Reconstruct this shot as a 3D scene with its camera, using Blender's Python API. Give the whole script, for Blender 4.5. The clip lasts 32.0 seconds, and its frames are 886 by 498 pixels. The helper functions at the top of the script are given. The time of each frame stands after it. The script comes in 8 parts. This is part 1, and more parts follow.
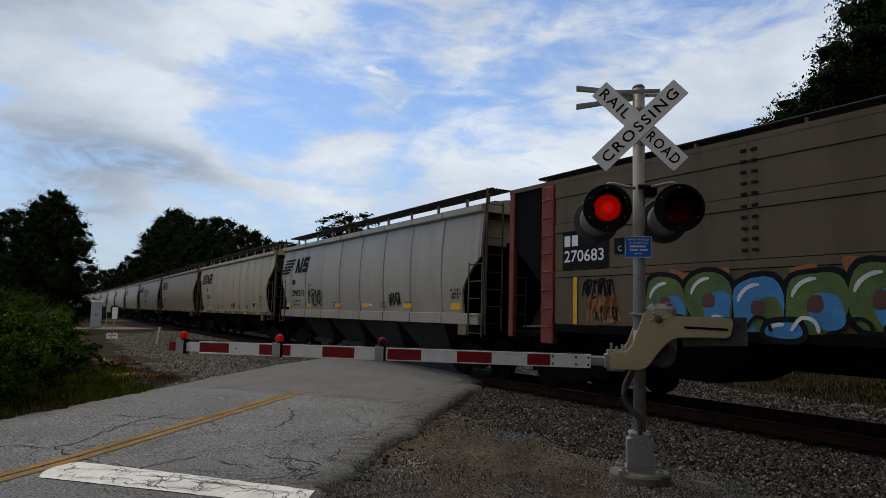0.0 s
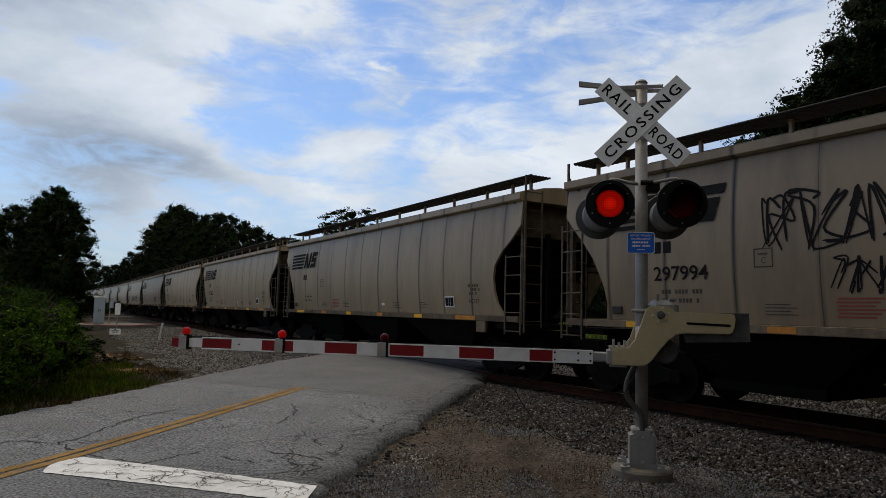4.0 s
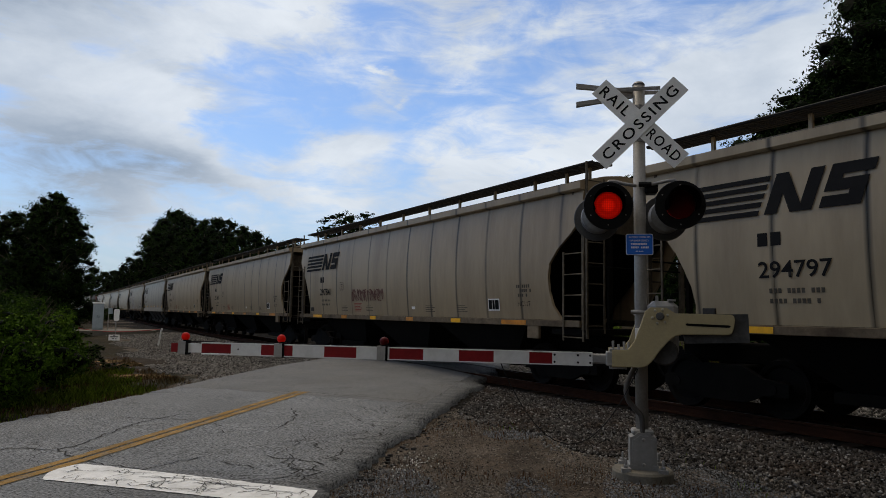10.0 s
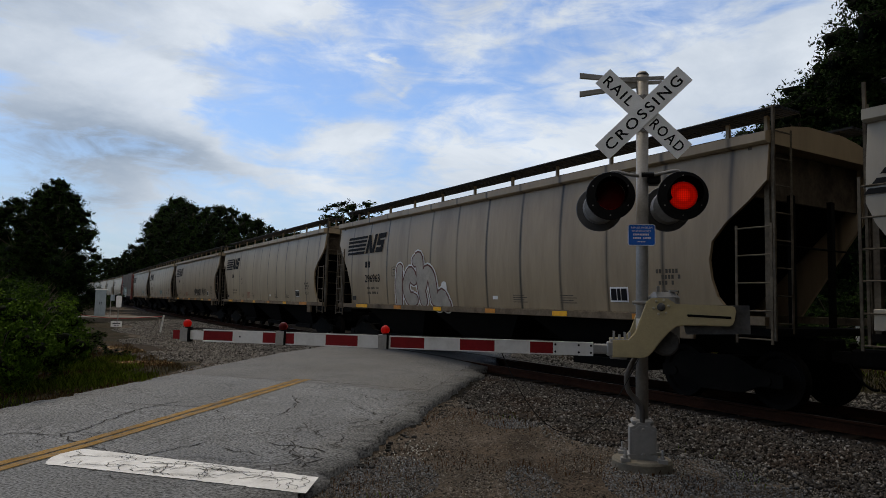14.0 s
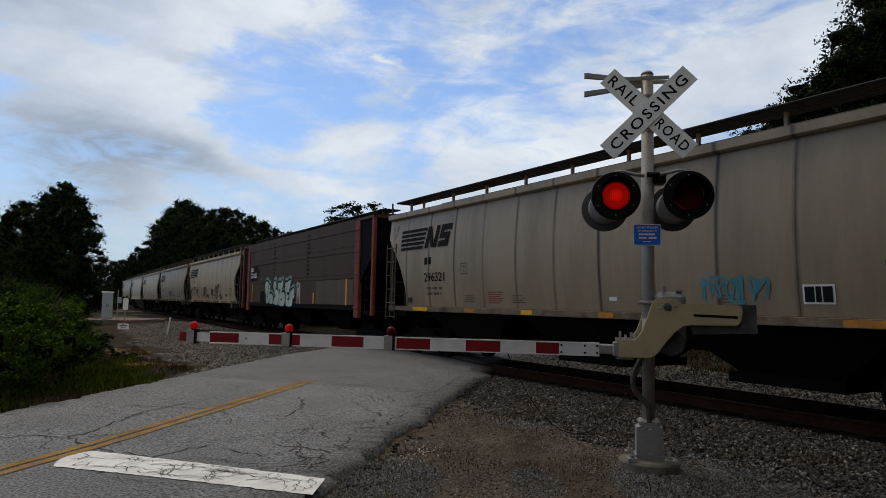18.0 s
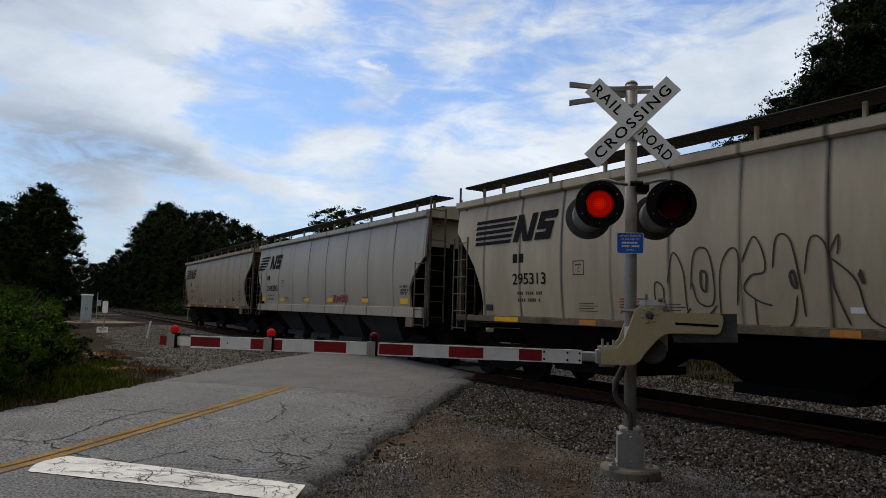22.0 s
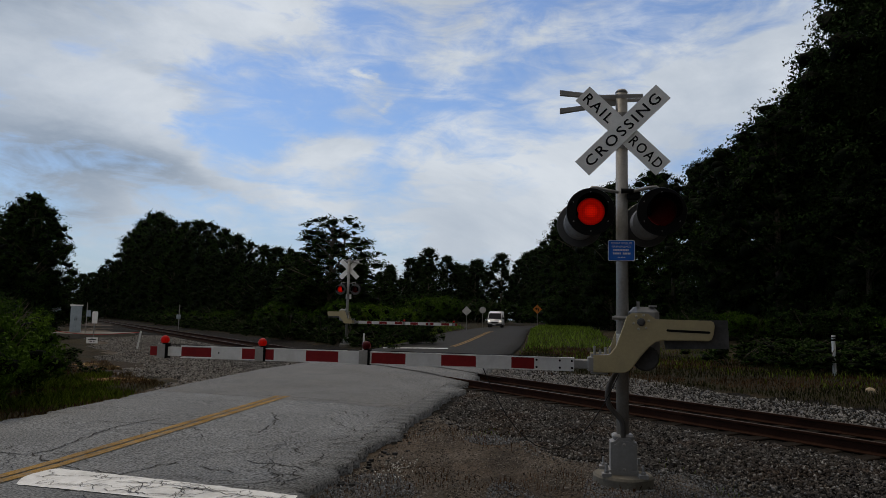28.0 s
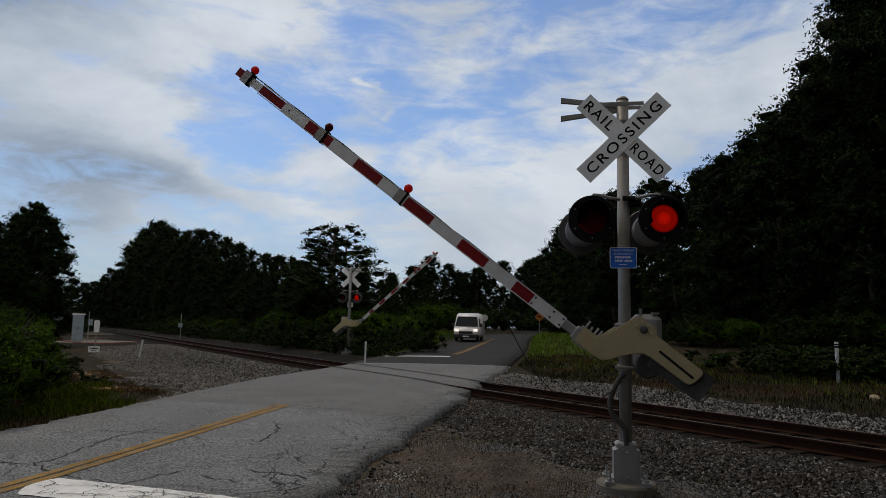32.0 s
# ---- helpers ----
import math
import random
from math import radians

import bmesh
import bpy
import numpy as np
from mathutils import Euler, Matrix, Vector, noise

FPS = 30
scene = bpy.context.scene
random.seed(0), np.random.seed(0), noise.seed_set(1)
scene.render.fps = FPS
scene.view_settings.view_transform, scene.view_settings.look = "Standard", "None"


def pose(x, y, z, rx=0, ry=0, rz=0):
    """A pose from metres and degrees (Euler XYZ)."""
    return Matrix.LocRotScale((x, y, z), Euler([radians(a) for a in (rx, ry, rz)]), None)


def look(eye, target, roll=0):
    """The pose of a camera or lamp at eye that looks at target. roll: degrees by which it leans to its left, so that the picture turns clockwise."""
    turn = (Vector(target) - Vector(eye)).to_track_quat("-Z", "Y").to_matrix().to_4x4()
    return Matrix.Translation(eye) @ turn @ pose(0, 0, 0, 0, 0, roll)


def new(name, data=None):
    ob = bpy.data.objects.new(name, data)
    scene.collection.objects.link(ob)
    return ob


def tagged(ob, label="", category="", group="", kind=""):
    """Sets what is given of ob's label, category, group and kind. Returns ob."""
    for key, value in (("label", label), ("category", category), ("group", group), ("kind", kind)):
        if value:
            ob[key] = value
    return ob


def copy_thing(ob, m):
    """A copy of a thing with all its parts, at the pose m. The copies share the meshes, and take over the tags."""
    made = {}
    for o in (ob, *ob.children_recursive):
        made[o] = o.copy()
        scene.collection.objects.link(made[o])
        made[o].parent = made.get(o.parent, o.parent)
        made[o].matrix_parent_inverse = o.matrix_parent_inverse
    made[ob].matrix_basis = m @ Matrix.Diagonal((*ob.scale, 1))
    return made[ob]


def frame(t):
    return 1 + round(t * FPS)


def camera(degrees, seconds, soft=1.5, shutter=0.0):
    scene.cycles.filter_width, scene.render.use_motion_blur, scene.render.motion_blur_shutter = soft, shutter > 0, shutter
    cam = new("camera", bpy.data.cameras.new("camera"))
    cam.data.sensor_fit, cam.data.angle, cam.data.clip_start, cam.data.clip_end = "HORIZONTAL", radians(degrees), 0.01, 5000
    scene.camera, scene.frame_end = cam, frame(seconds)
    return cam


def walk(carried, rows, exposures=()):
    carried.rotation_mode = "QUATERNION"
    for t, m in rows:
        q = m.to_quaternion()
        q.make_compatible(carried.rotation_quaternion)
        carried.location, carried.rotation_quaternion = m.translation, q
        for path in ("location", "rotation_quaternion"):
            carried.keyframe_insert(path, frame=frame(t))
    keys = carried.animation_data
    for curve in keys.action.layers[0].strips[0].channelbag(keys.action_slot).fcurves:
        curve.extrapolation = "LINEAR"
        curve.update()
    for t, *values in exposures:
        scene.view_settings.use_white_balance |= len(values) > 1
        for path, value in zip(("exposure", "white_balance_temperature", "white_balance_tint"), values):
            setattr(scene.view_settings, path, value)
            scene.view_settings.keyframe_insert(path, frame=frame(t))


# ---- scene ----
# camera: hand-held, standing beside the road; it only turns
EYE = (0.0, 0.0, 1.543)
EXPOSURE, KELVIN = 0.0, 7150.0
cam = camera(66.53, 32.0, soft=0.7)
TURNS = [(0, 95.566, -1.437, 1.206),
         (0.5, 95.569, -1.355, 1.118),
         (1, 95.560, -1.569, 1.091),
         (1.5, 95.512, -1.625, 1.173),
         (2, 95.386, -1.368, 1.262),
         (2.5, 95.299, -1.357, 1.311),
         (3, 95.248, -1.584, 1.365),
         (3.5, 95.232, -1.426, 1.422),
         (5.5, 95.161, -1.600, 1.263),
         (6, 95.135, -1.490, 1.241),
         (6.5, 95.098, -1.418, 1.229),
         (7, 95.072, -1.462, 1.219),
         (7.5, 95.070, -1.456, 1.186),
         (8, 95.108, -1.326, 1.162),
         (8.5, 95.084, -1.412, 1.115),
         (9, 95.010, -1.023, 1.218),
         (9.5, 95.103, -1.052, 1.337),
         (10, 95.489, -0.985, 1.339),
         (10.5, 95.375, -0.938, 1.299),
         (11, 95.343, -1.273, 1.245),
         (11.5, 95.226, -1.434, 1.311),
         (12, 94.966, -1.492, 1.427),
         (12.5, 94.808, -1.490, 1.515),
         (13, 94.629, -1.321, 1.501),
         (13.5, 94.631, -1.675, 1.338),
         (14, 94.566, -1.410, 1.452),
         (14.5, 94.365, -1.456, 1.562),
         (16.5, 94.748, -1.496, 1.651),
         (17, 94.689, -1.414, 1.707),
         (17.5, 94.633, -0.609, 1.955),
         (18, 94.635, -1.147, 1.926),
         (18.5, 94.648, -1.117, 1.852),
         (19, 94.598, -1.179, 1.040),
         (19.5, 94.533, -1.394, 0.472),
         (20, 94.644, -1.190, 0.456),
         (20.5, 94.783, -1.590, 0.460),
         (21, 94.952, -1.737, 0.436),
         (21.5, 95.062, -1.752, 0.526),
         (22, 95.182, -1.680, 0.531),
         (22.5, 95.284, -1.558, 0.521),
         (23, 95.348, -1.748, 0.447),
         (23.5, 95.288, -1.598, 0.389),
         (24, 95.276, -1.587, 0.210),
         (24.5, 95.330, -1.450, 0.092),
         (25, 95.364, -1.417, -0.011),
         (25.5, 95.461, -1.424, -0.106),
         (27.5, 95.870, -1.206, -0.116),
         (28, 95.900, -1.330, -0.127),
         (28.5, 95.883, -1.317, -0.082),
         (29, 95.912, -1.442, -0.069),
         (29.5, 95.883, -1.309, -0.007),
         (30, 95.904, -1.217, 0.051),
         (30.5, 95.968, -1.219, 0.026),
         (31, 96.245, -1.343, 0.021),
         (31.5, 96.427, -1.346, 0.010),
         (32, 96.559, -1.161, 0.035)]
walk(cam, [(t, pose(*EYE, a, b, c)) for t, a, b, c in TURNS], [(0.0, EXPOSURE, KELVIN, 10.0), (18.5, EXPOSURE, KELVIN, 10.0), (20.0, EXPOSURE + 0.1, KELVIN, 10.0), (22.0, EXPOSURE + 0.1, KELVIN, 10.0), (24.0, EXPOSURE, KELVIN, 10.0), (27.5, EXPOSURE - 0.23, KELVIN, 10.0), (32.0, EXPOSURE - 0.23, KELVIN, 10.0)])

# world: hazy summer sky with drifting cirrus, weak veiled sun
def build_world():
    w = bpy.data.worlds.new("world")
    scene.world = w
    w.use_nodes = True
    nt = w.node_tree
    nt.nodes.clear()
    N, L = nt.nodes.new, nt.links.new
    out, bg = N("ShaderNodeOutputWorld"), N("ShaderNodeBackground")
    sky = N("ShaderNodeTexSky")
    sky.sky_type = "NISHITA"
    sky.sun_disc = False
    sky.sun_elevation, sky.sun_rotation = radians(60), radians(-40)
    sky.air_density, sky.dust_density, sky.ozone_density = 1.0, 0.5, 1.5
    tc = N("ShaderNodeTexCoord")

    def math_node(op, a, b=None, clamp=False):
        m = N("ShaderNodeMath")
        m.operation, m.use_clamp = op, clamp
        for i, v in enumerate((a, b)):
            if v is None:
                continue
            if isinstance(v, (int, float)):
                m.inputs[i].default_value = v
            else:
                L(v, m.inputs[i])
        return m.outputs[0]

    # cloud coordinates: bearing and height above the horizon
    sep = N("ShaderNodeSeparateXYZ")
    L(tc.outputs["Generated"], sep.inputs[0])
    az = math_node("ARCTAN2", sep.outputs[0], sep.outputs[1])
    el = math_node("ARCSINE", sep.outputs[2])
    comb = N("ShaderNodeCombineXYZ")
    L(az, comb.inputs[0])
    L(el, comb.inputs[1])
    # winds tear the banks: their coordinates are shifted by a drawn-out turbulence
    wm = N("ShaderNodeMapping")
    wm.inputs["Rotation"].default_value, wm.inputs["Scale"].default_value = (0, 0, radians(24)), (4.5, 13.0, 1)
    L(comb.outputs[0], wm.inputs[0])
    wn = N("ShaderNodeTexNoise")
    wn.inputs["Scale"].default_value, wn.inputs["Detail"].default_value, wn.inputs["Roughness"].default_value = 1.0, 9, 0.58
    L(wm.outputs[0], wn.inputs["Vector"])
    ws = N("ShaderNodeSeparateColor")
    L(wn.outputs[1], ws.inputs[0])
    az0, el0 = az, el
    az = math_node("ADD", az0, math_node("MULTIPLY", math_node("SUBTRACT", ws.outputs[0], 0.5), 0.30))
    el = math_node("ADD", el0, math_node("MULTIPLY", math_node("SUBTRACT", ws.outputs[1], 0.5), 0.13))

    def cloud(scale, rot, stretch, detail, rough, dist, lo, hi, off=(0, 0, 0)):
        mp = N("ShaderNodeMapping")
        mp.inputs["Rotation"].default_value = (0, 0, radians(rot))
        mp.inputs["Scale"].default_value = (scale, scale * stretch, 1)
        mp.inputs["Location"].default_value = off
        L(comb.outputs[0], mp.inputs[0])
        nz = N("ShaderNodeTexNoise")
        nz.inputs["Scale"].default_value, nz.inputs["Detail"].default_value = 1.0, detail
        nz.inputs["Roughness"].default_value, nz.inputs["Distortion"].default_value = rough, dist
        L(mp.outputs[0], nz.inputs["Vector"])
        r = N("ShaderNodeMapRange")
        r.interpolation_type = "SMOOTHSTEP"
        r.inputs["From Min"].default_value, r.inputs["From Max"].default_value = lo, hi
        L(nz.outputs[0], r.inputs["Value"])
        return r.outputs[0]

    def bank(a0, e0, ra, re, tilt, weight):
        """A soft elliptic bank of cloud at azimuth a0, height e0 (degrees)."""
        c, s = math.cos(radians(tilt)), math.sin(radians(tilt))
        da, de = math_node("SUBTRACT", az, radians(a0)), math_node("SUBTRACT", el, radians(e0))
        u = math_node("ADD", math_node("MULTIPLY", da, c / radians(ra)), math_node("MULTIPLY", de, s / radians(ra)))
        v = math_node("ADD", math_node("MULTIPLY", da, -s / radians(re)), math_node("MULTIPLY", de, c / radians(re)))
        d = math_node("ADD", math_node("MULTIPLY", u, u), math_node("MULTIPLY", v, v))
        return math_node("MULTIPLY", math_node("EXPONENT", math_node("MULTIPLY", d, -1.0)), weight)

    cover = None
    for b in BANKS:
        k = bank(*b)
        cover = k if cover is None else math_node("ADD", cover, k)
    fine = cloud(9.0, 24, 3.2, 12, 0.62, 0.6, 0.25, 0.75, (1.3, 0.2, 0))
    broad = cloud(3.4, 20, 2.0, 8, 0.58, 0.7, 0.3, 0.7, (0.2, 0.4, 0))
    tex = math_node("ADD", math_node("MULTIPLY", fine, 0.54), math_node("MULTIPLY", broad, 0.55))
    dens = math_node("ADD", cover, math_node("SUBTRACT", tex, 0.6))
    r = N("ShaderNodeMapRange")
    r.interpolation_type = "SMOOTHSTEP"
    r.inputs["From Min"].default_value, r.inputs["From Max"].default_value = -0.05, 1.0
    L(dens, r.inputs["Value"])
    haze = N("ShaderNodeMapRange")
    haze.interpolation_type = "SMOOTHSTEP"
    haze.inputs["From Min"].default_value, haze.inputs["From Max"].default_value = 0.3, -0.02
    L(sep.outputs[2], haze.inputs["Value"])
    # a thin veil lies under the banks everywhere
    veil = math_node("ADD", 0.04, math_node("MULTIPLY", math_node("MULTIPLY", fine, broad), 0.42))
    cov = math_node("MINIMUM", math_node("ADD", math_node("MULTIPLY", r.outputs[0], 0.86), veil), 0.95)
    murk = None
    for b in MURK:
        k = bank(*b)
        murk = k if murk is None else math_node("ADD", murk, k)
    murk = math_node("MULTIPLY", murk, math_node("ADD", 0.6, math_node("MULTIPLY", tex, 0.5)), True)
    tone = cloud(3.5, 10, 1.5, 8, 0.6, 0.5, 0.25, 0.75, (3, 1, 0))
    grey = N("ShaderNodeMix")
    grey.data_type = "RGBA"
    grey.inputs[6].default_value, grey.inputs[7].default_value = (0.50, 0.60, 0.755, 1), (0.79, 0.885, 1.02, 1)
    L(tone, grey.inputs[0])
    scl = N("ShaderNodeMix")
    scl.data_type, scl.blend_type = "RGBA", "MULTIPLY"
    scl.inputs[0].default_value = 1.0
    scl.inputs[7].default_value = SKY_SCALE
    L(sky.outputs[0], scl.inputs[6])
    mix = N("ShaderNodeMix")
    mix.data_type = "RGBA"
    L(cov, mix.inputs[0])
    low = N("ShaderNodeMix")
    low.data_type = "RGBA"
    low.inputs[7].default_value = (0.36, 0.47, 0.62, 1)
    L(math_node("MULTIPLY", haze.outputs[0], 0.8), low.inputs[0])
    L(scl.outputs[2], low.inputs[6])
    dull = N("ShaderNodeMix")
    dull.data_type = "RGBA"
    dull.inputs[7].default_value = (0.255, 0.34, 0.475, 1)
    L(murk, dull.inputs[0])
    L(grey.outputs[2], dull.inputs[6])
    L(low.outputs[2], mix.inputs[6])
    L(dull.outputs[2], mix.inputs[7])
    # unseen thick grey cloud, added overhead and behind to set the light; edge ragged
    back = math_node("MULTIPLY", sep.outputs[1], -0.9)
    deck = N("ShaderNodeMapRange")
    deck.interpolation_type = "SMOOTHSTEP"
    deck.inputs["From Min"].default_value, deck.inputs["From Max"].default_value = 0.46, 0.8
    L(math_node("ADD", math_node("MAXIMUM", sep.outputs[2], back), math_node("MULTIPLY", broad, 0.12)), deck.inputs["Value"])
    over = N("ShaderNodeMix")
    over.data_type = "RGBA"
    over.inputs[7].default_value = FILL_DECK
    L(math_node("MULTIPLY", deck.outputs[0], 0.9), over.inputs[0])
    L(mix.outputs[2], over.inputs[6])
    L(over.outputs[2], bg.inputs["Color"])
    bg.inputs["Strength"].default_value = SKY_STRENGTH
    L(bg.outputs[0], out.inputs[0])


# cloud banks: bearing and height of the middle, half length, half width, tilt (degrees), weight
BANKS = [(-19, 24, 10, 3.6, 12, 0.8), (-29, 21, 9, 4.5, 15, 0.5), (-31, 15.2, 7, 2.4, 8, 0.75), (-25, 14.2, 6, 2.0, -28, 0.95), (-19, 11.2, 6, 1.3, -26, 0.8), (-13, 9.4, 6, 0.8, -8, 0.55), (-10.3, 13.7, 5.6, 2.5, 18, 1.15), (-29, 19, 14, 8, 0, 0.3), (2, 22, 15, 5, 8, 0.3),
         (-28.2, 8.8, 4.0, 1.5, -20, 0.7), (-6.6, 19.9, 1.4, 0.45, -24, 0.8), (-4.3, 18.0, 0.6, 0.3, 0, 0.4), (0.4, 21.6, 3.6, 0.9, 10, 0.42), (6.3, 23.6, 3, 1.0, 12, 0.42), (-1, 26, 7, 1.2, 5, 0.4),
         (26, 20, 9, 4.5, 22, 0.95), (14, 15, 15, 5.5, 16, 0.85), (8, 7, 17, 5, 0, 0.95), (-10, 46, 40, 9, 0, 0.5), (150, 35, 70, 18, 10, 0.5), (-110, 40, 50, 16, -10, 0.45)]
# grey-blue murk within the banks
MURK = [(-34, 24.5, 7.5, 4.2, 10, 1.1), (-30, 12.4, 10, 2.8, -6, 0.75), (-33, 9, 7, 3, 0, 0.6), (-21, 10.5, 6, 1.6, -14, 0.5), (-22, 17.5, 5, 1.0, -20, 0.45), (-14, 22, 4, 1.2, 10, 0.3)]
FILL_DECK = (0.545, 0.54, 0.535, 1)
SKY_SCALE, SKY_STRENGTH = (0.094, 0.119, 0.154, 1), 1.0
build_world()
sun_data = bpy.data.lights.new("sun", "SUN")
sun_data.energy, sun_data.angle, sun_data.color = 1.25, radians(30), (1.0, 0.9, 0.76)
sun = new("sun", sun_data)
# the veiled sun stands high beyond the line
sun.matrix_world = look((-32, 58, 87), (0, 20, 0))

# materials
def mat(name, base, rough=0.7, metal=0.0, var=0.15, scale=4.0, fine=40.0, bump=0.0, bump_scale=60.0, spec=0.4,
        stain=None, stain_amt=0.0, stain_scale=1.2, stretch=(1, 1, 1), rnd=0.0, island=0.0, grain=None, seam=None):
    """Principled material: base colour varied at two scales, optional stain colour, bump and per-object shift."""
    m = bpy.data.materials.new(name)
    m.use_nodes = True
    nt = m.node_tree
    N, L = nt.nodes.new, nt.links.new
    b = nt.nodes["Principled BSDF"]
    b.inputs["Roughness"].default_value, b.inputs["Metallic"].default_value = rough, metal
    b.inputs["Specular IOR Level"].default_value = spec
    tc = N("ShaderNodeTexCoord")
    mp = N("ShaderNodeMapping")
    mp.inputs["Scale"].default_value = stretch
    L(tc.outputs["Object"], mp.inputs[0])

    def noise_node(sc, det=5, ro=0.6):
        n = N("ShaderNodeTexNoise")
        n.inputs["Scale"].default_value, n.inputs["Detail"].default_value, n.inputs["Roughness"].default_value = sc, det, ro
        L(mp.outputs[0], n.inputs["Vector"])
        return n.outputs[0]

    def rng(sock, a, c, lo=0.3, hi=0.7):
        r = N("ShaderNodeMapRange")
        r.inputs["From Min"].default_value, r.inputs["From Max"].default_value = lo, hi
        r.inputs["To Min"].default_value, r.inputs["To Max"].default_value = a, c
        L(sock, r.inputs["Value"])
        return r.outputs[0]

    def mul(a, c):
        k = N("ShaderNodeMath")
        k.operation = "MULTIPLY"
        for i, v in enumerate((a, c)):
            if isinstance(v, (int, float)):
                k.inputs[i].default_value = v
            else:
                L(v, k.inputs[i])
        return k.outputs[0]

    f = mul(rng(noise_node(scale), 1 - var, 1 + var), rng(noise_node(fine, 3), 1 - (grain or var * 0.6), 1 + (grain or var * 0.6)))
    if seam:
        # soot running down the welded joints: darker within a hand's width of each seam
        sp = N("ShaderNodeSeparateXYZ")
        L(tc.outputs["Object"], sp.inputs[0])
        ad = N("ShaderNodeMath")
        ad.operation = "SUBTRACT"
        L(sp.outputs[0], ad.inputs[0])
        ad.inputs[1].default_value = seam[0] - seam[1] / 2
        pp = N("ShaderNodeMath")
        pp.operation = "PINGPONG"
        L(ad.outputs[0], pp.inputs[0])
        pp.inputs[1].default_value = seam[1] / 2
        near = rng(pp.outputs[0], 0.0, 1.0, seam[1] / 2 - 0.065, seam[1] / 2 - 0.012)
        soot = mul(near, rng(noise_node(0.9, 5, 0.65), 0.25, 0.92, 0.36, 0.62))
        inv = N("ShaderNodeMath")
        inv.operation, inv.use_clamp = "SUBTRACT", True
        inv.inputs[0].default_value = 1.0
        L(soot, inv.inputs[1])
        f = mul(f, inv.outputs[0])
    if rnd:
        oi = N("ShaderNodeObjectInfo")
        f = mul(f, rng(oi.outputs["Random"], 1 - rnd, 1 + rnd, 0, 1))
    if island:
        ge = N("ShaderNodeNewGeometry")
        f = mul(f, rng(ge.outputs["Random Per Island"], 1 - island, 1 + island, 0, 1))
    col = N("ShaderNodeRGB")
    col.outputs[0].default_value = (*base, 1)
    src = col.outputs[0]
    if stain:
        mx = N("ShaderNodeMix")
        mx.data_type = "RGBA"
        L(mul(rng(noise_node(stain_scale, 7, 0.65), 0, 1, 0.45, 0.7), stain_amt), mx.inputs[0])
        L(src, mx.inputs[6])
        mx.inputs[7].default_value = (*stain, 1)
        src = mx.outputs[2]
    vm = N("ShaderNodeVectorMath")
    vm.operation = "SCALE"
    L(src, vm.inputs[0])
    L(f, vm.inputs["Scale"])
    L(vm.outputs[0], b.inputs["Base Color"])
    if bump:
        bp = N("ShaderNodeBump")
        bp.inputs["Strength"].default_value, bp.inputs["Distance"].default_value = 1.0, bump
        L(noise_node(bump_scale, 4), bp.inputs["Height"])
        L(bp.outputs[0], b.inputs["Normal"])
    return m


def glow(name, col, strength, rim=None):
    m = bpy.data.materials.new(name)
    m.use_nodes = True
    b = m.node_tree.nodes["Principled BSDF"]
    b.inputs["Base Color"].default_value = (*(rim or col), 1)
    b.inputs["Roughness"].default_value = 0.3
    b.inputs["Emission Color"].default_value = (*col, 1)
    b.inputs["Emission Strength"].default_value = strength
    return m


ASPHALT = mat("asphalt", (0.178, 0.187, 0.197), 0.85, var=0.2, scale=1.1, fine=34, grain=0.85, bump=0.01, bump_scale=80, stain=(0.103, 0.107, 0.112), stain_amt=0.75, stain_scale=0.55, spec=0.1)
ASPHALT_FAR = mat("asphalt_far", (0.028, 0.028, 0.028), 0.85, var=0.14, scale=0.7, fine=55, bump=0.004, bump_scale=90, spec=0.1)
EARTH = mat("earth", (0.075, 0.058, 0.044), 0.95, var=0.5, scale=1.6, fine=26, grain=0.6, bump=0.05, bump_scale=30, stain=(0.15, 0.132, 0.112), stain_amt=0.75, stain_scale=0.5, spec=0.1)
BANK = mat("weedy_bank", (0.02, 0.018, 0.009), 0.95, var=0.4, scale=0.8, fine=12, bump=0.06, bump_scale=9, stain=(0.042, 0.026, 0.013), stain_amt=0.8, stain_scale=0.6, spec=0.1)
# darker than the other ballast: the near shoulder's shade is put into its colour
STONE_SHADED = mat("ballast_shaded", (0.042, 0.039, 0.037), 0.9, var=0.25, scale=2.5, fine=60, island=0.95, spec=0.1, stain=(0.04, 0.026, 0.018), stain_amt=0.85, stain_scale=0.9)
STONE_LEFT = mat("ballast_open", (0.135, 0.128, 0.12), 0.9, var=0.25, scale=2.5, fine=60, island=0.9, spec=0.1)
STONE_PALE = mat("pale_stone", (0.16, 0.155, 0.15), 0.9, var=0.2, scale=6, fine=60, island=0.5, spec=0.1)
GRIT = mat("brown_grit", (0.132, 0.119, 0.105), 0.9, var=0.3, scale=1.5, fine=60, island=0.9, spec=0.1, stain=(0.04, 0.028, 0.019), stain_amt=0.8, stain_scale=0.8)
GRIT_BLUE = mat("blue_grey_grit", (0.13, 0.135, 0.143), 0.9, var=0.2, scale=2, fine=60, island=0.85, spec=0.1)
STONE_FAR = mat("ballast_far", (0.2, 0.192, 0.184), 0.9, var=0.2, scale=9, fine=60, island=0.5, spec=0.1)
# near-black so that its colour carries the shade in gaps between stones
BALLAST = mat("ballast_bed_shaded", (0.01, 0.0085, 0.007), 0.95, var=0.5, scale=14, fine=45, bump=0.05, bump_scale=22, spec=0.1)
RAIL = mat("rail_steel", (0.028, 0.0115, 0.0065), 0.9, var=0.3, scale=3, fine=40, spec=0.08)
RAILTOP = mat("rail_head", (0.07, 0.05, 0.04), 0.55, 0.3, var=0.1, spec=0.3)
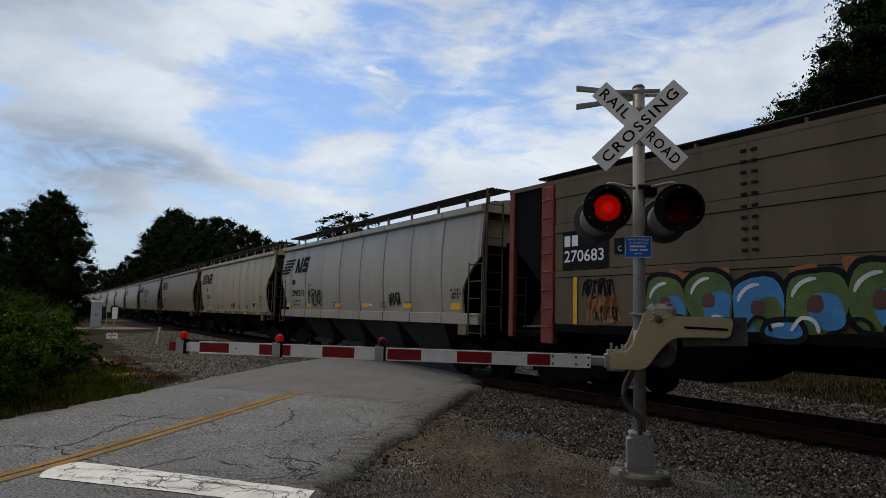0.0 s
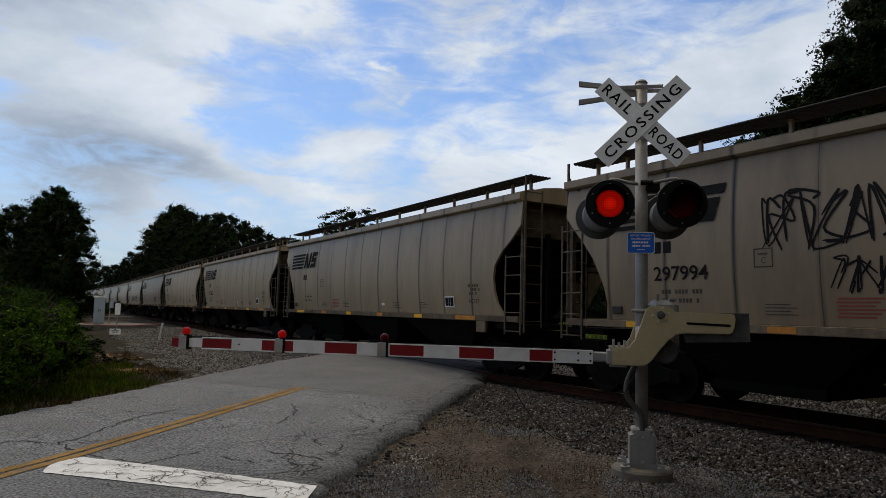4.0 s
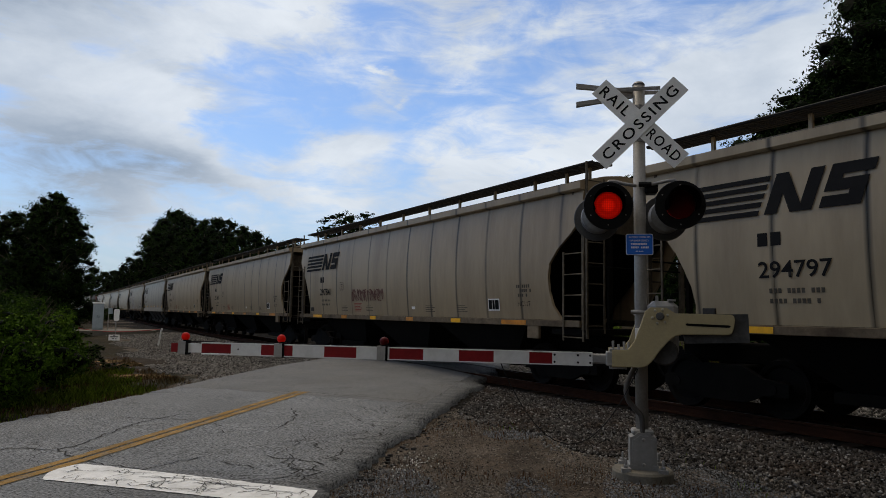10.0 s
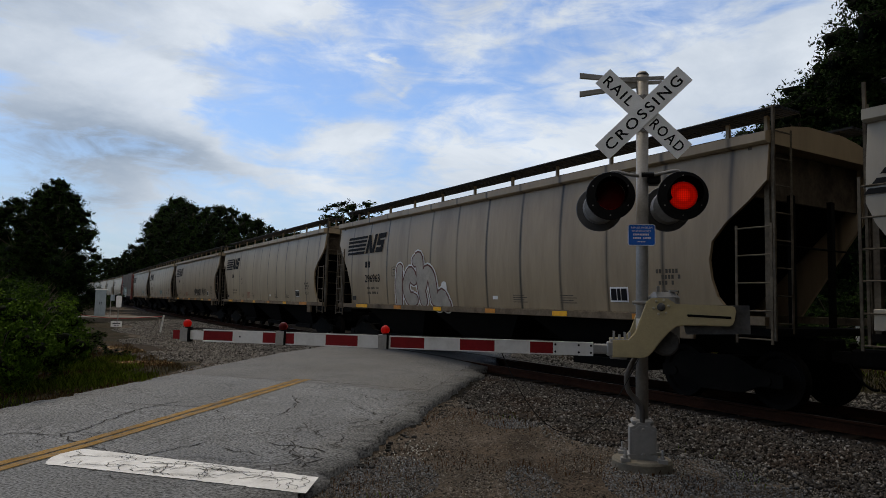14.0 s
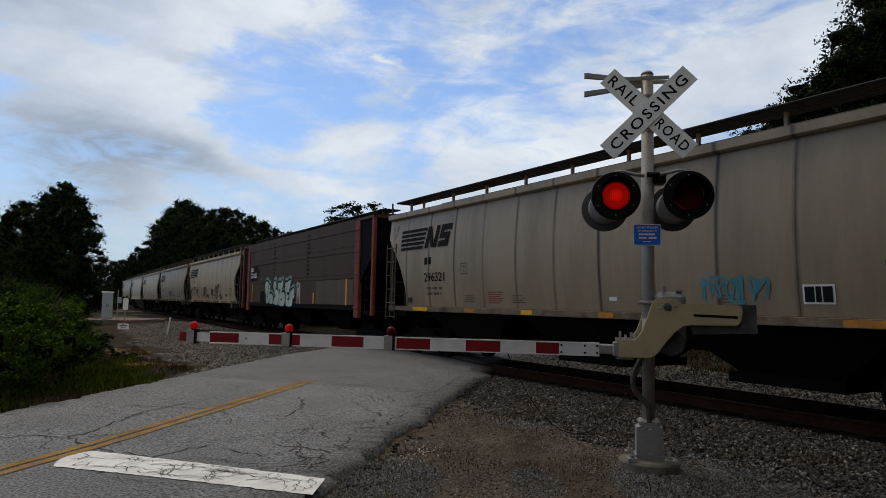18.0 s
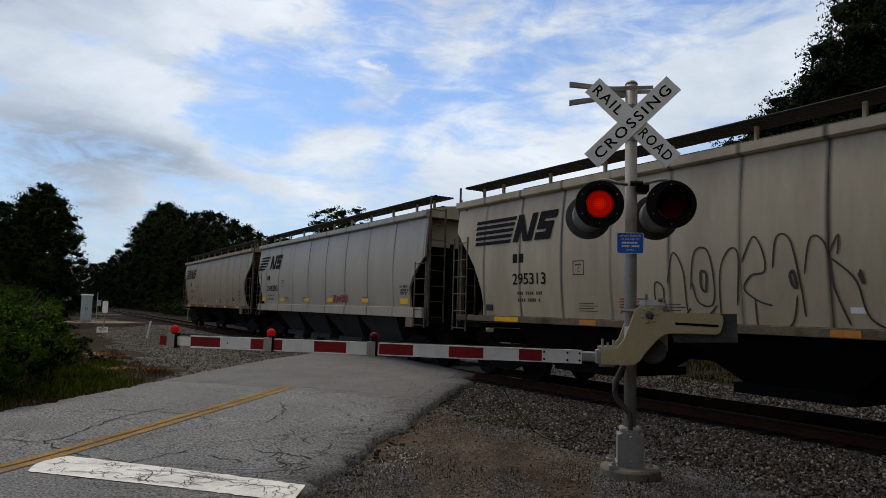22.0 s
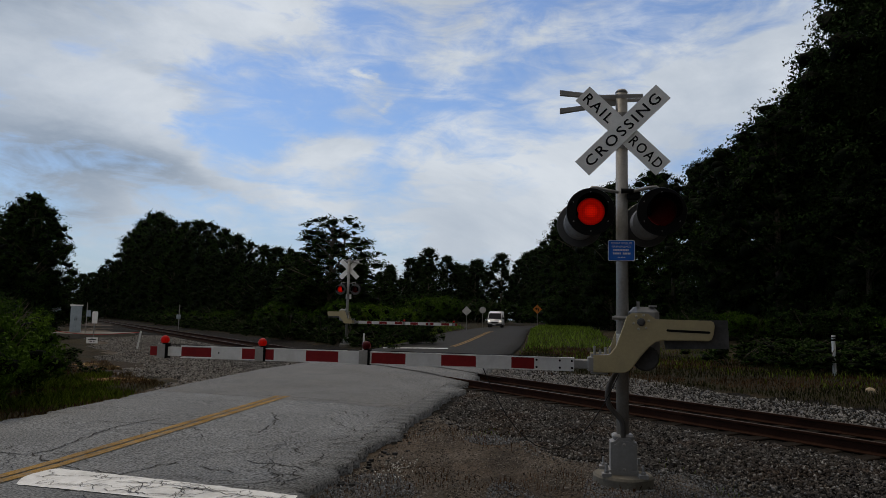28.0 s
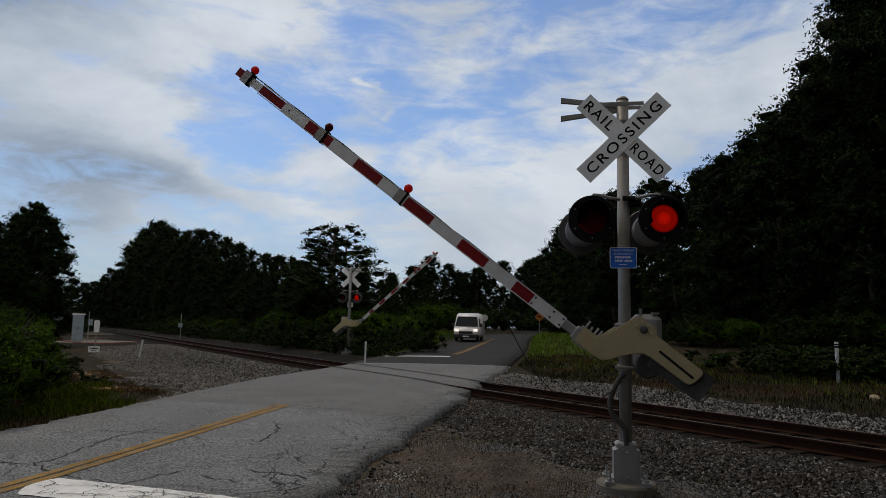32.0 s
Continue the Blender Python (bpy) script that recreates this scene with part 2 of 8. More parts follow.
TIE = mat("tie_wood", (0.014, 0.01, 0.007), 0.95, var=0.4, scale=5, fine=30, bump=0.01, bump_scale=30, rnd=0.35, spec=0.1)
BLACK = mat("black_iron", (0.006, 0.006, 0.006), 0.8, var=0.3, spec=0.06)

# plan: the line's curve, the road's line, and the ground's height
TRACK0, HEAD0, K0, K1, S_HOLD = (0.0, 20.15), 0.5692, -0.00077, 1.0e-5, 160.0


def build_line():
    ds, fwd, back = 0.5, [], []
    for sign, store, n in ((1, fwd, 1100), (-1, back, 1400)):
        x, y, s = *TRACK0, 0.0
        for _ in range(n):
            sm = s + sign * ds / 2
            h = HEAD0 + K0 * sm
            if sm > 0:
                a = min(sm, S_HOLD)
                h += K1 * a * a / 2 + K1 * S_HOLD * max(0.0, sm - S_HOLD)
            else:
                h = HEAD0 + K0 * max(sm, -120.0)
            store.append((s, x, y, h))
            x, y, s = x - sign * ds * math.sin(h), y + sign * ds * math.cos(h), s + sign * ds
    return np.array(back[:0:-1] + fwd)


LINE = build_line()


def on_line(s):
    """Place and heading on the track's centre line, s metres past the crossing (positive: away)."""
    return tuple(float(np.interp(s, LINE[:, 0], LINE[:, k])) for k in (1, 2, 3))


def off_line(x, y):
    """Distance from the track's centre line (positive on the camera's side) and s."""
    i = int(np.argmin((LINE[:, 1] - x) ** 2 + (LINE[:, 2] - y) ** 2))
    s, px, py, h = LINE[i]
    return -(x - px) * math.cos(h) - (y - py) * math.sin(h), s


ROAD = [(-12.3, -30), (-6.1, 0), (-4.0, 10.35), (1.1, 36), (4.2, 58), (9.0, 92), (16, 125), (34, 170), (60, 215), (120, 300), (190, 390)]
ROAD_Z = [(-30, -0.3), (8, -0.26), (14, -0.14), (19.5, -0.01), (26, -0.01), (32, 0.14), (55, 0.5), (100, 0.55), (215, 0.6), (390, 0.6)]
ROAD_Y = np.linspace(-30, 390, 841)
ROAD_X = np.interp(ROAD_Y, [p[1] for p in ROAD], [p[0] for p in ROAD])
_k = np.ones(21) / 21
ROAD_X = np.convolve(np.pad(ROAD_X, 10, mode="reflect", reflect_type="odd"), _k, "valid")
HALF = 3.15


def road_x(y):
    return float(np.interp(y, ROAD_Y, ROAD_X))


def road_z(y):
    return float(np.interp(y, [p[0] for p in ROAD_Z], [p[1] for p in ROAD_Z]))


def smooth(a, b, v):
    t = min(1.0, max(0.0, (v - a) / (b - a)))
    return t * t * (3 - 2 * t)


def ground_z(x, y):
    d, s = off_line(x, y)
    near = -0.27 - 0.25 * smooth(-6, -11, x) * smooth(8, 14, y) + 0.35 * smooth(28, 50, y)
    far = 0.02 + 0.12 * smooth(3.6, 9, -d) + 0.8 * smooth(10.5, 24, -d)
    z = near if d > 0 else far
    z = z + 0.05 * noise.noise(Vector((x * 0.5, y * 0.5, 0))) + 0.02 * noise.noise(Vector((x * 2, y * 2, 3)))
    bed = -0.2
    w = 1 - smooth(2.0, 3.6, abs(d))
    z = z * (1 - w) + bed * w
    r = abs(x - road_x(y)) if -30 < y < 390 else 99
    wr = 1 - smooth(HALF + 0.0, HALF + 1.0, r)
    if wr > 0:
        lip = road_z(y) - 0.085
        z = z * (1 - wr) + min(z, lip) * wr if r > HALF + 0.3 else lip - 0.04
    return z


def part(name, bm, material, parent=None, label=""):
    me = bpy.data.meshes.new(name)
    bm.to_mesh(me)
    bm.free()
    return mesh_part(name, me, material, parent, label)


def mesh_part(name, me, material, parent=None, label=""):
    for m in (material if isinstance(material, (list, tuple)) else [material]):
        me.materials.append(m)
    ob = new(name, me)
    if parent:
        ob.parent = parent
    if label:
        tagged(ob, label)
    return ob


def empty(name, m=None):
    ob = new(name)
    ob.empty_display_size = 0.2
    if m is not None:
        ob.matrix_world = m
    return ob


def box(bm, x0, x1, y0, y1, z0, z1, bevel=0.0):
    vs = [bm.verts.new((x, y, z)) for x in (x0, x1) for y in (y0, y1) for z in (z0, z1)]
    fs = [bm.faces.new([vs[i] for i in q]) for q in ((0, 1, 3, 2), (4, 6, 7, 5), (0, 4, 5, 1), (2, 3, 7, 6), (0, 2, 6, 4), (1, 5, 7, 3))]
    if bevel:
        bmesh.ops.bevel(bm, geom=list({e for f in fs for e in f.edges}), offset=bevel, segments=1, affect="EDGES")
    return bm


def tube(bm, pts, r, n=8, r_end=None, caps=True):
    """A round bar along points."""
    pts = [Vector(p) for p in pts]
    rings = []
    for i, p in enumerate(pts):
        t = (pts[min(i + 1, len(pts) - 1)] - pts[max(i - 1, 0)]).normalized()
        a = t.orthogonal().normalized() if not rings else (prev - prev.dot(t) * t).normalized()
        prev = a
        b = t.cross(a)
        rr = r if r_end is None else r + (r_end - r) * i / (len(pts) - 1)
        rings.append([bm.verts.new(p + (a * math.cos(k * math.tau / n) + b * math.sin(k * math.tau / n)) * rr) for k in range(n)])
    for q, w in zip(rings, rings[1:]):
        for k in range(n):
            bm.faces.new((q[k], q[(k + 1) % n], w[(k + 1) % n], w[k]))
    if caps:
        bm.faces.new(rings[0][::-1])
        bm.faces.new(rings[-1])
    return bm


def prism(bm, outline, a, b, axis="y"):
    """Outline (u, v) extruded between a and b along an axis: y gives (u, y, v), x gives (x, u, v), z gives (u, v, z)."""
    put = {"y": lambda u, v, w: (u, w, v), "x": lambda u, v, w: (w, u, v), "z": lambda u, v, w: (u, v, w)}[axis]
    lo, hi = ([bm.verts.new(put(u, v, w)) for u, v in outline] for w in (a, b))
    n = len(outline)
    fs = [bm.faces.new(lo[::-1]), bm.faces.new(hi)]
    fs += [bm.faces.new((lo[i], lo[(i + 1) % n], hi[(i + 1) % n], hi[i])) for i in range(n)]
    bmesh.ops.recalc_face_normals(bm, faces=fs)
    return bm


def new_bm():
    return bmesh.new()


def shade_smooth(ob, angle=40):
    for p in ob.data.polygons:
        p.use_smooth = True
    return ob

# ground, road and track
def build_ground():
    xs = sorted({round(v, 3) for v in list(np.arange(-34, 26, 0.5)) + list(np.geomspace(26, 1500, 26)) + list(-np.geomspace(34, 1500, 26))})
    ys = sorted({round(v, 3) for v in list(np.arange(-12, 62, 0.5)) + list(np.geomspace(62, 1500, 30)) + list(-np.geomspace(12, 1500, 16))})
    verts = [(x, y, ground_z(x, y)) for y in ys for x in xs]
    n = len(xs)
    faces = [(j * n + i, j * n + i + 1, (j + 1) * n + i + 1, (j + 1) * n + i) for j in range(len(ys) - 1) for i in range(n - 1)]
    me = bpy.data.meshes.new("ground")
    me.from_pydata(verts, [], faces)
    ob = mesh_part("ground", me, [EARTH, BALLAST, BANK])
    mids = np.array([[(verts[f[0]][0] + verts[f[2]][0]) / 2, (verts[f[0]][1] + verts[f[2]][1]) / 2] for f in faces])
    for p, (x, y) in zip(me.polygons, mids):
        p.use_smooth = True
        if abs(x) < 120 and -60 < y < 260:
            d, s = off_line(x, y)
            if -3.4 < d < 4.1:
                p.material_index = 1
            elif d <= -3.4 or (x < -7 and d > 6.8):
                p.material_index = 2
        else:
            p.material_index = 2
    return tagged(ob, "brown gravelly earth with a grey ballast bed", "ground", kind="structure")


def road_strip(name, y0, y1, left, right, lift, material, step=0.5, edge=0.0, seed=1):
    rnd = random.Random(seed)
    bm = new_bm()
    rows = []
    for y in np.arange(y0, y1 + 1e-6, step):
        x, z = road_x(y), road_z(y)
        l = left + edge * noise.noise(Vector((y * 1.1, seed, 0))) + edge * 0.5 * noise.noise(Vector((y * 3.7, seed, 4))) + edge * 0.5 * noise.noise(Vector((y * 9.1, seed, 14)))
        r = right + edge * noise.noise(Vector((y * 1.1, seed, 9))) + edge * 0.5 * noise.noise(Vector((y * 3.7, seed, 7))) + edge * 0.6 * noise.noise(Vector((y * 9.1, seed, 17)))
        row = []
        for k in range(9):
            u = l + (r - l) * k / 8
            row.append(bm.verts.new((x + u, y, z + lift + 0.03 * (1 - (u / HALF) ** 2))))
        row = [bm.verts.new((x + l - 0.03, y, z - 0.2))] + row + [bm.verts.new((x + r + 0.02, y, z - 0.2))]
        rows.append(row)
    for a, b in zip(rows, rows[1:]):
        for k in range(len(a) - 1):
            bm.faces.new((a[k], a[k + 1], b[k + 1], b[k]))
    ob = part(name, bm, material)
    return shade_smooth(ob)


build_ground()
road = road_strip("road", -30, 27.5, -HALF + 0.28, HALF + 0.1, 0.0, ASPHALT, 0.06, 0.26)
tagged(road, "cracked grey asphalt country road with broken edges", "road", kind="structure")
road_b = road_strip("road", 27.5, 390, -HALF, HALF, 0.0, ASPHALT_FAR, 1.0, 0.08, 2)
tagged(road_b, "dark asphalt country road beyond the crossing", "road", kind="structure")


def build_track():
    # rail profile (across, height)
    prof = [(-0.07, -0.18), (0.07, -0.18), (0.07, -0.165), (0.012, -0.14), (0.012, -0.045), (0.036, -0.035), (0.036, -0.004), (0.028, 0), (-0.028, 0), (-0.036, -0.004), (-0.036, -0.035), (-0.012, -0.045), (-0.012, -0.14), (-0.07, -0.165)]
    ss = np.concatenate([np.arange(-120, 100, 1.0), np.arange(100, 480, 4.0)])
    for side in (-0.753, 0.753):
        bm = new_bm()
        rings = []
        for s in ss:
            x, y, h = on_line(s)
            nx, ny = -math.cos(h), -math.sin(h)
            rings.append([bm.verts.new((x + nx * (side + u), y + ny * (side + u), v)) for u, v in prof])
        for a, b in zip(rings, rings[1:]):
            for k in range(len(prof)):
                f = bm.faces.new((a[k], a[(k + 1) % len(prof)], b[(k + 1) % len(prof)], b[k]))
                f.material_index = 1 if k in (7,) else 0
        tagged(part("rail", bm, [RAIL, RAILTOP]), "rusty steel running rail with a worn bright head", "rail", "rails", "structure")
    bm = new_bm()
    box(bm, -1.3, 1.3, -0.115, 0.115, -0.34, -0.176, 0.012)
    me = bpy.data.meshes.new("tie")
    bm.to_mesh(me)
    bm.free()
    me.materials.append(TIE)
    track = empty("railway_track")
    tagged(track, "dark creosoted wooden ties under the running rails", "track", kind="structure")
    rnd = random.Random(5)
    for s in np.arange(-26, 110, 0.53):
        x, y, h = on_line(s)
        if abs(x - road_x(y)) < HALF * 1.25:
            continue
        ob = new("tie", me)
        ob.parent = track
        ob.matrix_world = pose(x, y, rnd.uniform(-0.012, 0.004), rz=math.degrees(h) + rnd.uniform(-1, 1))


build_track()

# road markings, cracks and flangeways
PAINT_WHITE = mat("road_white", (0.7, 0.71, 0.71), 0.7, var=0.12, scale=3, fine=50, stain=(0.36, 0.36, 0.35), stain_amt=0.5, stain_scale=5)
PAINT_YELLOW = mat("road_yellow", (0.26, 0.155, 0.045), 0.85, var=0.25, scale=3, fine=40, grain=0.4, stain=(0.16, 0.145, 0.12), stain_amt=0.95, stain_scale=5, spec=0.1)
CRACK = mat("asphalt_crack", (0.018, 0.017, 0.016), 0.95)


def road_top(x, y, lift):
    u = (x - road_x(y)) / HALF
    return road_z(y) + 0.03 * (1 - u * u) + lift


def ragged_quad_strip(name, pts_a, pts_b, lift, material, label, cat):
    bm = new_bm()
    a = [bm.verts.new((x, y, road_top(x, y, lift))) for x, y in pts_a]
    b = [bm.verts.new((x, y, road_top(x, y, lift))) for x, y in pts_b]
    for k in range(len(a) - 1):
        bm.faces.new((a[k], a[k + 1], b[k + 1], b[k]))
    return tagged(part(name, bm, material), label, cat, kind="structure")


def lane_line(off, y0, y1, w, seed, label):
    ys = np.arange(y0, y1, 0.12)
    j = lambda y, s: 0.018 * noise.noise(Vector((y * 3, s, seed)))
    ragged_quad_strip("centre_line", [(road_x(y) + off - w / 2 + j(y, 1), y) for y in ys], [(road_x(y) + off + w / 2 + j(y, 2), y) for y in ys], 0.008, PAINT_YELLOW, label, "road marking")


for o, s in ((-0.09, 1), (0.09, 2)):
    lane_line(o + 0.05, -8, 14.1, 0.135, s, "worn yellow centre line on the asphalt")
    lane_line(o, 33.5, 60, 0.11, s + 4, "yellow centre line beyond the crossing")
# stop line: worn white bar across the near lane
def stop_edge(x, far):
    """Near and far edge of the stop line; its outer end is worn round."""
    f = (x + 4.38) / 2.98
    y = 7.08 - 0.66 * f if not far else 7.82 - 0.82 * f
    if f < 0.05:
        y += (-0.3 if far else 0.28) * (1 - f / 0.05) ** 2
    return y + (0.025 if far else 0.02) * noise.noise(Vector((x * 6, 3.0 if far else 0.0, 1))) + 0.02 * noise.noise(Vector((x * 17, 5.0 if far else 2.0, 1)))


xs = np.linspace(-4.38, -1.4, 90)
ragged_quad_strip("stop_line", [(x, stop_edge(x, False)) for x in xs], [(x, stop_edge(x, True)) for x in xs], 0.008, PAINT_WHITE, "cracked white stop line across the lane", "road marking")
xs = np.linspace(-2.9, 0.1, 20)
ragged_quad_strip("stop_line", [(road_x(31.6) + x, 31.6 + 0.1 * x) for x in xs], [(road_x(31.6) + x, 32.1 + 0.1 * x) for x in xs], 0.008, PAINT_WHITE, "white stop line beyond the crossing", "road marking")


def crack_bm(bm, pts, w, lift):
    prev = None
    for i, (x, y) in enumerate(pts):
        a, b = pts[max(i - 1, 0)], pts[min(i + 1, len(pts) - 1)]
        dx, dy = b[0] - a[0], b[1] - a[1]
        n = math.hypot(dx, dy) or 1
        ww = w * (0.4 + 0.8 * abs(noise.noise(Vector((x * 4, y * 4, 2)))))
        if i in (0, len(pts) - 1):
            ww = 0.001
        q = [bm.verts.new((x - dy / n * ww, y + dx / n * ww, road_top(x, y, lift))), bm.verts.new((x + dy / n * ww, y - dx / n * ww, road_top(x, y, lift)))]
        if prev:
            bm.faces.new((prev[0], prev[1], q[1], q[0]))
        prev = q


def wander(x, y, ang, length, seed, step=0.12):
    """A jagged crack that keeps its heading."""
    r = random.Random(seed)
    pts, run = [(x, y)], 0.0
    while run < length:
        q = step * r.uniform(0.25, 1.2)
        d = ang + r.uniform(-0.95, 0.95)
        ang += r.uniform(-0.12, 0.12)
        x, y, run = x + q * math.cos(d), y + q * math.sin(d), run + q
        pts.append((x, y))
    return pts


def crack_along(ctrl, seed):
    """A jagged crack through the given places."""
    r = random.Random(seed)
    out = []
    for p, q in zip(ctrl, ctrl[1:]):
        n = max(2, int(math.hypot(q[0] - p[0], q[1] - p[1]) / 0.09))
        for k in range(n):
            f = k / n
            out.append((p[0] + (q[0] - p[0]) * f + r.uniform(-0.04, 0.04), p[1] + (q[1] - p[1]) * f + r.uniform(-0.06, 0.06)))
    return out + [ctrl[-1]]


MAIN_CRACKS = [[(-6.0, 8.2), (-5.4, 8.55), (-5.0, 8.5), (-4.3, 7.95), (-3.95, 7.75), (-3.5, 7.6)], [(-4.95, 8.45), (-4.87, 8.65), (-4.87, 9.2), (-4.85, 10.3), (-4.5, 11.2)], [(-5.5, 10.85), (-4.8, 10.75), (-4.2, 10.7), (-3.4, 10.2)],
               [(-3.65, 6.8), (-3.6, 7.3), (-3.46, 7.65), (-3.1, 8.3)], [(-2.4, 8.5), (-1.6, 8.2), (-1.1, 7.95), (-0.8, 7.7)], [(-2.75, 8.1), (-2.4, 7.95), (-2.25, 7.8)], [(-1.2, 8.0), (-1.15, 8.8), (-0.9, 9.3)],
               [(-0.7, 8.4), (-0.95, 7.9), (-1.05, 7.4), (-1.3, 6.9)], [(-0.2, 10.2), (-0.5, 9.6), (-0.7, 8.9)], [(0.4, 11.8), (-0.1, 11.1), (-0.2, 10.4)], [(-3.7, 14.15), (-1.8, 13.55), (-0.15, 13.1)], [(-2.9, 12.0), (-2.6, 11.0), (-2.7, 10.1)]]


def lay_cracks():
    r = random.Random(8)
    bm = new_bm()
    for k, c in enumerate(MAIN_CRACKS):
        pts = [p for p in crack_along(c, 40 + k) if abs(p[0] - road_x(p[1])) < HALF - 0.1]
        if len(pts) < 4:
            continue
        crack_bm(bm, pts, 0.019, 0.006)
        q = pts[len(pts) // 2]
        twig = [p for p in wander(*q, r.uniform(0, 6.28), r.uniform(0.3, 0.8), 700 + k) if abs(p[0] - road_x(p[1])) < HALF - 0.1]
        if len(twig) > 3:
            crack_bm(bm, twig, 0.006, 0.006)
    for k in range(22):
        y = r.uniform(5.5, 21)
        u = r.uniform(-2.9, 2.6)
        pts = wander(road_x(y) + u, y, r.choice((0.0, 3.14, 1.4, -1.6)) + r.uniform(-0.5, 0.5), r.uniform(0.8, 2.8), k)
        pts = [p for p in pts if abs(p[0] - road_x(p[1])) < HALF - 0.2 and p[1] < 21]
        if len(pts) > 3:
            crack_bm(bm, pts, 0.009, 0.006)
            if r.random() < 0.6:
                q = pts[len(pts) // 2]
                pts2 = [p for p in wander(*q, r.uniform(0, 6.28), r.uniform(0.4, 1.2), 100 + k) if abs(p[0] - road_x(p[1])) < HALF - 0.2 and p[1] < 21]
                if len(pts2) > 3:
                    crack_bm(bm, pts2, 0.004, 0.006)
    for k in range(46):
        y = 6.4 + k * 0.24
        pts = [p for p in wander(road_x(y) + HALF - 0.2 - 0.2 * (k % 4), y, (1.5 if k % 3 else 0.2) + r.uniform(-0.7, 0.7), r.uniform(0.4, 0.9), 300 + k) if p[0] - road_x(p[1]) < HALF - 0.12]
        if len(pts) > 3:
            crack_bm(bm, pts, 0.014, 0.006)
    tagged(part("asphalt_cracks", bm, CRACK), "dark branching cracks in the asphalt", "cracks", kind="stuff")
    bm = new_bm()
    inside = lambda p: -4.33 < p[0] < -1.45 and stop_edge(p[0], False) + 0.03 < p[1] < stop_edge(p[0], True) - 0.03
    for k in range(56):
        x = r.uniform(-4.3, -1.5)
        a, b = stop_edge(x, False), stop_edge(x, True)
        pts = [p for p in wander(x, r.uniform(a, b), r.choice((0.0, 1.4, 3.1, -1.5)) + r.uniform(-0.4, 0.4), r.uniform(0.25, 0.85), 500 + k, 0.06) if inside(p)]
        if len(pts) > 3:
            crack_bm(bm, pts, 0.0075, 0.013)
    tagged(part("paint_cracks", bm, CRACK), "fine cracks through the white stop line", "cracks", kind="stuff")


lay_cracks()


def flangeway(side):
    bm = new_bm()
    rows = []
    for s in np.arange(-8, 8, 0.25):
        x, y, h = on_line(s + 3.0)
        if abs(x - road_x(y)) > HALF + 0.4:
            continue
        nx, ny = -math.cos(h), -math.sin(h)
        rows.append([bm.verts.new((x + nx * o, y + ny * o, road_top(x + nx * o, y + ny * o, 0.012))) for o in (side - 0.08, side + 0.1)])
    for a, b in zip(rows, rows[1:]):
        bm.faces.new((a[0], a[1], b[1], b[0]))
    tagged(part("flangeway", bm, CRACK), "dark flangeway groove beside the rail", "track", kind="structure")


flangeway(-0.753)
flangeway(0.753)



def dirt_patch(cx, cy, rx, ry, turn, material, label, seed):
    """A thin irregular spread of bare soil lying on the ground."""
    bm = new_bm()
    rings = []
    for q in (1.0, 0.8, 0.5, 0.2):
        ring = []
        for k in range(28):
            a = k * math.tau / 28
            f = q * (1 + 0.28 * noise.noise(Vector((2 * math.cos(a), 2 * math.sin(a), seed))))
            x, y = rx * f * math.cos(a), ry * f * math.sin(a)
            c, s = math.cos(radians(turn)), math.sin(radians(turn))
            x, y = cx + x * c - y * s, cy + x * s + y * c
            ring.append(bm.verts.new((x, y, ground_z(x, y) + (0.03 if q < 1 else -0.04) + 0.03 * noise.noise(Vector((x * 2, y * 2, seed))))))
        rings.append(ring)
    for a, b in zip(rings, rings[1:]):
        for k in range(28):
            bm.faces.new((a[k], a[(k + 1) % 28], b[(k + 1) % 28], b[k]))
    bm.faces.new(rings[-1])
    tagged(shade_smooth(part("bare_soil", bm, material)), label, "soil", kind="structure")


SOIL_TAN = mat("tan_soil", (0.24, 0.155, 0.07), 0.95, var=0.3, scale=2, fine=20, bump=0.03, bump_scale=14, spec=0.1, stain=(0.1, 0.065, 0.035), stain_amt=0.8, stain_scale=1.5)
SOIL_DARK = mat("dark_soil", (0.034, 0.0255, 0.0175), 0.95, var=0.35, scale=2, fine=20, bump=0.04, bump_scale=12, spec=0.1)
dirt_patch(-9.6, 20.0, 1.5, 0.75, -25, SOIL_TAN, "bare tan soil washed out beside the gravel", 2)
dirt_patch(-12.9, 25.6, 1.6, 0.8, -40, SOIL_TAN, "bare tan soil washed out beside the gravel", 7)
dirt_patch(-13.4, 26.5, 3.2, 1.6, -30, SOIL_DARK, "dark bare soil between thicket and gravel", 4)
dirt_patch(-11.0, 22.6, 1.6, 0.9, -30, SOIL_DARK, "dark bare soil between thicket and gravel", 6)

# the newer, darker asphalt laid towards the rails
ASPHALT_NEW = mat("newer_asphalt", (0.15, 0.154, 0.158), 0.85, var=0.17, scale=1.0, fine=40, grain=0.6, bump=0.005, bump_scale=110, stain=(0.11, 0.107, 0.103), stain_amt=0.6, stain_scale=0.5, spec=0.1)
seam_y = lambda u: 13.75 - 0.3 * u + 0.14 * noise.noise(Vector((u * 2.2, 3, 1)))
bm = new_bm()
us = np.linspace(-HALF + 0.22, HALF - 0.3, 30)
rows = []
for f in np.linspace(0, 1, 22):
    row = []
    for u in us:
        y = seam_y(u) + (27.0 - seam_y(u)) * f
        row.append(bm.verts.new((road_x(y) + u, y, road_top(road_x(y) + u, y, 0.004))))
    rows.append(row)
for a, b in zip(rows, rows[1:]):
    for k in range(len(us) - 1):
        bm.faces.new((a[k], a[k + 1], b[k + 1], b[k]))
tagged(part("asphalt_patch", bm, ASPHALT_NEW), "newer darker asphalt laid over the crossing", "asphalt", kind="structure")
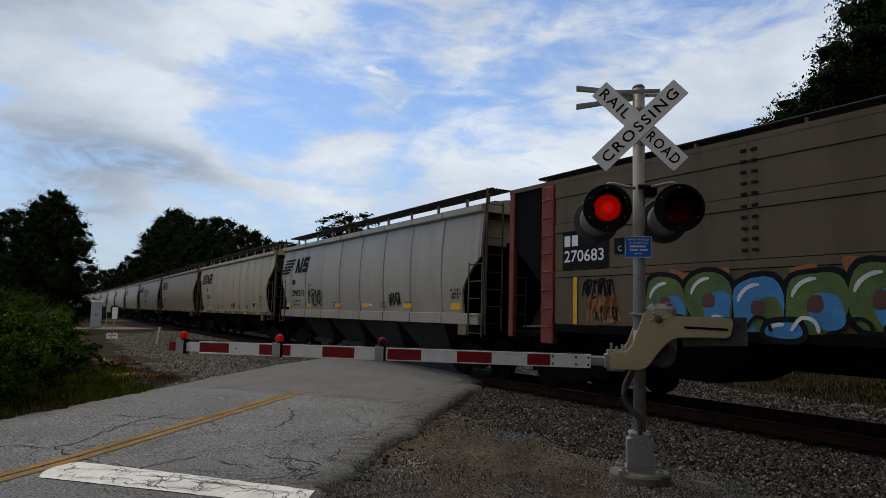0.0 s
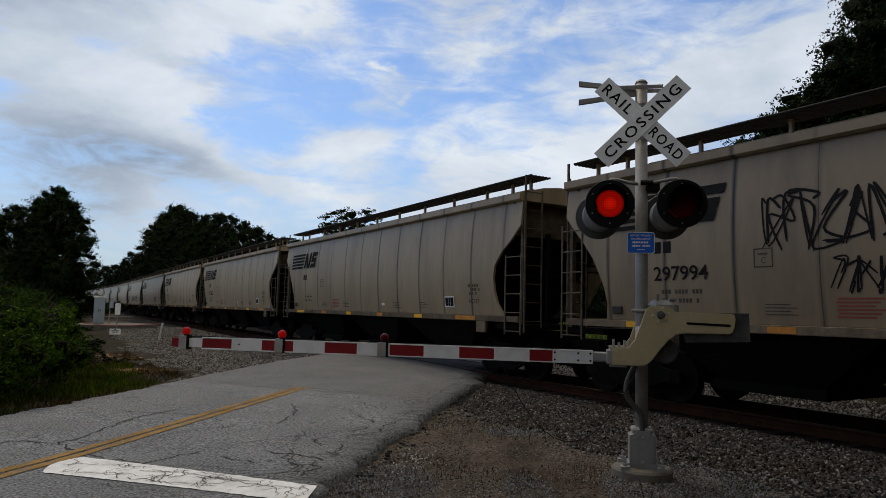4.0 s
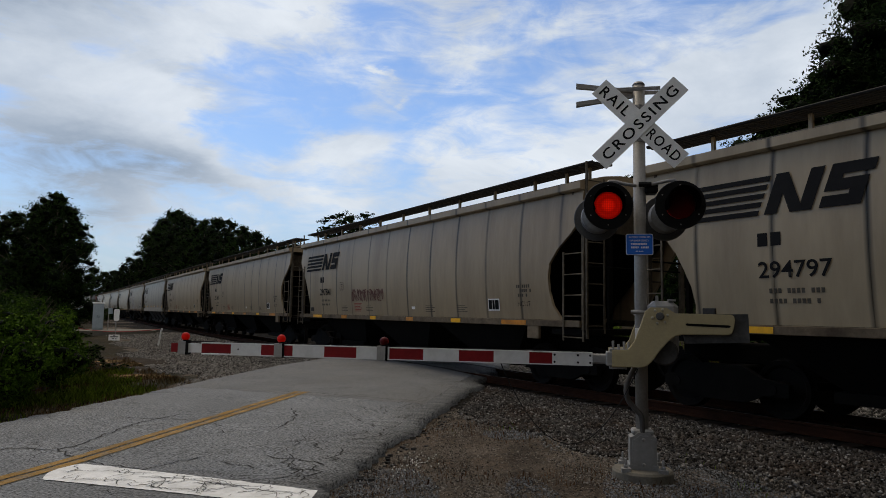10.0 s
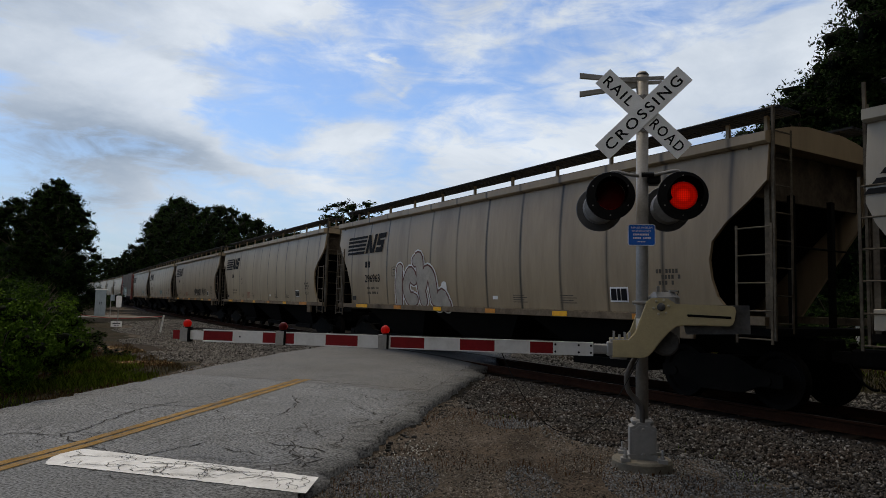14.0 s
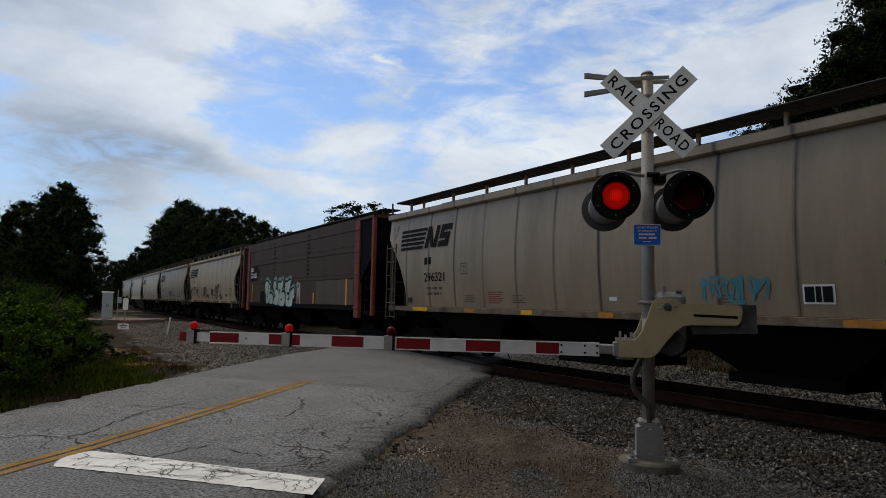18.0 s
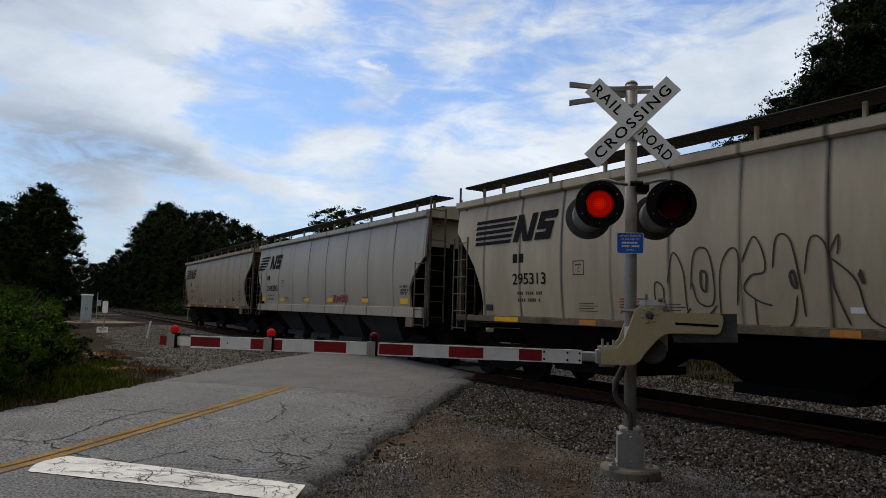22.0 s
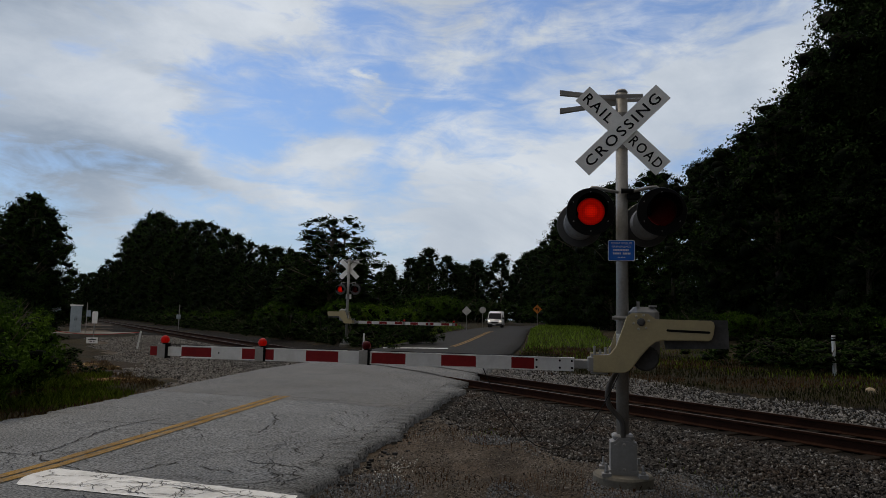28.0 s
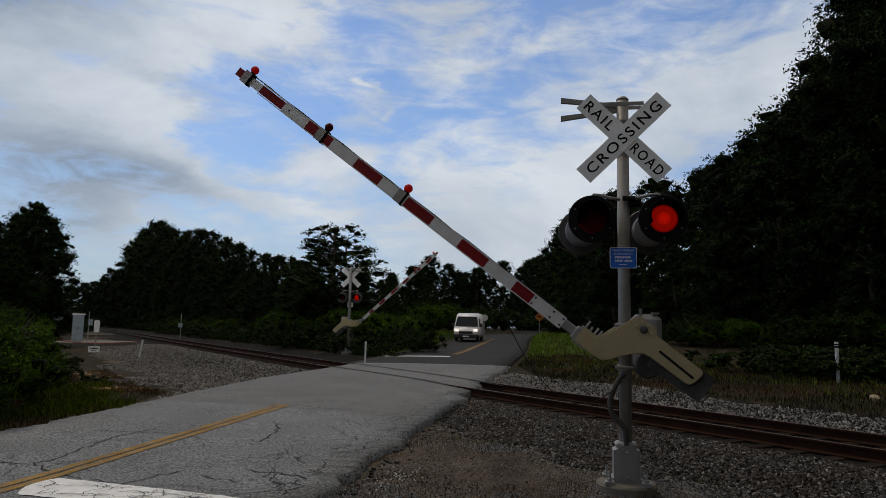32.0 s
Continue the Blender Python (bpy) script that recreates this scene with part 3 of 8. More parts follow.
# the train: covered hopper cars, each built in its own space (x along the travel, camera side at negative y)
def car_paint(name, base, stain, amt, var=0.07, seam=None, rough=0.42, spec=0.42):
    return mat(name, base, rough, spec=spec, seam=seam, var=var, scale=0.7, fine=7, stain=stain, stain_amt=amt, stain_scale=1.1, stretch=(1.2, 1, 0.22), bump=0.004, bump_scale=5)


SEAM_L = (-7.05, 1.335)
PAINTS = [car_paint("hopper_beige", (0.333, 0.260, 0.165), (0.180, 0.131, 0.078), 0.6, seam=SEAM_L),
          car_paint("hopper_sand", (0.278, 0.210, 0.129), (0.145, 0.103, 0.060), 0.65, seam=SEAM_L),
          car_paint("hopper_pale", (0.402, 0.322, 0.211), (0.222, 0.164, 0.100), 0.55, seam=SEAM_L),
          car_paint("hopper_tan", (0.238, 0.173, 0.103), (0.121, 0.084, 0.050), 0.65, seam=SEAM_L)]
GREY_PAINT = car_paint("hopper_grey", (0.335, 0.29, 0.222), (0.205, 0.180, 0.146), 0.45, seam=(-6.49, 1.745))
BROWN_PAINT = car_paint("hopper_brown", (0.06, 0.033, 0.014), (0.034, 0.018, 0.008), 0.7, 0.12, rough=0.6, spec=0.18)
BROWN_LIGHT = car_paint("hopper_brown_grey", (0.1, 0.072, 0.05), (0.065, 0.045, 0.03), 0.7, 0.14, rough=0.6, spec=0.18)
BROWN_DUSTY = car_paint("hopper_brown_dusty", (0.12, 0.088, 0.054), (0.075, 0.052, 0.03), 0.6, 0.12, rough=0.6, spec=0.18)
# grime, with the shade beneath and between cars put into both near-blacks
GRIME_SHADE = mat("undercarriage_grime_shade", (0.004, 0.0036, 0.003), 0.9, var=0.4, scale=3, fine=20, spec=0.1)
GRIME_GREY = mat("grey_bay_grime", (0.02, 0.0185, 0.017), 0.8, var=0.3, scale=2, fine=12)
STEEL_DARK = mat("dark_grating", (0.012, 0.012, 0.012), 0.7, var=0.2, spec=0.15)
WHEEL = mat("wheel_steel", (0.005, 0.0042, 0.0036), 0.85, 0.0, var=0.3, spec=0.1)
RED_POST = mat("faded_red_paint", (0.2, 0.035, 0.022), 0.7, var=0.25, scale=3, fine=20, stain=(0.09, 0.03, 0.02), stain_amt=0.6)
INK = mat("black_lettering", (0.012, 0.012, 0.013), 0.75, var=0.15, spec=0.08)
RUSTY = mat("rusty_plate", (0.024, 0.012, 0.007), 0.85, var=0.3, scale=8, spec=0.1, rnd=0.4)
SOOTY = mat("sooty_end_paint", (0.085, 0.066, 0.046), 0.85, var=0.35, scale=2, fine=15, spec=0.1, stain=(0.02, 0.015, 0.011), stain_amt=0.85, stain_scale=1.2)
LADDER = mat("worn_ladder_paint", (0.1, 0.084, 0.062), 0.7, var=0.35, scale=4, fine=20, spec=0.12, stain=(0.04, 0.028, 0.02), stain_amt=0.8, stain_scale=3)
SILL = mat("dirty_sill", (0.15, 0.115, 0.077), 0.7, var=0.3, scale=1.5, fine=15, spec=0.15, stain=(0.05, 0.032, 0.02), stain_amt=0.85, stain_scale=1.6, rnd=0.25)
INK_DIM = mat("worn_lettering", (0.075, 0.066, 0.055), 0.75, var=0.3, fine=30, spec=0.08)
SHIFT = {"L": 0.35, "G": 0.0}
WHITE_INK = mat("white_lettering", (0.75, 0.74, 0.72), 0.6, var=0.1)
YELLOW = mat("yellow_reflector", (0.72, 0.36, 0.0), 0.45, var=0.15, fine=14)
ORANGE = mat("dull_orange_reflector", (0.45, 0.17, 0.01), 0.55, var=0.25, fine=14)
SPRAY = {"black": mat("black_spray", (0.012, 0.012, 0.013), 0.75, spec=0.08), "white": mat("white_spray", (0.6, 0.6, 0.58), 0.6, var=0.2),
         "silver": mat("silver_spray", (0.42, 0.5, 0.43), 0.5, var=0.25, scale=2), "mint": mat("mint_spray", (0.14, 0.27, 0.23), 0.6, var=0.35, scale=3), "teal": mat("teal_spray", (0.06, 0.2, 0.22), 0.6, var=0.2),
         "green": mat("green_spray", (0.075, 0.12, 0.022), 0.6, var=0.3, scale=2), "blue": mat("blue_spray", (0.035, 0.2, 0.42), 0.6, var=0.25, scale=2),
         "orange": mat("orange_spray", (0.3, 0.1, 0.022), 0.6, var=0.3, scale=3), "grey": mat("grey_spray", (0.30, 0.27, 0.23), 0.6, var=0.2),
         "red": mat("red_spray", (0.25, 0.05, 0.03), 0.7, var=0.2), "umber": mat("umber_spray", (0.045, 0.036, 0.027), 0.7, var=0.3), "rust": mat("rust_outline", (0.1, 0.035, 0.025), 0.7)}


def text_bm(body, width=None, height=None, spacing=1.0, bold=0.0):
    """Flat lettering in x, z with its lower left corner at the origin."""
    cu = bpy.data.curves.new("lettering", "FONT")
    cu.body, cu.size, cu.resolution_u, cu.space_character = body, 1.0, 3, spacing
    cu.offset = bold
    tmp = bpy.data.objects.new("lettering", cu)
    me = bpy.data.meshes.new_from_object(tmp)
    bm = new_bm()
    bm.from_mesh(me)
    bpy.data.objects.remove(tmp)
    bpy.data.curves.remove(cu)
    bpy.data.meshes.remove(me)
    xs, ys = [v.co.x for v in bm.verts], [v.co.y for v in bm.verts]
    w, h = max(xs) - min(xs), max(ys) - min(ys)
    sx = width / w if width else height / h
    sy = height / h if height else sx
    for v in bm.verts:
        v.co = ((v.co.x - min(xs)) * sx, 0, (v.co.y - min(ys)) * sy)
    return bm


def side_y(z, kind):
    if kind == "B":
        return -1.6
    return -(1.50 + 0.11 * (1 - ((z - 2.75) / 1.4) ** 2))


def poly(bm, pts, kind, lift=0.006):
    vs = [bm.verts.new((x, side_y(z, kind) - lift, z)) for x, z in pts]
    return bm.faces.new(vs)


def on_side(bm, kind, x, z, lift=0.006):
    for v in bm.verts:
        zz = v.co.z + z
        v.co = (v.co.x + x, side_y(zz, kind) - lift, zz)
    return bm


def rect(bm, x0, x1, z0, z1, kind, lift=0.006, n=1):
    for k in range(n):
        a, b = z0 + (z1 - z0) * k / n, z0 + (z1 - z0) * (k + 1) / n
        poly(bm, [(x0, a), (x1, a), (x1, b), (x0, b)], kind, lift)


def ribbon(bm, pts, w, kind, lift=0.008):
    """A painted stroke of width w along points in x, z."""
    left, right = [], []
    for i, p in enumerate(pts):
        a, b = pts[max(i - 1, 0)], pts[min(i + 1, len(pts) - 1)]
        dx, dz = b[0] - a[0], b[1] - a[1]
        n = math.hypot(dx, dz) or 1
        ww = w * (0.5 if i in (0, len(pts) - 1) else 1.0) / 2
        left.append((p[0] - dz / n * ww, p[1] + dx / n * ww))
        right.append((p[0] + dz / n * ww, p[1] - dx / n * ww))
    for i in range(len(pts) - 1):
        poly(bm, [left[i], left[i + 1], right[i + 1], right[i]], kind, lift)


def curve_pts(ctrl, n=8):
    out = []
    c = [ctrl[0]] + list(ctrl) + [ctrl[-1]]
    for i in range(len(ctrl) - 1):
        p = [Vector(q) for q in c[i:i + 4]]
        for k in range(n):
            t = k / n
            v = 0.5 * ((2 * p[1]) + (p[2] - p[0]) * t + (2 * p[0] - 5 * p[1] + 4 * p[2] - p[3]) * t * t + (3 * p[1] - p[0] - 3 * p[2] + p[3]) * t ** 3)
            out.append((v.x, v.y))
    return out + [tuple(ctrl[-1])]


def scrawl(kind, x0, x1, z0, z1, color, seed, w=0.045, letters=None):
    """An unreadable sprayed tag: a row of loops and hooks."""
    r = random.Random(seed)
    strokes = []
    n = letters or max(3, round((x1 - x0) / ((z1 - z0) * 0.42)))
    cw = (x1 - x0) / n
    for k in range(n):
        cx = x0 + (k + 0.5) * cw
        for _ in range(r.choice((2, 2, 3))):
            ctrl = [(cx + r.uniform(-0.72, 0.72) * cw, z0 + r.random() * (z1 - z0)) for _ in range(r.choice((3, 4, 5)))]
            ctrl[0] = (ctrl[0][0], z0 + r.uniform(0, 0.2) * (z1 - z0))
            ctrl[-2] = (ctrl[-2][0], z1 - r.uniform(0, 0.15) * (z1 - z0))
            bm = new_bm()
            ribbon(bm, curve_pts(ctrl, 5), w * r.uniform(0.7, 1.25), kind, 0.008 + 0.0008 * k)
            strokes.append(bm)
    return strokes, SPRAY[color]


def blob(cx, cz, rx, rz, seed, n=22, lump=0.12, square=0.75):
    r = random.Random(seed)
    ph = [r.uniform(0, 6.28) for _ in range(3)]
    out = []
    for k in range(n):
        a = k * math.tau / n
        f = 1 + lump * (math.sin(2 * a + ph[0]) + 0.6 * math.sin(3 * a + ph[1]) + 0.4 * math.sin(5 * a + ph[2])) / 2
        c, s = math.cos(a), math.sin(a)
        out.append((cx + rx * f * math.copysign(abs(c) ** square, c), cz + rz * f * math.copysign(abs(s) ** square, s)))
    return out


# end cut-outs of the side sheet: (height, x of the sheet's edge)
CUTS = {"L": ([(1.46, 7.16), (1.75, 7.11), (2.1, 7.18), (2.6, 7.43), (3.1, 7.84), (3.45, 8.25), (4.12, 8.25)], [(1.46, 7.6), (1.75, 7.36), (2.1, 7.25), (2.47, 7.24), (2.8, 7.36), (2.95, 7.6), (3.45, 8.25), (4.12, 8.25)]),
        "G": ([(1.6, 6.75), (2.08, 7.15), (2.88, 7.7), (3.0, 7.7), (4.12, 7.7)], [(1.6, 6.7), (2.24, 6.72), (2.49, 6.95), (2.84, 7.31), (2.9, 7.55), (4.12, 7.55)])}


def cut(kind, side, z):
    c = CUTS[kind][side]
    return float(np.interp(z, [p[0] for p in c], [p[1] for p in c]))


def ladder_bm(x0, x1, y, z0, z1, rungs):
    bm = new_bm()
    for x in (x0, x1):
        box(bm, x - 0.02, x + 0.02, y - 0.01, y + 0.01, z0, z1)
    for z in rungs:
        tube(bm, [(x0, y, z), (x1, y, z)], 0.013, 6)
    return bm


def truck(parent, x):
    bm = new_bm()
    box(bm, -0.25, 0.25, -1.05, 1.05, 0.5, 0.78, 0.03)
    t = part("truck", bm, GRIME_SHADE, parent, "dark cast steel truck")
    t.location = (x, 0, 0)
    frame_line = [(-1.15, 0.36), (-1.15, 0.56), (-0.7, 0.62), (-0.35, 0.8), (0.35, 0.8), (0.7, 0.62), (1.15, 0.56), (1.15, 0.36), (0.75, 0.36), (0.4, 0.22), (-0.4, 0.22), (-0.75, 0.36)]
    for y in (-1.08, 0.96):
        part("side_frame", prism(new_bm(), frame_line, y, y + 0.12), GRIME_SHADE, t)
    for wx in (-0.89, 0.89):
        bm = new_bm()
        for y in (-0.753, 0.753):
            s = 1 if y > 0 else -1
            r0, n = 0.457, 24
            prof = [(0.0, y - 0.06 * s), (0.46, y - 0.085 * s), (0.485, y - 0.07 * s), (0.462, y - 0.04 * s), (0.452, y + 0.06 * s), (0.38, y + 0.05 * s), (0.34, y + 0.0 * s), (0.14, y + 0.0 * s), (0.12, y + 0.07 * s), (0.0, y + 0.07 * s)]
            rings = [[bm.verts.new((r * math.cos(k * math.tau / n), yy, r * math.sin(k * math.tau / n))) for k in range(n)] if r else [bm.verts.new((0, yy, 0))] for r, yy in prof]
            for p, q in zip(rings, rings[1:]):
                for k in range(n):
                    if len(p) == 1:
                        bm.faces.new((p[0], q[k], q[(k + 1) % n]))
                    elif len(q) == 1:
                        bm.faces.new((p[k], q[0], p[(k + 1) % n]))
                    else:
                        bm.faces.new((p[k], q[k], q[(k + 1) % n], p[(k + 1) % n]))
        tube(bm, [(0, -1.1, 0), (0, 1.1, 0)], 0.075, 10)
        wset = part("wheelset", bm, WHEEL, t)
        wset.location = (wx, 0, 0.457)


def running_gear(c, half, gap_half):
    for x in (-half + 1.35, half - 1.35):
        truck(c, x)
    bm = new_bm()
    box(bm, -half, half, -0.32, 0.32, 0.78, 1.12, 0.02)
    part("centre_sill", bm, GRIME_SHADE, c)
    for s in (-1, 1):
        bm = new_bm()
        a, b = sorted((s * half, s * (gap_half - 0.22)))
        box(bm, a, b, -0.09, 0.09, 0.76, 0.94)
        a, b = sorted((s * (gap_half - 0.3), s * (gap_half + 0.06)))
        box(bm, a, b, -0.17, 0.13, 0.71, 1.0, 0.04)
        part("coupler", bm, WHEEL, c)
        bm = new_bm()
        tube(bm, curve_tube((s * half, 0.35, 0.75), (s * (half + 0.35), 0.2, 0.32), (s * gap_half, 0.0, 0.4)), 0.022, 6)
        part("air_hose", bm, BLACK, c)


def curve_tube(a, b, c, n=8):
    a, b, c = Vector(a), Vector(b), Vector(c)
    return [a * (1 - t) ** 2 + b * 2 * t * (1 - t) + c * t * t for t in (k / n for k in range(n + 1))]


def roof_bm(half, eave=4.08):
    prof = [(-1.58, eave), (-1.63, eave + 0.03), (-1.63, eave + 0.17), (-1.52, eave + 0.2), (-0.95, eave + 0.34), (-0.5, eave + 0.4), (0.5, eave + 0.4), (0.95, eave + 0.34), (1.52, eave + 0.2), (1.63, eave + 0.17), (1.63, eave + 0.03), (1.58, eave)]
    return prism(new_bm(), prof, -half, half, "x")


def walkway(c, half, posts, paint, z=4.44, reach=0.27):
    for y in (-1.02, 1.02):
        s = 1 if y > 0 else -1
        bm = new_bm()
        for k in range(6):
            yy = y + s * (reach - k * 0.1)
            box(bm, -half - 0.25, half + 0.25, yy - 0.03, yy + 0.03, z + 0.21, z + 0.25)
        for x in np.arange(-half - 0.2, half + 0.2, 0.3):
            box(bm, x, x + 0.06, min(y + s * reach, y + s * (reach - 0.5)), max(y + s * reach, y + s * (reach - 0.5)), z + 0.215, z + 0.24)
        tube(bm, [(-half - 0.25, y + s * (reach + 0.03), z + 0.24), (half + 0.25, y + s * (reach + 0.03), z + 0.24)], 0.025, 6)
        part("running_board", bm, STEEL_DARK, c, "dark steel grating running board")
        pb = new_bm()
        box(pb, -0.03, 0.03, -0.03, 0.03, z - 0.05, z + 0.26)
        me = bpy.data.meshes.new("walkway_post")
        pb.to_mesh(me)
        pb.free()
        me.materials.append(paint)
        for x in posts:
            p = new("walkway_post", me)
            p.parent = c
            p.location = (x, y, 0)
    bm = new_bm()
    box(bm, -half + 0.9, half - 0.9, -0.42, 0.42, z - 0.01, z + 0.19, 0.03)
    part("hatch_trough", bm, STEEL_DARK, c)


def hopper(kind, paint):
    """A curved-side covered hopper: L, the long beige car, or G, the shorter grey one."""
    c = empty("hopper_car")
    L, R = (8.25, 8.25) if kind == "L" else (7.7, 7.55)
    zb = 1.46 if kind == "L" else 1.6
    seams = [-8.3] + [-7.05 + 1.335 * k for k in range(11)] + [8.3] if kind == "L" else [-7.75] + [-6.49 + 1.745 * k for k in range(8)] + [7.6]
    # inner shell with sloping ends; the end recesses' shade is in its colour
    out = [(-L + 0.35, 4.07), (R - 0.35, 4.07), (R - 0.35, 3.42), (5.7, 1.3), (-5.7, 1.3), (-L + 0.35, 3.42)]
    part("body", prism(new_bm(), out, -1.42, 1.42), GRIME_SHADE, c, "dark sloping inner shell")
    for s, e in ((-1, L), (1, R)):
        bm = new_bm()
        a, b = sorted((s * (e - 0.345), s * (e - 0.28)))
        prism(bm, [(-1.48, 3.3), (1.48, 3.3), (1.52, 4.07), (-1.52, 4.07)], a, b, "x")
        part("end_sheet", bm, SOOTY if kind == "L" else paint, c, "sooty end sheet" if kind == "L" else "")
        for y in (-1.44, 1.44):
            bm = new_bm()
            a, b = sorted((s * (e - 0.02), s * (e - 0.1)))
            box(bm, a, b, y - 0.05, y + 0.05, 1.2, 4.1)
            part("corner_post", bm, LADDER, c)
        # vertical end braces and a cross bar
        bm = new_bm()
        a, b = sorted((s * (e - 0.2), s * (e - 0.28)))
        box(bm, a, b, -0.62, -0.52, 1.2, 3.4)
        box(bm, a, b, 0.52, 0.62, 1.2, 3.4)
        tube(bm, [(s * (e - 0.06), -1.42, 2.55), (s * (e - 0.06), 1.42, 2.55)], 0.018, 6)
        part("end_brace", bm, GRIME_SHADE, c)
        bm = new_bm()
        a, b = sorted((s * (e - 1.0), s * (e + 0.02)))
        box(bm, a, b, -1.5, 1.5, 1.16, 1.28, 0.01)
        part("end_platform", bm, GRIME_SHADE, c)
        # ladders: on the side, and on the end
        xl = sorted((s * (e + 0.08), s * (e - 0.5)))
        part("side_ladder", ladder_bm(*xl, -1.61, 1.05, 2.85 if s > 0 else 3.35, [1.12 + 0.42 * k for k in range(5 if s > 0 else 6)]), LADDER, c)
        bm = ladder_bm(-1.46, -0.98, 0, 1.2, 4.35, [1.35 + 0.42 * k for k in range(8)])
        for v in bm.verts:
            v.co = (s * (e + 0.02) + v.co.y, v.co.x, v.co.z)
        box(bm, *sorted((s * (e + 0.03), s * (e + 0.07))), -1.5, -1.46, 1.1, 4.66)
        part("end_ladder", bm, LADDER, c)
    # side sheets in welded panels
    for a, b in zip(seams, seams[1:]):
        bm = new_bm()
        cols = []
        n = 9
        for k in range(n + 1):
            z = zb + (4.1 - zb) * k / n
            lo, hi = max(a + 0.003, -cut(kind, 0, z)), min(b - 0.003, cut(kind, 1, z))
            if hi - lo < 0.02:
                mid = min(max((lo + hi) / 2, -cut(kind, 0, z)), cut(kind, 1, z))
                lo, hi = mid - 0.01, mid + 0.01
            y = side_y(z, kind)
            cols.append([bm.verts.new(q) for q in ((lo, y + 0.06, z), (lo, y, z), (hi, y, z), (hi, y + 0.06, z))])
        for p, q in zip(cols, cols[1:]):
            for k in range(3):
                f = bm.faces.new((p[k], p[k + 1], q[k + 1], q[k]))
                f.smooth = k == 1
        for e in bm.edges:
            if abs(e.verts[0].co.x - e.verts[1].co.x) < 0.5 and abs(e.verts[0].co.z - e.verts[1].co.z) > 0.05 and len(e.link_faces) == 2:
                e.smooth = False
        part("side_panel", bm, paint, c)
    bm = new_bm()
    prism(bm, [(-L, 4.1), (R, 4.1), (R, 3.4), (6.9, 1.46), (-6.9, 1.46), (-L, 3.4)], 1.5, 1.58)
    part("side_sheet", bm, paint, c)
    for y in (-1, 1):
        bm = new_bm()
        a, b = sorted((y * 1.45, y * 1.59))
        z1 = 1.455 if kind == "L" else 1.6
        box(bm, -L + 0.05, R - 0.05, a, b, 1.32, z1, 0.008)
        part("side_sill", bm, SILL if kind == "L" else paint, c)
    part("roof", roof_for(L, R), paint, c)
    posts = [-7.9, -7.1, -5.4, -3.75, -2.1, -0.45, 1.2, 2.85, 4.5, 6.1, 7.2, 7.9] if kind == "L" else [-7.4, -6.6, -5.1, -3.5, -1.9, -0.3, 1.3, 2.9, 4.5, 6.0, 7.0]
    walkway(c, min(L, R) - 0.2, posts, paint)
    for x in (-4.3, 0.0, 4.3) if kind == "L" else (-4.2, -1.4, 1.4, 4.2):
        bm = new_bm()
        w = 2.05 if kind == "L" else 1.36
        lo, hi = [(-w, -1.42), (w, -1.42), (w, 1.42), (-w, 1.42)], [(-0.85, -0.8), (0.85, -0.8), (0.85, 0.8), (-0.85, 0.8)]
        a = [bm.verts.new((p, q, 1.4)) for p, q in lo]
        b = [bm.verts.new((p, q, 0.52)) for p, q in hi]
        for k in range(4):
            bm.faces.new((a[k], b[k], b[(k + 1) % 4], a[(k + 1) % 4]))
        bm.faces.new(b[::-1])
        box(bm, -0.95, 0.95, -0.95, 0.95, 0.36, 0.52)
        bay = part("hopper_bay", bm, GRIME_SHADE if kind == "L" else GRIME_GREY, c)
        bay.location.x = x
    running_gear(c, max(L, R) + 0.1, (PITCH[kind]) / 2 - 0.02)
    # reflectors, stencilled marks
    refl = [(-6.6, -5.75), (-3.85, -3.4), (-1.5, -1.1), (0.95, 1.35), (3.4, 3.85), (5.6, 6.5)] if kind == "L" else [(-7.05, -6.55), (-4.55, -4.05), (-1.67, -1.18), (0.68, 1.16), (3.57, 4.02), (6.15, 6.62)]
    for k, (a, b) in enumerate(refl):
        bm = new_bm()
        if kind == "L":
            box(bm, a, b, -1.6, -1.592, 1.335, 1.435)
        else:
            z0 = 1.72 if k != 5 else 1.68
            box(bm, a, b, side_y(z0, "G") - 0.018, side_y(z0, "G") - 0.006, z0, z0 + (0.13 if k not in (0, 5) else 0.24))
        part("reflector", bm, YELLOW if kind == "G" else (ORANGE if k % 2 else YELLOW), c)
    bm = new_bm()
    box(bm, 6.53, 6.92, -1.58, -1.5, 1.05, 1.33, 0.01)
    part("tag_reader_box", bm, SILL, c)
    marks = new_bm()
    for x0, x1, z0, z1, k in ((-6.15, -5.25, 1.93, 1.97, 1), (-6.15, -5.35, 1.78, 1.82, 1), (6.15, 6.75, 2.15, 2.19, 1), (6.2, 6.7, 2.05, 2.09, 1), (6.2, 6.6, 1.95, 1.99, 1)):
        n = int((x1 - x0) / 0.07)
        for j in range(n):
            if (j * 7 + int(z0 * 10)) % 5:
                rect(marks, x0 + j * 0.07, x0 + j * 0.07 + 0.05, z0, z1 + 0.03, kind)
    for x in (-3.9, -1.9, 2.0, 3.6):
        for j in range(4):
            rect(marks, x, x + 0.5 - 0.1 * (j % 2), 1.6 + 0.05 * j + (0.12 if kind == "G" else 0), 1.615 + 0.05 * j + (0.12 if kind == "G" else 0), kind)
    for v in marks.verts:
        if v.co.x < -5:
            v.co.x += SHIFT[kind]
    tagged(part("stencilling", marks, INK_DIM, c, "small faded stencilled lines"), kind="stuff")
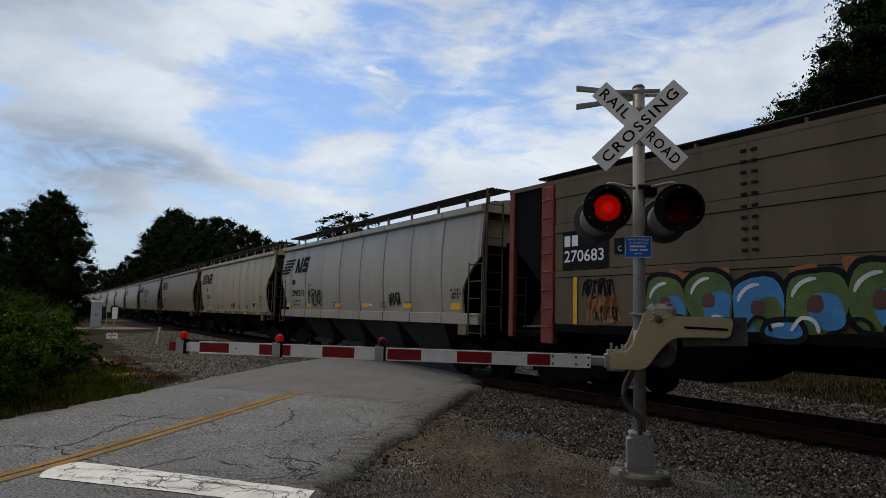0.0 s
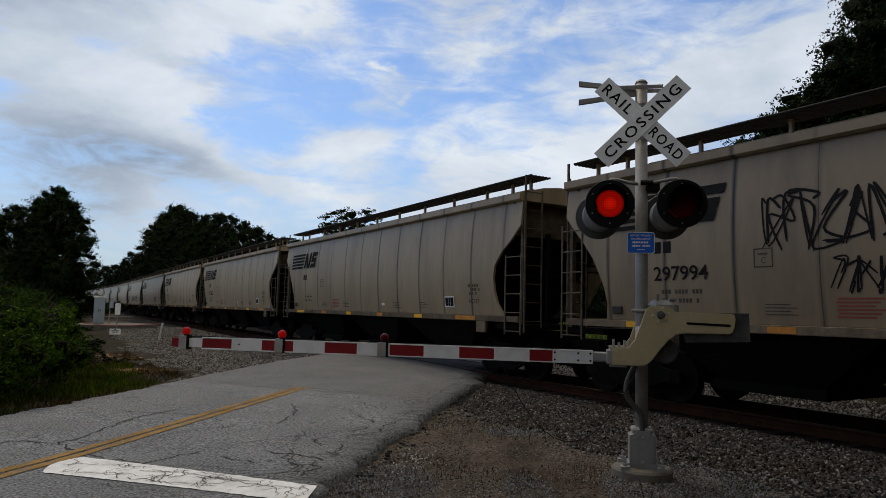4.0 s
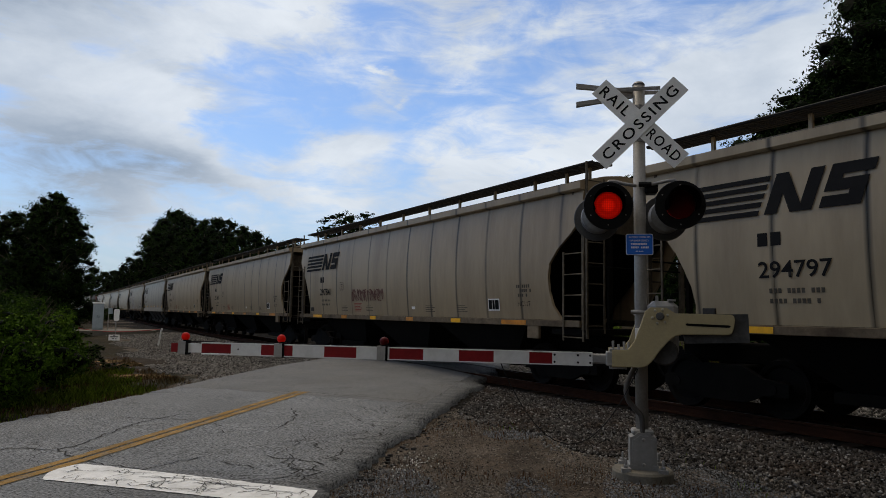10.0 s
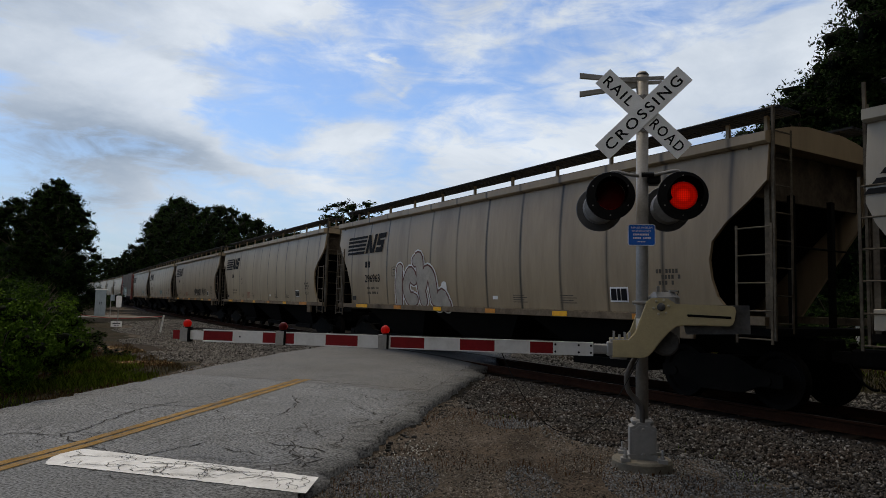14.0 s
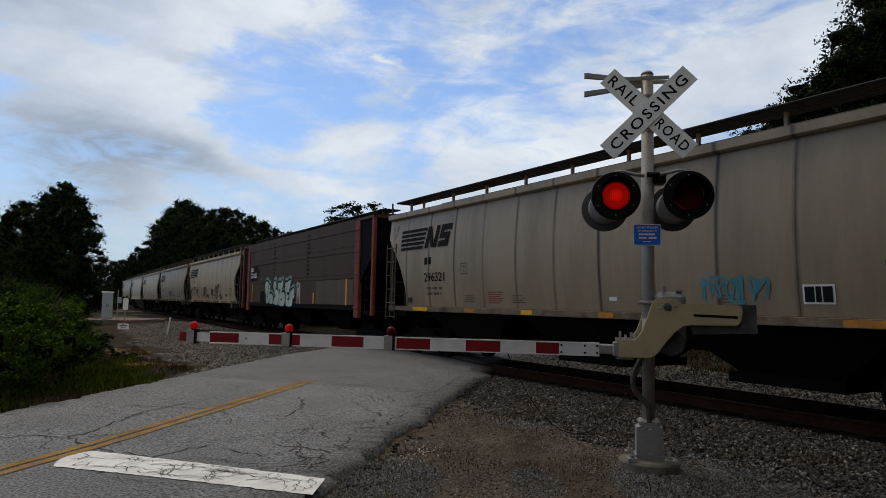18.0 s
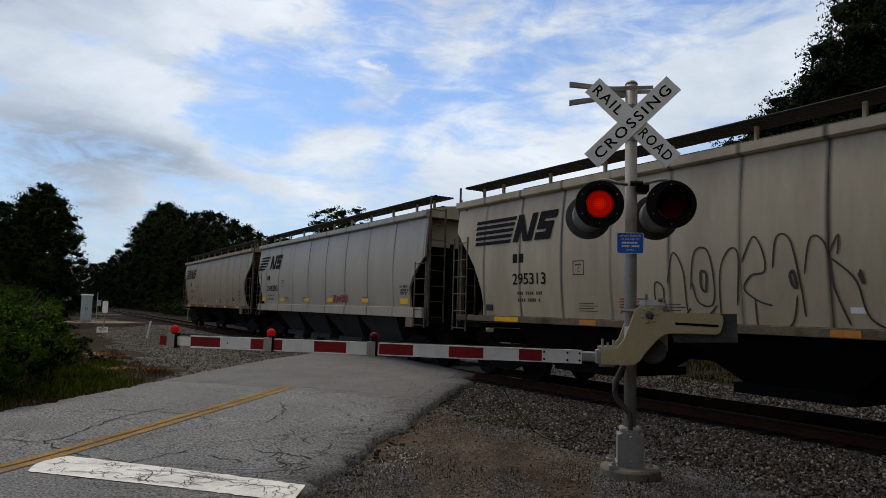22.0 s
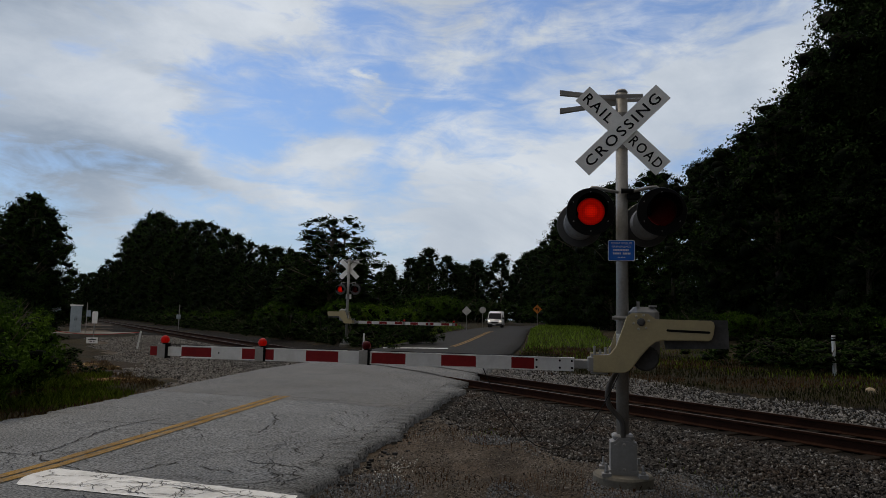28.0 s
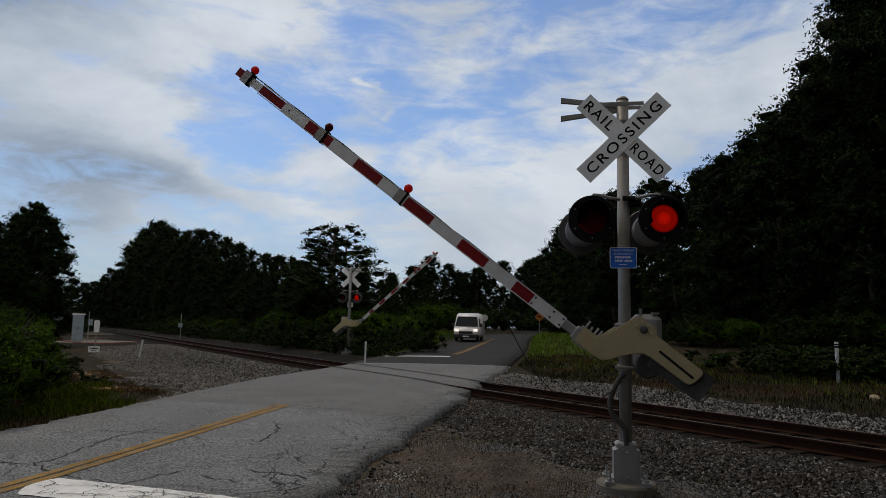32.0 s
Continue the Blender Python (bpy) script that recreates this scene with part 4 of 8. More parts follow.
    if kind == "L":
        bm = new_bm()
        for j in range(6):
            rect(bm, -2.85 + 0.02 * (j % 2), -2.35 + 0.06 * (j % 3), 1.58 + 0.05 * j, 1.605 + 0.05 * j, kind)
        tagged(part("red_notice", bm, SPRAY["red"], c, "small faded red stencilled lines"), kind="stuff")
        bm = new_bm()
        box(bm, -6.98, -6.74, side_y(1.64, kind) - 0.03, side_y(1.64, kind), 1.57, 1.71, 0.008)
        part("routing_board", bm, GRIME_GREY, c, "small dark board")
    bm = new_bm()
    for q in ((-4.49, -4.18, 2.58, 2.6), (-4.49, -4.18, 2.31, 2.33), (-4.49, -4.47, 2.33, 2.58), (-4.2, -4.18, 2.33, 2.58), (-4.42, -4.26, 2.5, 2.53)):
        rect(bm, *q, kind)
    for v in bm.verts:
        v.co.x += SHIFT[kind] + 0.1
    part("plate_mark", bm, INK_DIM, c)
    part("plate_letter", on_side(text_bm("C", height=0.09), kind, -4.27 + SHIFT[kind], 2.37), INK_DIM, c)
    part("road_code", on_side(text_bm("HC117" if kind == "L" else "HC122", height=0.11), kind, 6.18, 1.74 if kind == "L" else 2.0), INK, c)
    if kind == "L":
        bm = new_bm()
        rect(bm, 5.03, 5.49, 1.64, 1.92, kind, 0.012)
        pl = part("placard_board", bm, WHITE_INK, c, "small framed board with dark panes")
        for a, b in ((5.06, 5.2), (5.22, 5.3), (5.32, 5.46)):
            bm = new_bm()
            rect(bm, a, b, 1.67, 1.89, kind, 0.02)
            part("pane", bm, INK, pl)
    bm = new_bm()
    rect(bm, -1.0 + 2.2, -0.8 + 2.2, 1.66 + (0.1 if kind == "G" else 0), 1.74 + (0.1 if kind == "G" else 0), kind)
    part("white_sticker", bm, WHITE_INK, c)
    emblem(c, kind)
    return c


def roof_for(L, R):
    bm = roof_bm(1.0)
    for v in bm.verts:
        v.co.x = -L - 0.02 if v.co.x < 0 else R + 0.02
    return bm


def emblem(c, kind):
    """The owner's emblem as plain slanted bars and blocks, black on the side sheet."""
    z0, z1 = 3.1, 3.7
    shift = 0.19 if kind == "L" else 0.0
    for k in range(5):
        bm = new_bm()
        z = z0 + 0.128 * k
        a = -7.62 if kind == "L" else -7.72 + 0.1 * k
        b = -6.12 + 0.045 * k if kind == "L" else -6.75 + 0.16 * k
        sh = 0.03 if kind == "L" else 0.06
        n = 6
        for j in range(n):
            p, q = a + (b - a) * j / n, a + (b - a) * (j + 1) / n
            poly(bm, [(p, z), (q, z), (q + sh, z + 0.078), (p + sh, z + 0.078)], kind, 0.018)
        bmesh.ops.translate(bm, verts=bm.verts, vec=(shift, 0, 0))
        part("emblem_bar", bm, INK, c, "black slanted bar")

    def slab(bm, x, w, top=z1, bot=z0, lean=0.2):
        f0, f1 = (bot - z0) / 0.6 * lean, (top - z0) / 0.6 * lean
        poly(bm, [(x + f0, bot), (x + w + f0, bot), (x + w + f1, top), (x + f1, top)], kind, 0.018)
    bm = new_bm()
    slab(bm, -6.02, 0.2)
    poly(bm, [(-5.83, z1), (-5.63, z1), (-5.42, z0), (-5.62, z0)], kind, 0.02)
    slab(bm, -5.5, 0.2)
    bmesh.ops.translate(bm, verts=bm.verts, vec=(shift, 0, 0))
    part("emblem_block", bm, INK, c, "black slanted block shape")
    bm = new_bm()
    slab(bm, -5.2, 0.56, z0 + 0.16, z0)
    slab(bm, -5.2, 0.56, z0 + 0.38, z0 + 0.22)
    slab(bm, -5.2, 0.6, z1, z0 + 0.44)
    slab(bm, -5.2, 0.2, z1, z0 + 0.24)
    slab(bm, -4.85, 0.2, z0 + 0.36, z0 + 0.05)
    bmesh.ops.translate(bm, verts=bm.verts, vec=(shift, 0, 0))
    part("emblem_block", bm, INK, c, "black slanted block shape")
    for x in (-5.95, -5.74) if kind == "L" else (-6.3, -6.09):
        bm = new_bm()
        rect(bm, x, x + 0.16, 2.63, 2.83, kind)
        part("owner_mark", bm, INK, c)


def brown_hopper(seed):
    """The older flat-sided brown hopper with red end posts."""
    kind, c = "B", empty("hopper_car")
    half = 8.55
    out = [(-7.4, 4.3), (7.4, 4.3), (7.4, 3.3), (5.9, 1.3), (-5.9, 1.3), (-7.4, 3.3)]
    part("body", prism(new_bm(), out, -1.45, 1.45), GRIME_SHADE, c)
    levels = [1.42, 2.36, 2.5, 3.28, 3.48, 4.02, 4.34]
    for k, (a, b) in enumerate(zip(levels, levels[1:])):
        y = -1.6 if k not in (1, 3, 5) else -1.615
        for x0, x1 in ((-7.05, -2.61), (-2.61, 2.16), (2.16, 7.05)):
            bm = new_bm()
            box(bm, x0 + 0.0015, x1 - 0.0015, y, -1.5, a + 0.007, b - 0.007)
            part("side_panel", bm, BROWN_PAINT, c)
        bm = new_bm()
        box(bm, -7.05, 7.05, 1.5, 1.6, a, b)
        part("side_sheet", bm, BROWN_PAINT, c)
    bm = new_bm()
    box(bm, -0.05, 0.05, -1.62, -1.6, 0, 0.05, 0.006)
    rivet = bpy.data.meshes.new("rivet_plate")
    bm.to_mesh(rivet)
    bm.free()
    rivet.materials.append(RUSTY)
    for x in (-2.6, 2.16):
        for j in range(10):
            for e in (-0.09, 0.09):
                o = new("rivet_plate", rivet)
                o.parent = c
                o.location = (x + e, -0.012, 2.62 + 0.17 * j + (0.0 if j < 5 else 0.02))
    bm = new_bm()
    box(bm, -7.05, 7.05, -1.63, -1.5, 1.25, 1.415, 0.01)
    part("side_sill", bm, GRIME_SHADE, c, "dark sill")
    for s in (-1, 1):
        for y0, y1 in ((-1.64, -1.5), (1.5, 1.64)):
            bm = new_bm()
            a, b = sorted((s * 7.08, s * 7.46))
            box(bm, a, b, y0, y1, 1.0, 4.32, 0.02)
            for j in range(8):
                tube(bm, [(a + 0.05, y0 - 0.03, 1.35 + 0.38 * j), (b - 0.05, y0 - 0.03, 1.35 + 0.38 * j)], 0.015, 6)
            part("bolster_post", bm, RED_POST, c, "faded red post with rungs")
            bm = new_bm()
            a, b = sorted((s * 8.43, s * 8.6))
            box(bm, a, b, y0 + 0.02, y1, 1.1 if s > 0 else 1.1, 4.36, 0.015)
            part("corner_post", bm, RED_POST, c)
        bm = new_bm()
        a, b = sorted((s * 7.46, s * 8.42))
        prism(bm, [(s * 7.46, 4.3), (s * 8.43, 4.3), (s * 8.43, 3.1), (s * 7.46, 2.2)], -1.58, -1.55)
        part("end_panel", bm, BLACK, c, "black end panel")
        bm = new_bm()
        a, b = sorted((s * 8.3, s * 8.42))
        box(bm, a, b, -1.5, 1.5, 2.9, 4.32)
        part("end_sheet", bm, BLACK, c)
        bm = new_bm()
        a, b = sorted((s * 7.5, s * 8.62))
        box(bm, a, b, -1.5, 1.5, 1.12, 1.24)
        part("end_platform", bm, GRIME_SHADE, c)
        part("side_ladder", ladder_bm(*sorted((s * 8.5, s * 8.0)), -1.6, 1.1, 2.4, [1.2 + 0.4 * k for k in range(4)]), BLACK, c)
    bm = prism(new_bm(), [(-1.62, 4.33), (-1.62, 4.42), (-0.9, 4.5), (0.9, 4.5), (1.62, 4.42), (1.62, 4.33)], -8.6, 8.6, "x")
    part("roof", bm, BROWN_PAINT, c)
    walkway(c, 8.0, [-8.0, -6.0, -4.0, -2.0, 0.0, 2.0, 4.0, 6.0, 8.0], BROWN_PAINT, 4.46, 0.0)
    for x in (-4.3, 0.0, 4.3):
        bm = new_bm()
        a = [bm.verts.new((p, q, 1.4)) for p, q in ((-2, -1.4), (2, -1.4), (2, 1.4), (-2, 1.4))]
        b = [bm.verts.new((p, q, 0.5)) for p, q in ((-0.5, -0.8), (0.5, -0.8), (0.5, 0.8), (-0.5, 0.8))]
        for k in range(4):
            bm.faces.new((a[k], b[k], b[(k + 1) % 4], a[(k + 1) % 4]))
        bm.faces.new(b[::-1])
        part("hopper_bay", bm, GRIME_SHADE, c).location.x = x
    running_gear(c, 8.55, PITCH["B"] / 2 - 0.02)
    bm = new_bm()
    rect(bm, -6.8, -5.5 if seed else -5.53, 2.52, 3.27, kind, 0.02)
    part("number_board", bm, INK, c, "black number panel")
    for x, z0, z1 in ((-6.48, 1.42, 2.36), (-1.86, 1.42, 1.92), (2.88, 1.45, 1.88), (6.3, 1.42, 2.36)):
        bm = new_bm()
        rect(bm, x, x + 0.11, z0, z1, kind, 0.022)
        part("yellow_stripe", bm, YELLOW, c)
    bm = new_bm()
    rect(bm, -5.38, -5.1, 2.75, 3.05, kind, 0.02)
    part("plate_mark", bm, INK, c)
    part("plate_letter", on_side(text_bm("C", height=0.1), kind, -5.28, 2.8, 0.026), WHITE_INK, c)
    return c


def number(c, kind, digits, x, z, height, width, ink):
    part("car_number", on_side(text_bm(digits, width=width, height=height, bold=0.012), kind, x, z, 0.026 if kind == "B" else 0.014), ink, c)


def mural(c, shapes, kind, seed, base=0.024):
    """Bubble shapes: dark outline, fill, shaded half, hole and highlight, one above another."""
    for k, (x, z, rx, rz, fill, shade) in enumerate(shapes):
        lift = base + 0.0012 * k
        bm = new_bm()
        poly(bm, blob(x, z, rx + 0.08, rz + 0.08, seed + k), kind, lift)
        g = part("graffiti", bm, SPRAY["black"], c, "sprayed bubble shape with a dark outline")
        bm = new_bm()
        poly(bm, blob(x, z, rx, rz, seed + k), kind, lift + 0.003)
        part("fill", bm, SPRAY[fill], g)
        if shade:
            bm = new_bm()
            poly(bm, blob(x + rx * 0.35, z - rz * 0.3, rx * 0.55, rz * 0.6, seed + k + 50), kind, lift + 0.005)
            part("shade", bm, SPRAY[shade], g)
            bm = new_bm()
            poly(bm, blob(x, z - rz * 0.05, rx * 0.26, rz * 0.3, seed + k + 90), kind, lift + 0.007)
            part("hole", bm, SPRAY["rust"], g)
        bm = new_bm()
        ribbon(bm, [(x + rx * 0.78 * math.cos(a), z + rz * 0.78 * math.sin(a)) for a in np.linspace(2.9, 1.5, 7)], 0.06, kind, lift + 0.008)
        part("highlight", bm, SPRAY["white"], g)


KINDS = "BGLLLLLLLLLLLLGLLLLLBLLLGL"
PITCH = {"L": 18.0, "G": 16.68, "B": 17.89}
NUMBERS = ["270683", "298271", "295288", "296364", "297994", "", "297662", "295930", "296856", "295139", "294797", "297841", "297408", "297436",
           "298219", "296963", "", "", "297621", "296321", "270823", "295905", "297558", "295313", "298280", "297378"]
SHADES = [0, 0, 2, 1, 3, 1, 0, 2, 1, 0, 0, 1, 1, 0, 0, 1, 0, 1, 2, 1, 0, 2, 0, 2, 0, 1]
FAR_AWAY = pose(0, 0, 0)
proto = {"L": hopper("L", PAINTS[0]), "G": hopper("G", GREY_PAINT), "B": brown_hopper(0)}
cars, used = [], set()
for i, k in enumerate(KINDS):
    c = proto[k] if k not in used else copy_thing(proto[k], FAR_AWAY)
    cars.append(c)
    used.add(k)
# two batches of lettering: the emblem is a tenth narrower on most of the cars
for i, (c, k) in enumerate(zip(cars, KINDS)):
    if k == "L" and not 5 < i < 13:
        for o in c.children:
            if o.name.startswith("emblem"):
                o.scale.x, o.location.x = 0.9, -0.72
# repaint the copies, one shade a car
for i, (c, k) in enumerate(zip(cars, KINDS)):
    if k == "L":
        for o in c.children_recursive:
            if o.type == "MESH" and o.data.materials[0] == PAINTS[0]:
                o.material_slots[0].link = "OBJECT"
                o.material_slots[0].material = PAINTS[SHADES[i]]
for o in cars[0].children_recursive:
    if o.type == "MESH" and o.data.materials[0] == BROWN_PAINT:
        o.material_slots[0].link = "OBJECT"
        o.material_slots[0].material = BROWN_DUSTY
LOOKS = ("pale beige", "dusty sand-coloured", "light cream", "weathered tan")
for i, (c, k) in enumerate(zip(cars, KINDS)):
    what = {"L": LOOKS[SHADES[i]] + " covered hopper car with black emblem", "G": "light grey covered hopper car, yellow reflectors",
            "B": ("dusty brown" if i == 0 else "dark brown") + " flat-sided hopper car, red end posts"}[k]
    tagged(c, what + ", on the rails", "railway car", "hopper cars of the train")
    if NUMBERS[i]:
        if k == "B":
            number(c, k, NUMBERS[i], -6.74, 2.66, 0.24, 1.1, WHITE_INK)
            bm = new_bm()
            for a in (-6.74, -6.52):
                rect(bm, a, a + 0.17, 2.98, 3.2, "B", 0.026)
            part("owner_mark", bm, WHITE_INK, c)
        else:
            number(c, k, NUMBERS[i], -5.95 if k == "L" else -6.3, 2.15, 0.25, 1.1 if k == "L" else 1.45, INK)


def tags(i, rows):
    for x0, x1, z0, z1, color, w in rows:
        strokes, m = scrawl(KINDS[i], x0, x1, z0, z1, color, i * 100 + int(x0 * 10), w * 0.8)
        first = part("graffiti", strokes[0], m, cars[i], color + " sprayed tag")
        for bm in strokes[1:]:
            part("stroke", bm, m, first)


# outlines of the four swollen forms, in hundredths of a metre along and up the car's side
FORMS = [[(0, 212), (18, 236), (60, 238), (80, 222), (74, 178), (64, 150), (72, 148), (84, 212), (112, 216), (122, 206), (116, 172), (104, 146), (130, 152), (162, 146), (180, 126), (178, 88), (170, 72), (110, 74), (106, 106), (100, 112), (88, 78), (46, 74), (34, 94), (24, 160), (16, 138), (4, 140)],
         [(186, 234), (220, 238), (240, 226), (243, 206), (230, 182), (262, 178), (282, 158), (284, 88), (268, 66), (192, 72), (188, 94), (208, 154), (186, 176), (176, 200)],
         [(276, 218), (296, 230), (330, 222), (360, 240), (378, 232), (374, 202), (352, 156), (390, 162), (416, 142), (418, 92), (400, 62), (314, 62), (290, 78), (284, 164), (274, 184)],
         [(412, 216), (428, 230), (458, 226), (494, 240), (514, 236), (516, 214), (496, 158), (560, 184), (588, 172), (586, 120), (574, 104), (564, 126), (560, 80), (536, 60), (456, 60), (432, 76), (428, 144), (410, 172)]]
SLITS = [[(66, 150), (72, 148), (70, 96), (62, 118)], [(214, 142), (236, 134), (226, 116), (210, 126)], [(304, 176), (328, 178), (316, 140)], [(332, 104), (352, 110), (376, 122), (372, 106), (352, 98)],
         [(452, 154), (500, 158), (504, 112), (480, 100), (462, 108), (490, 122), (488, 138), (460, 140)]]


def throw_up(c):
    """Four pale swollen forms with black edges and a green mist above them."""
    place = lambda p, grow=1.0, up=0.0: (-4.0 + p[0] / 100 * 0.78 * grow, 1.28 + (p[1] - 60) / 100 * 0.66 + up)
    for k, form in enumerate(FORMS):
        loop = curve_pts(form + form[:1], 3)[:-1]
        bm = new_bm()
        poly(bm, [place(p, 1.0, 0.1) for p in loop], "B", 0.021 + 0.0008 * k)
        ring = [place(p, 1.0, 0.1) for p in loop]
        ribbon(bm, ring + ring[:1], 0.16, "B", 0.0215 + 0.0008 * k)
        g = part("graffiti", bm, SPRAY["mint"], c, "pale swollen sprayed form, black edges, green mist")
        ring = [place(p) for p in loop]
        bm = new_bm()
        ribbon(bm, [(x - 0.05, z) for x, z in ring + ring[:1]], 0.1, "B", 0.026 + 0.0008 * k)
        part("drop_shadow", bm, SPRAY["black"], g)
        bm = new_bm()
        poly(bm, ring, "B", 0.031 + 0.0008 * k)
        part("fill", bm, SPRAY["silver"], g)
        bm = new_bm()
        ribbon(bm, ring + ring[:1], 0.055, "B", 0.036 + 0.0008 * k)
        part("outline", bm, SPRAY["black"], g)
        if k in (1, 2):
            bm = new_bm()
            ribbon(bm, [place(p, 1, 0.19) for p in form[:4]], 0.05, "B", 0.0245)
            part("mist", bm, SPRAY["mint"], g)
    for form in SLITS:
        bm = new_bm()
        poly(bm, [place(p) for p in form], "B", 0.041)
        part("slit", bm, SPRAY["black"], c)


def paint_graffiti():
    r = random.Random(3)
    for k, x in enumerate(np.arange(-4.2, 6.4, 0.86)):
        sh = [(x, 1.84 + 0.07 * math.sin(k * 2.1), 0.44, 0.43, ("green", "green", "blue")[k % 3], ("blue", "blue", "green")[k % 3])]
        mural(cars[0], sh, "B", 10 + k * 7, 0.022 + 0.002 * k)
        if k % 2 == 0:
            mural(cars[0], [(x + 0.4, 1.44, 0.3, 0.11, "blue", None)], "B", 200 + k, 0.04 + 0.002 * k)
    # an orange ground mist and hooked white lights between the swollen forms of the first car
    for k, x in enumerate(np.arange(-4.6, 6.4, 0.71)):
        bm = new_bm()
        poly(bm, blob(x, 2.2 + 0.05 * math.sin(k * 1.7), 0.24, 0.1 + 0.04 * (k % 3), 900 + k, 18, 0.4), "B", 0.0195 + 0.0002 * k)
        part("graffiti", bm, SPRAY["orange"], cars[0], "orange sprayed mist")
        bm = new_bm()
        ribbon(bm, curve_pts([(x - 0.2, 1.44), (x - 0.05, 1.62), (x + 0.14, 1.58), (x + 0.2, 1.42)], 4), 0.055, "B", 0.062)
        part("graffiti", bm, SPRAY["black" if k % 2 else "white"], cars[0], "sprayed hooked line")
    tags(0, [(-6.25, -5.4, 1.95, 2.3, "black", 0.04), (-6.1, -5.2, 1.45, 2.0, "orange", 0.11), (-5.9, -5.3, 1.5, 1.8, "black", 0.04)])
    throw_up(cars[20])
    bm = new_bm()
    rect(bm, -4.85, -4.15, 1.3, 1.98, "B", 0.021)
    part("patch", bm, BLACK, cars[20], "black paint patch")
    bm = new_bm()
    rect(bm, 3.2, 7.0, 1.44, 2.34, "B", 0.0175)
    part("patch", bm, BROWN_LIGHT, cars[20], "greyish repaint patch")
    tags(20, [(0.75, 1.2, 1.3, 2.3, "white", 0.04), (3.7, 5.2, 1.6, 1.95, "red", 0.05)])
    tags(1, [(-4.35, -3.0, 1.79, 2.38, "black", 0.05), (2.64, 3.38, 1.75, 2.16, "black", 0.05), (0.96, 2.18, 1.36, 1.58, "teal", 0.05)])
    tags(2, [(0.5, 1.4, 1.6, 1.9, "black", 0.03)])
    tags(4, [(-3.83, 0.7, 2.5, 3.4, "black", 0.045), (-2.9, -0.6, 1.9, 2.4, "black", 0.035)])
    tags(7, [(-2.3, -1.0, 1.65, 2.1, "grey", 0.04), (0.3, 1.6, 1.6, 2.2, "grey", 0.06)])
    tags(8, [(3.0, 4.8, 1.65, 2.2, "black", 0.05)])
    tags(9, [(-1.92, 0.17, 1.6, 2.4, "black", 0.05), (0.4, 1.32, 1.7, 2.3, "black", 0.07), (2.31, 3.02, 1.68, 2.4, "black", 0.06), (3.37, 4.35, 1.55, 2.5, "black", 0.08)])
    tags(11, [(-3.0, -0.6, 1.9, 2.3, "rust", 0.045)])
    tags(17, [(0.6, 3.0, 1.6, 2.1, "black", 0.05), (3.4, 4.6, 1.7, 2.1, "black", 0.04)])
    tags(18, [(0.66, 1.97, 1.66, 2.06, "teal", 0.05)])
    tags(19, [(3.3, 4.5, 1.65, 2.05, "teal", 0.06), (-8.1, -7.7, 3.5, 3.9, "grey", 0.04)])
    tags(21, [(-6.9, -6.4, 1.75, 2.35, "black", 0.04), (-4.81, -3.8, 1.55, 2.29, "black", 0.04), (-2.35, -0.83, 1.55, 2.4, "black", 0.05), (-0.72, -0.25, 1.58, 1.89, "black", 0.04), (0.62, 1.84, 1.64, 2.29, "black", 0.05), (1.89, 3.3, 1.55, 2.47, "black", 0.05), (3.33, 3.8, 1.52, 1.89, "black", 0.05)])
    tags(22, [(-1.02, 0.67, 1.58, 2.19, "black", 0.04), (-2.14, -1.4, 1.56, 1.9, "white", 0.04)])
    # a row of thin-lined swollen arches
    arches = [[(-2.0, 1.6), (-2.02, 2.1), (-1.85, 2.05), (-1.8, 1.7), (-1.55, 1.5), (-1.3, 1.7)], [(-1.75, 2.1), (-1.62, 2.62), (-1.42, 2.3), (-1.35, 1.6), (-1.1, 1.5), (-0.8, 1.75)], [(-1.28, 2.0), (-1.2, 2.6), (-0.95, 2.62), (-0.84, 2.1), (-0.9, 1.75), (-1.15, 1.8), (-1.25, 2.1)],
              [(-1.08, 2.3), (-0.98, 2.25), (-1.0, 1.98), (-1.08, 2.05), (-1.08, 2.3)], [(-0.75, 1.6), (-0.72, 2.3), (-0.55, 2.62), (-0.4, 2.5), (-0.45, 1.75)], [(-0.35, 2.4), (-0.15, 2.78), (0.0, 2.55), (0.02, 2.26), (-0.2, 2.2), (-0.32, 2.0), (-0.1, 1.82), (0.12, 1.75)],
              [(-0.15, 1.85), (-0.12, 1.4), (0.1, 1.36), (0.4, 1.5), (0.5, 1.9)], [(0.15, 2.3), (0.22, 2.75), (0.42, 2.7), (0.55, 2.1), (0.6, 1.6)], [(0.4, 2.2), (0.44, 2.05), (0.5, 2.02), (0.46, 2.24), (0.4, 2.2)], [(0.62, 2.2), (0.72, 2.7), (0.92, 2.6), (1.02, 2.0), (1.2, 1.5)], [(0.98, 2.5), (1.1, 2.72), (1.08, 2.45)],
              [(1.0, 2.4), (1.3, 2.1), (1.45, 1.6), (1.8, 1.42)], [(1.34, 2.2), (1.4, 2.05), (1.36, 2.24)]]
    g = None
    for k, ctrl in enumerate(arches):
        bm = new_bm()
        ribbon(bm, curve_pts(ctrl, 7), 0.045 if k in (3, 8, 12) else 0.028, "L", 0.012 + 0.0006 * k)
        ob = part("stroke" if g else "graffiti", bm, SPRAY["umber"], g or cars[23], "" if g else "thin dark lines of swollen sprayed letters")
        g = g or ob
    tags(24, [(1.2, 2.5, 1.68, 1.95, "red", 0.04)])
    tags(25, [(-1.6, -0.5, 2.4, 3.4, "grey", 0.03)])
